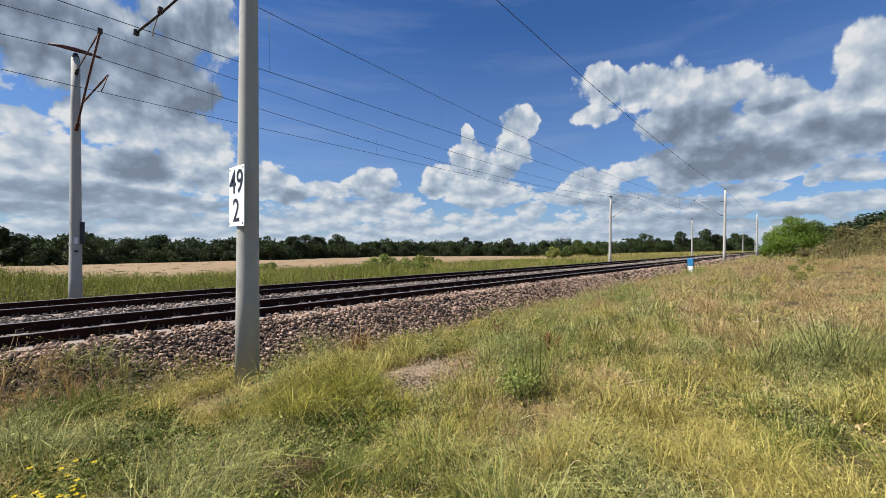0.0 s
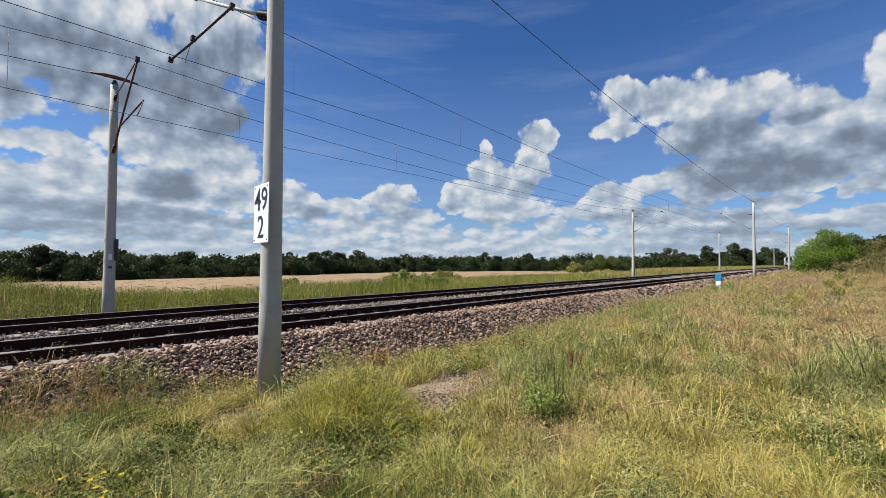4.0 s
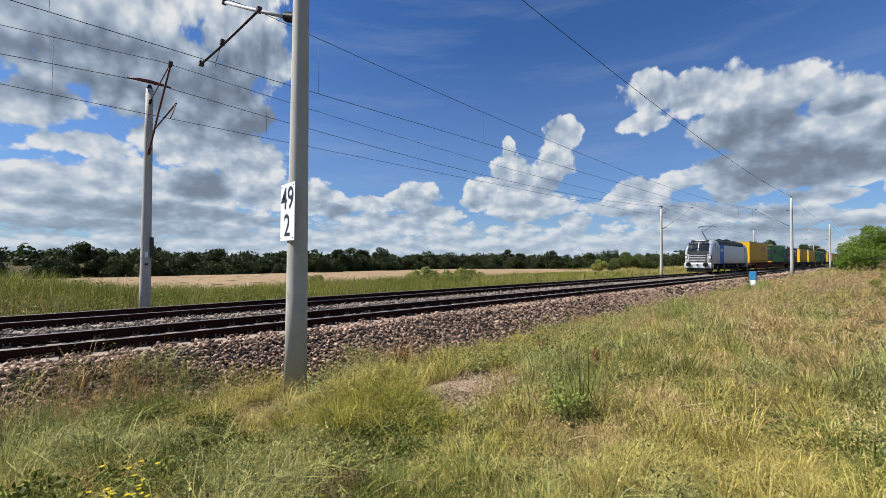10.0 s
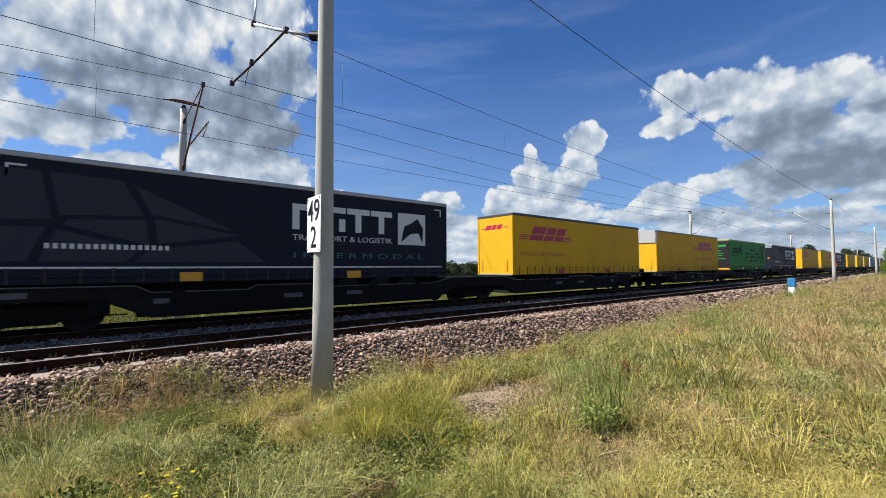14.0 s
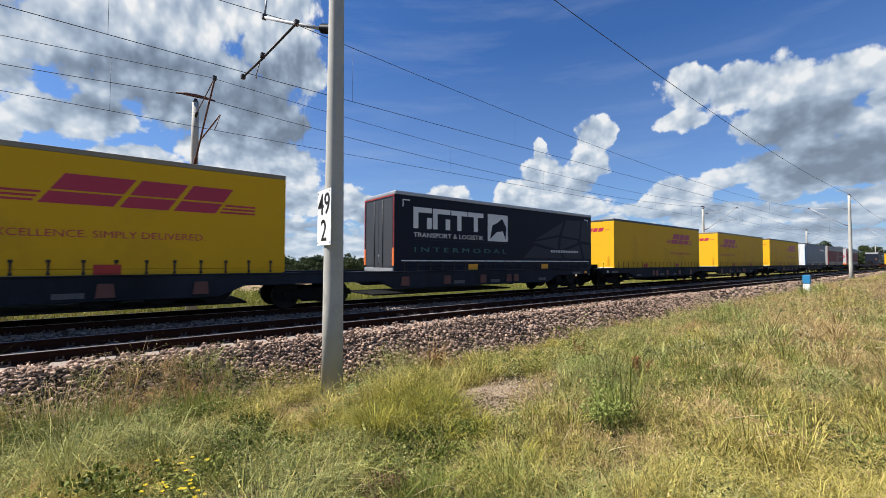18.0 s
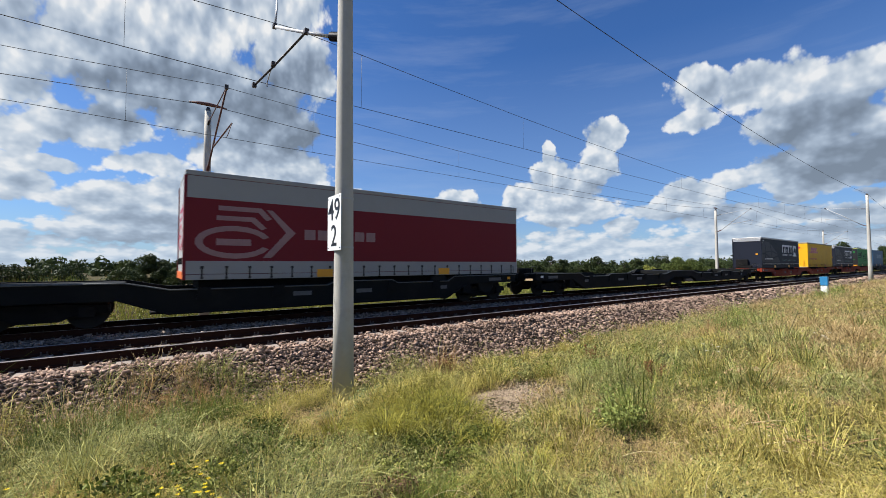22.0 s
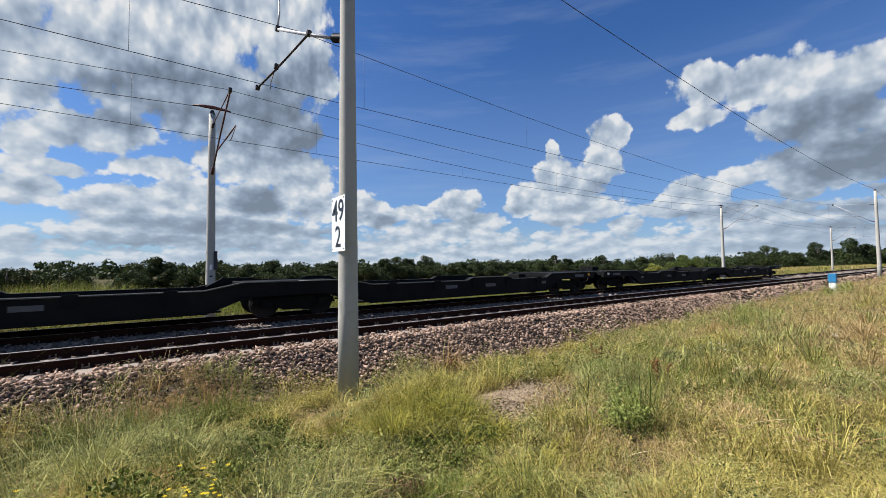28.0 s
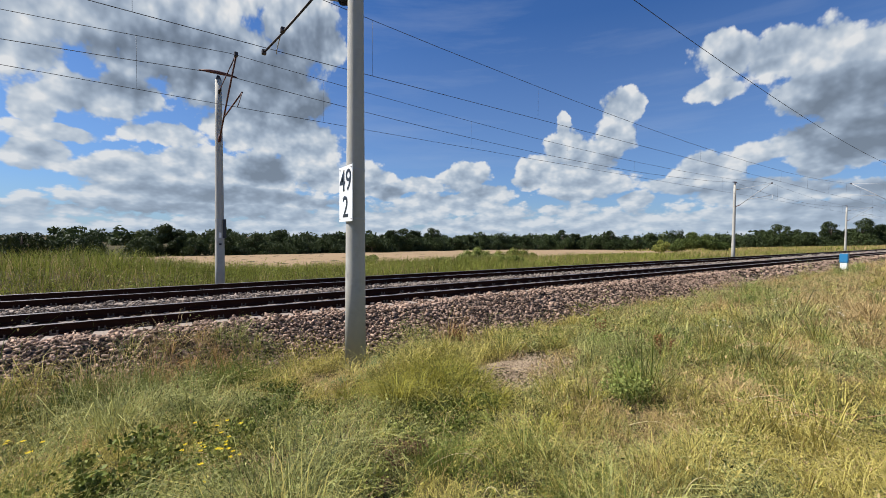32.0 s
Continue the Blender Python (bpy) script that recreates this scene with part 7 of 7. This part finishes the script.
def wagon(paint, label, L=33.72, loaded=True, blue=False):
    """A double pocket wagon of two platforms on three bogies; origin at its front end."""
    w = thing("pocket_wagon", pose(0, 0, 0), label, "freight wagon", "wagons")
    half = L / 2
    low, top = beam_outline(L, blue)
    for k in range(2):
        pts = low + top[::-1]
        pts = [(L - x, z) for x, z in pts][::-1] if k else pts
        for s in (-1, 1):
            y = s * 1.32
            part("side_beam", prismed(pts, y - 0.09, y + 0.09), paint, w)
            # rolled edges along the top and the foot of the beam
            edge = [(L - x if k else x, y - 0.115 if s < 0 else y + 0.115, z - 0.02) for x, z in top]
            part("top_flange", tubed(edge, 0.022, 6), M_WEDGE if paint is M_WDARK else paint, w)
            foot = [(L - x if k else x, y - 0.1 if s < 0 else y + 0.1, z + 0.03) for x, z in low[1:5]]
            part("foot_flange", tubed(foot, 0.03, 6), paint, w)

        def X(x):
            return L - x if k else x

        def span(x0, x1):
            return sorted((X(x0), X(x1)))

        part("end_platform", boxed(*span(0.55, 4.1), -1.225, 1.225, 0.94, 1.17, bevel=0.02), paint, w)
        part("middle_platform", boxed(*span(half - 1.6, half - 0.02), -1.225, 1.225, 0.94, 1.17, bevel=0.02), paint, w)
        part("pocket_floor", boxed(*span(7.2 if blue else 4.3, half - 2.2), -1.225, 1.225, 0.31, 0.37), M_CHASSIS, w)
        # lugs, plates and fittings along the beam
        lm = mesh_of("lug", prismed([(-0.2, 0.66), (0.2, 0.66), (0.16, 1.02), (-0.16, 1.02)], -1.46, -1.412), paint if not blue else M_RUSTST)
        for x in (7.0, 7.5, 9.2, 11.3, 13.4) if blue else (5.2, 7.25, 9.3, 11.35, 13.4):
            part("lug", lm, None, w, at=pose(X(x), 0, 0))
        pm = mesh_of("lettering_plate", boxed(-0.3, 0.3, -1.418, -1.411, 0.66, 0.80), M_PLATE)
        for x in (4.95, 8.4, 10.6):
            part("lettering_plate", pm, None, w, at=pose(X(x), 0, 0))
        part("sign_plate", boxed(*span(1.5, 2.25), -1.418, -1.411, 0.92, 1.06), M_PLATE, w)
        part("marking_plate", boxed(*span(0.9, 1.1), -1.42, -1.411, 0.96, 1.08), M_AMBER if k else M_LOGO_W, w)
        part("brake_box", boxed(*span(3.3, 3.75), -1.40, -1.05, 0.42, 0.82, bevel=0.03), M_CHASSIS, w)
        part("brake_rod", tubed([(X(2.6), -1.2, 0.5), (X(3.2), -1.36, 0.44), (X(4.1), -1.36, 0.42)], 0.02, 6), M_CHASSIS, w)
        part("shunter_grip", tubed([(X(0.62), -1.36, 1.18), (X(0.62), -1.36, 1.55), (X(0.62), -1.05, 1.55), (X(0.62), -1.05, 1.18)], 0.015, 6), M_WEDGE, w)
        if not loaded:
            part("trailer_guide", prismed([(X(x), z) for x, z in ((half - 2.4, 1.0), (half - 1.9, 1.28), (half - 1.0, 1.28), (half - 0.7, 1.19))], 1.0, 1.2), paint, w)
            part("kingpin_stand", boxed(*span(5.0, 5.5), -0.4, 0.4, 0.37, 1.14, bevel=0.04), M_CHASSIS, w)
    wm, fm = BOG
    for x in (2.3, half, L - 2.3):
        bogie(w, x, wm, fm)
    hitch = boxed(0.9, 1.5, -0.45, 0.45, 1.2, 1.45, bevel=0.04)
    part("kingpin_stand", hitch, M_CHASSIS, w)
    for s in (-0.875, 0.875):
        for x0, d in ((0.55, -1), (L - 0.55, 1)):
            part("buffer", tubed([(x0, s, 1.03), (x0 + d * 0.42, s, 1.03), (x0 + d * 0.44, s, 1.03), (x0 + d * 0.5, s, 1.03)], [0.09, 0.09, 0.24, 0.24], 14), M_CHASSIS, w)
    bm = tubed([(0.5, -0.45, 0.95), (0.25, -0.5, 0.62), (-0.1, -0.45, 0.55), (-0.3, -0.4, 0.7)], 0.035, 7)
    part("brake_hose", bm, M_TYRE, w)
    return w


def build_loco():
    """An electric freight locomotive 19 m long; origin at its front buffers, running along +x."""
    L = 18.98
    o = thing("electric_locomotive", pose(0, 0, 0), "silver-white electric locomotive with a blue side panel and raised pantograph", "locomotive")
    a = 0.35
    # level: height, set-back of the nose, half width
    levels = [(1.14, 0.06, 1.44), (1.22, 0.0, 1.49), (1.75, 0.0, 1.49), (2.2, 0.03, 1.49), (2.55, 0.09, 1.49), (2.95, 0.24, 1.49), (3.35, 0.47, 1.47), (3.65, 0.70, 1.38), (3.88, 0.98, 1.20), (4.0, 1.40, 0.85)]
    outline = [(0.0, 0.0), (0.0, 0.45), (0.03, 0.75), (0.14, 0.90), (0.40, 0.97), (0.9, 1.0)]

    def ring(z, back, w, grow=0.0):
        """One level of the body, seen from above, as points round it."""
        front = [(a + back + dx - grow, w * f) for dx, f in outline]
        near = [(x, -y - grow) for x, y in front] + [(L - x, -y - grow) for x, y in front[::-1]]
        return [(x, y, z) for x, y in near] + [(x, -y, z) for x, y in near[::-1]]

    bm = bmesh.new()
    rows = [[bm.verts.new(p) for p in ring(*lv)] for lv in levels]
    m = len(rows[0])
    for A, B in zip(rows, rows[1:]):
        for k in range(m):
            q = [A[k], A[(k + 1) % m], B[(k + 1) % m], B[k]]
            if len({tuple(round(c, 4) for c in v.co) for v in q}) == 4:
                f = bm.faces.new(q)
                f.smooth = True
    bmesh.ops.remove_doubles(bm, verts=bm.verts, dist=0.001)
    bm.faces.new(sorted([v for v in bm.verts if abs(v.co.z - 4.0) < 1e-4], key=lambda v: math.atan2(v.co.y, v.co.x - L / 2)))
    bm.faces.new(sorted([v for v in bm.verts if abs(v.co.z - 1.14) < 1e-4], key=lambda v: math.atan2(v.co.y, v.co.x - L / 2)))
    bmesh.ops.recalc_face_normals(bm, faces=bm.faces)
    part("body", bm, M_LOCO, o)
    ys = -1.49
    part("blue_panel", boxed(a + 3.22, a + 4.94, ys - 0.006, ys + 0.004, 1.20, 3.40), M_LOCOB, o, "bright blue side panel")
    bm = bmesh.new()
    for k in range(8):
        box(bm, a + 3.5 + k * 0.165, a + 3.63 + k * 0.165, ys - 0.009, ys - 0.006, 2.72, 2.90)
        box(bm, a + 3.5 + k * 0.165, a + 3.61 + k * 0.165, ys - 0.009, ys - 0.006, 2.56, 2.63)
    part("print", bm, M_LOGO_W, o)
    # roof edge and gear
    part("roof_skirt", prismed([(-1.50, 3.40), (1.50, 3.40), (1.44, 3.82), (1.20, 4.02), (-1.20, 4.02), (-1.44, 3.82)], a + 3.08, L - a - 3.08, axis="x"), M_BROW, o, "black roof edge")
    for k in range(9):
        part("roof_joint", boxed(a + 3.6 + 1.35 * k, a + 3.63 + 1.35 * k, -1.507, -1.46, 3.42, 3.7), M_LOCOD, o)
    for k, (x0, w, h) in enumerate(((5.6, 0.35, 0.22), (7.9, 0.18, 0.2), (8.6, 0.18, 0.2), (9.2, 0.5, 0.3), (10.4, 0.2, 0.24), (12.6, 0.5, 0.16))):
        part("pipe_fitting", boxed(x0 + a, x0 + a + w, -0.95, -0.6, 4.02, 4.02 + h, bevel=0.02), M_BROW, o)
    part("side_skirt", boxed(a + 6.9, L - a - 6.9, -1.32, -1.0, 0.42, 1.138, bevel=0.03), M_CHASSIS, o)
    for x0, x1 in ((a + 2.0, a + 6.4), (L - a - 6.4, L - a - 2.0)):
        c = (x0 + x1) / 2
        part("bogie_cover", prismed([(c + u, z) for u, z in ((-2.3, 1.136), (-2.3, 0.8), (-2.05, 0.46), (-1.0, 0.46), (-0.75, 0.66), (0.75, 0.66), (1.0, 0.46), (2.05, 0.46), (2.3, 0.8), (2.3, 1.136))], -1.26, -1.17), M_CHASSIS, o)
        for u in (-1.5, 1.5):
            part("axle_box", boxed(c + u - 0.2, c + u + 0.2, -1.36, -1.262, 0.46, 0.82, bevel=0.05), M_LOCOD, o)
            part("damper", tubed([(c + u + 0.42, -1.31, 0.5), (c + u + 0.42, -1.31, 1.05)], 0.055, 10), M_LOCOD, o)
        part("sand_pipe", tubed([(c - 2.35, -1.2, 1.1), (c - 2.45, -1.15, 0.5), (c - 2.3, -0.95, 0.16)], 0.03, 6), M_STEEL, o)
    for x0 in (a + 5.5, a + 7.6, a + 12.0):
        part("data_plate", boxed(x0, x0 + 0.3, -1.335, -1.321, 0.82, 1.02), M_LOCO, o)
    bm = bmesh.new()
    g = np.random.default_rng(3)
    for k in range(16):
        x = a + 5.5 + k * 0.62
        box(bm, x, x + g.uniform(0.2, 0.55), -0.7 + g.uniform(-0.2, 0.2), 0.5, 3.78, 3.95 + g.uniform(0, 0.25), bevel=0.02)
    part("roof_gear", bm, M_LOCOD, o)
    bm = bmesh.new()
    for k in range(6):
        x = a + 6 + k * 1.6
        insulator(bm, (x, -0.75, 3.8), (x, -0.75, 4.18), 0.06, 5)
    part("insulator", bm, M_RUSTST, o)
    part("bus_bar", tubed([(a + 3.2, -0.75, 4.16), (a + 9, -0.75, 4.2), (L - a - 3.5, -0.75, 4.2)], 0.02, 6), M_RUSTST, o)
    # raised pantograph
    px = a + 3.3
    bm = bmesh.new()
    for s in (-0.5, 0.5):
        tube(bm, [(px - 0.75, s, 4.02), (px + 0.75, s, 4.02)], 0.03, 6)
        insulator(bm, (px - 0.6, s, 3.8), (px - 0.6, s, 4.02), 0.07, 3)
        insulator(bm, (px + 0.6, s, 3.8), (px + 0.6, s, 4.02), 0.07, 3)
    part("pantograph_base", bm, M_REDTAG, o)
    part("pantograph_arm", tubed([(px + 0.5, 0, 4.06), (px - 1.45, 0, 4.98)], [0.05, 0.035], 8), M_DARKST, o)
    bm = bmesh.new()
    for s in (-0.35, 0.35):
        tube(bm, [(px - 1.45, s * 0.3, 4.98), (px + 0.55, s, 5.72)], 0.022, 6)
    tube(bm, [(px - 1.5, 0, 4.98), (px - 0.4, 0.0, 4.1)], 0.014, 6)
    part("pantograph_fork", bm, M_DARKST, o)
    bm = bmesh.new()
    for dx in (0.35, 0.75):
        tube(bm, [(px + dx, -0.95, 5.62), (px + dx, -0.7, 5.80), (px + dx, 0.7, 5.80), (px + dx, 0.95, 5.62)], 0.022, 6)
    for s in (-0.5, 0.5):
        tube(bm, [(px + 0.3, s, 5.74), (px + 0.8, s, 5.74)], 0.02, 6)
    part("contact_shoe", bm, M_DARKST, o)
    bm = bmesh.new()
    qx = L - a - 3.3
    for s in (-0.5, 0.5):
        tube(bm, [(qx - 0.9, s, 4.02), (qx + 0.9, s, 4.02)], 0.03, 6)
        tube(bm, [(qx - 1.1, s * 0.6, 4.14), (qx + 1.0, s * 0.6, 4.12)], 0.025, 6)
    part("pantograph_base", bm, M_REDTAG, o, "folded second pantograph")
    # cabs
    for end in (0, 1):
        def X(x):
            return L - x if end else x

        def quad(pts, material, name, label="", y=None):
            bm = bmesh.new()
            prism(bm, [(X(p[0]), p[1]) for p in pts], *(y or (-1.2, 1.2)))
            part(name, bm, material, o, label)
        # windscreen follows the sloping nose, in two panes
        for s in (-1, 1):
            bm = bmesh.new()
            V = []
            for z, back, w in ((2.62, 0.115, 1.49), (2.95, 0.24, 1.49), (3.35, 0.47, 1.47), (3.58, 0.645, 1.40)):
                V.append([bm.verts.new((X(a + back + dx - 0.012), s * max(0.03, w * f), z + 0.006)) for dx, f in outline[:3]])
            fs = []
            for A, B in zip(V, V[1:]):
                for k in range(2):
                    fs.append(bm.faces.new((A[k], A[k + 1], B[k + 1], B[k])))
            part("windscreen", bm, M_GLASS, o, "dark sloping windscreen pane")
        quad([(a + 0.01, 2.28), (a + 0.09, 2.61), (a + 0.5, 2.61), (a + 0.5, 2.28)], M_BROW, "brow_panel", "black band under the windscreen", (-1.1, 1.1))
        for s in (-1, 1):
            bm = boxed(X(a + 0.0) if not end else X(a + 0.38), X(a + 0.38) if not end else X(a + 0.0), s * 1.2 - 0.2, s * 1.2 + 0.19, 1.66, 2.14, bevel=0.05)
            hl = part("headlight", bm, M_BLACK, o)
            xx = X(a - 0.0)
            part("lamp_lens", boxed(xx - 0.015, xx + 0.015, s * 1.2 - 0.13, s * 1.2 + 0.1, 1.74, 2.04, bevel=0.012), M_LAMP, hl)
        bm = bmesh.new()
        for k in range(4):
            x0, x1 = sorted((X(a - 0.05), X(a + 0.1)))
            box(bm, x0, x1, -0.85, 0.85, 1.44 + 0.2 * k, 1.52 + 0.2 * k, bevel=0.015)
        part("grille_back", boxed(*sorted((X(a - 0.02), X(a + 0.1))), -0.92, 0.92, 1.36, 2.26), M_BLACK, o)
        part("grille_slat", bm, M_STEEL, o, "silver grille slats")
        x0, x1 = sorted((X(a - 0.08), X(a + 0.9)))
        part("bumper_beam", boxed(x0, x1, -1.40, 1.40, 0.62, 1.20, bevel=0.05), M_LOCO, o)
        for zz in (0.70, 0.95):
            part("step_recess", boxed(min(X(a + 0.12), X(a + 0.5)), max(X(a + 0.12), X(a + 0.5)), -1.412, -1.39, zz, zz + 0.15), M_BLACK, o)
        x0, x1 = sorted((X(a - 0.02), X(a + 0.35)))
        part("snow_plough", boxed(x0, x1, -1.15, 1.15, 0.18, 0.615, bevel=0.04), M_CHASSIS, o)
        for s in (-0.875, 0.875):
            part("buffer", tubed([(X(a - 0.05), s, 1.04), (X(0.12), s, 1.04), (X(0.10), s, 1.04), (X(0.0), s, 1.04)], [0.14, 0.14, 0.27, 0.26], 16), M_CHASSIS, o)
        part("coupling_hook", boxed(*sorted((X(0.1), X(a))), -0.08, 0.08, 0.95, 1.1), M_DARKST, o)
        quad([(a + 0.66, 3.62), (a + 0.95, 3.87), (a + 1.37, 3.99), (a + 2.1, 4.0), (a + 2.1, 3.62)], M_BROW, "cab_roof", "dark cab roof panel", (-0.95, 0.95))
        part("top_light", boxed(*sorted((X(a + 0.62), X(a + 0.72))), -0.18, 0.18, 3.60, 3.68, bevel=0.01), M_LAMP, o)
        # near-side cab door, window, rails and step
        dx0, dx1 = sorted((X(a + 2.12), X(a + 2.78)))
        door = part("cab_door", boxed(dx0, dx1, -1.498, -1.47, 1.62, 3.34, bevel=0.003), M_LOCO, o)
        part("door_seal", boxed(dx0 - 0.014, dx1 + 0.014, -1.4945, -1.48, 1.606, 3.354), M_LOCOD, o)
        part("door_window", boxed(dx0 + 0.16, dx1 - 0.14, -1.503, -1.497, 2.58, 3.24, bevel=0.002), M_GLASS, door, "dark cab side window")
        for xr in (dx0 - 0.1, dx1 + 0.1):
            part("handrail", tubed([(xr, -1.54, 1.35), (xr, -1.56, 1.4), (xr, -1.56, 2.95), (xr, -1.54, 3.0)], 0.016, 6), M_STEEL, o)
        sx = X(a + 2.45)
        part("cab_step", boxed(sx - 0.22, sx + 0.22, -1.51, -1.40, 1.30, 1.42), M_BLACK, o)
        bm = bmesh.new()
        mx = X(a + 0.45)
        tube(bm, [(mx, -1.40, 2.2), (mx, -1.40, 2.21)], 0.09, 12)
        part("vent_cap", boxed(mx - 0.02, mx + 0.12, -1.455, -1.36, 2.0, 2.1, bevel=0.02), M_BLACK, o)
        bm.free()
        sxx = X(a + 1.36)
        part("cab_seam", boxed(sxx - 0.012, sxx + 0.012, -1.494, -1.40, 1.32, 3.42), M_BLACK, o)
    # running gear
    part("underframe", boxed(a + 0.95, L - a - 0.95, -1.0, 1.0, 0.62, 1.137, bevel=0.03), M_CHASSIS, o)
    bm = bmesh.new()
    for x0, w in ((6.3, 0.5), (7.2, 0.9), (8.4, 0.6), (9.4, 1.2), (10.9, 0.5)):
        part("underfloor_box", boxed(x0, x0 + w, -1.36, -1.002, 0.5, 1.135, bevel=0.03), M_CHASSIS, o)
    bm.free()
    bm = tubed([(0, -0.07, 0.6), (0, -0.03, 0.62), (0, 0.05, 0.62), (0, 0.07, 0.62)], [0.56, 0.62, 0.62, 0.62], 28)
    tube(bm, [(0, 0.0, 0.62), (0, -0.16, 0.62)], 0.22, 16)
    wm = mesh_of("wheel", bm, M_WHEEL)
    rim = bmesh.new()
    n = 32
    A = [[rim.verts.new((r * math.cos(2 * math.pi * k / n), y, 0.62 + r * math.sin(2 * math.pi * k / n))) for k in range(n)] for r, y in ((0.50, -0.085), (0.515, -0.09), (0.60, -0.09), (0.622, -0.06))]
    for P, Q in zip(A, A[1:]):
        for k in range(n):
            rim.faces.new((P[k], P[(k + 1) % n], Q[(k + 1) % n], Q[k]))
    rim = mesh_of("tread", rim, M_RIM)
    for c in (4.74, L - 4.74):
        bm = bmesh.new()
        for s in (-1, 1):
            prism(bm, [(-2.2, 0.80), (-2.1, 0.98), (-0.8, 1.05), (0.8, 1.05), (2.1, 0.98), (2.2, 0.80), (1.0, 0.72), (0.6, 0.5), (-0.6, 0.5), (-1.0, 0.72)], s * 1.02 - 0.06, s * 1.02 + 0.06)
            for dx in (-1.5, 1.5):
                box(bm, dx - 0.2, dx + 0.2, s * 1.1 - 0.1, s * 1.1 + 0.1, 0.48, 0.8, bevel=0.03)
                tube(bm, [(dx - 0.5, s * 1.1, 0.55), (dx - 0.5, s * 1.1, 0.98)], 0.1, 10)
        b = part("bogie", bm, M_CHASSIS, o, at=pose(c, 0, 0))
        for dx in (-1.5, 1.5):
            for s in (-1, 1):
                wh = part("wheel", wm, None, b, at=pose(dx, s * 0.75, 0))
                if s < 0:
                    part("tread", rim, None, wh)
    bm = bmesh.new()
    for x0, w in ((6.0, 0.5), (8.2, 1.6), (13.0, 0.8)):
        n = int(w / 0.12)
        for k in range(n):
            box(bm, x0 + k * 0.12, x0 + k * 0.12 + 0.07, ys - 0.004, ys + 0.002, 1.42, 1.5)
    part("print", bm, M_LOCOD, o)
    return o


def white_top(t):
    part("upper_board", boxed(-0.06, -0.001, -1.22, 1.22, 3.45, ZT + 0.02, bevel=0.01), M_PALE, t, "white upper front board")
    part("corner_post", boxed(-0.06, 0.3, -W2 - 0.016, -W2 - 0.013, 3.45, ZT), M_PALE, t)
    return t


def build_train():
    loco = build_loco()
    MOVING.append((loco, -20.5))
    Y = ("yellow", "yellow curtain-sided trailer with a red slanted emblem", M_YEL, M_YEL)
    kinds = {
        "yr": lambda: make_trailer(*Y, M_ROOFY, deco_courier_right),
        "yrd": lambda: make_trailer(*Y, M_ROOFD, deco_courier_right),
        "yrl": lambda: make_trailer(*Y, M_ROOFY, deco_courier_wide),
        "yl": lambda: make_trailer(*Y, M_ROOFY, deco_courier_left),
        "yld": lambda: make_trailer(*Y, M_ROOFD, deco_courier_left),
        "yrw": lambda: white_top(make_trailer(Y[0], "yellow curtain-sided trailer with a white upper front board", *Y[2:], M_ROOFY, deco_courier_right)),
        "g": lambda: make_trailer("green", "green curtain-sided trailer with dark green print and black rear doors", M_GREEN, M_BLACK, mat("green_roof", (0.30, 0.33, 0.08), 0.5, vary=0.1, bump=0.05), deco_green),
        "n": lambda: make_trailer("navy", "anthracite curtain-sided trailer with white block emblem", M_NAVY, M_NAVY, M_ALU, deco_navy(False)),
        "nr": lambda: make_trailer("navy", "anthracite curtain-sided trailer with white block emblem near its front", M_NAVY, M_DOOR, M_ALU, deco_navy(True)),
        "b": lambda: make_trailer("blue", "dark blue curtain-sided trailer with a white rear end", M_BLUE, M_LOGO_W, M_ROOFD, deco_blue),
        "lb": lambda: make_trailer("blue", "light blue curtain-sided trailer with faded lettering", M_LBLUE, M_LBLUE, M_LBLUE, deco_lblue),
        "r1": lambda: make_trailer("red", "crimson and grey curtain-sided trailer with a white ring and arrow emblem", M_RED, M_GREYC, M_GREYC, deco_red(6.9)),
        "r2": lambda: make_trailer("red", "crimson and grey curtain-sided trailer, white ring emblem near its front", M_RED, M_PALE, M_GREYC, DECO_R2),
    }
    order = "yr g n yld yrw g n yl yrl nr yrd yl yrd b r1 r2 - - n yl n g lb -".split()
    made = {}
    for i, k in enumerate(order):
        if k == "-":
            continue
        s = STARTS[i]
        ob = copy_thing(made[k], pose(0, 0, 0)) if k in made else kinds[k]()
        made.setdefault(k, ob)
        MOVING.append((ob, s))
    paints = [(M_WRED, "red-brown double pocket wagon loaded with trailers"), (M_WDARK, "black double pocket wagon loaded with trailers"), (M_WDARK, ""), (M_WDARK, ""),
              (M_WBLUE, "grey-blue double pocket wagon loaded with trailers"), (M_WBLUE, ""), (M_WBLUE, ""), (M_WDARK, ""), (None, "empty dark double pocket wagon"), (M_WORANGE, "orange-red double pocket wagon loaded with trailers"), (M_WORANGE, ""), (None, ""), (None, ""), (None, "")]
    wm = {}
    for j, (p, label) in enumerate(paints):
        key = p.name if p else "empty"
        if j == len(paints) - 1:
            ob = wagon(M_WDARK, "empty dark pocket wagon at the end of the train", L=33.4, loaded=False)
        elif key not in wm:
            wm[key] = wagon(p or M_WDARK, label, loaded=p is not None, blue=p is M_WBLUE)
            ob = wm[key]
        else:
            ob = copy_thing(wm[key], pose(0, 0, 0))
        MOVING.append((ob, {11: 373.6, 12: 406.3, 13: 439.95}.get(j, -1.05 + PAIR * j)))


build_train()


def motions():
    times = (0, 6, 12, 18, 24, 32)
    for ob, s in MOVING:
        walk(ob, [(t, pose(lead(t) + s, TRAIN_Y, 0)) for t in times])


motions()
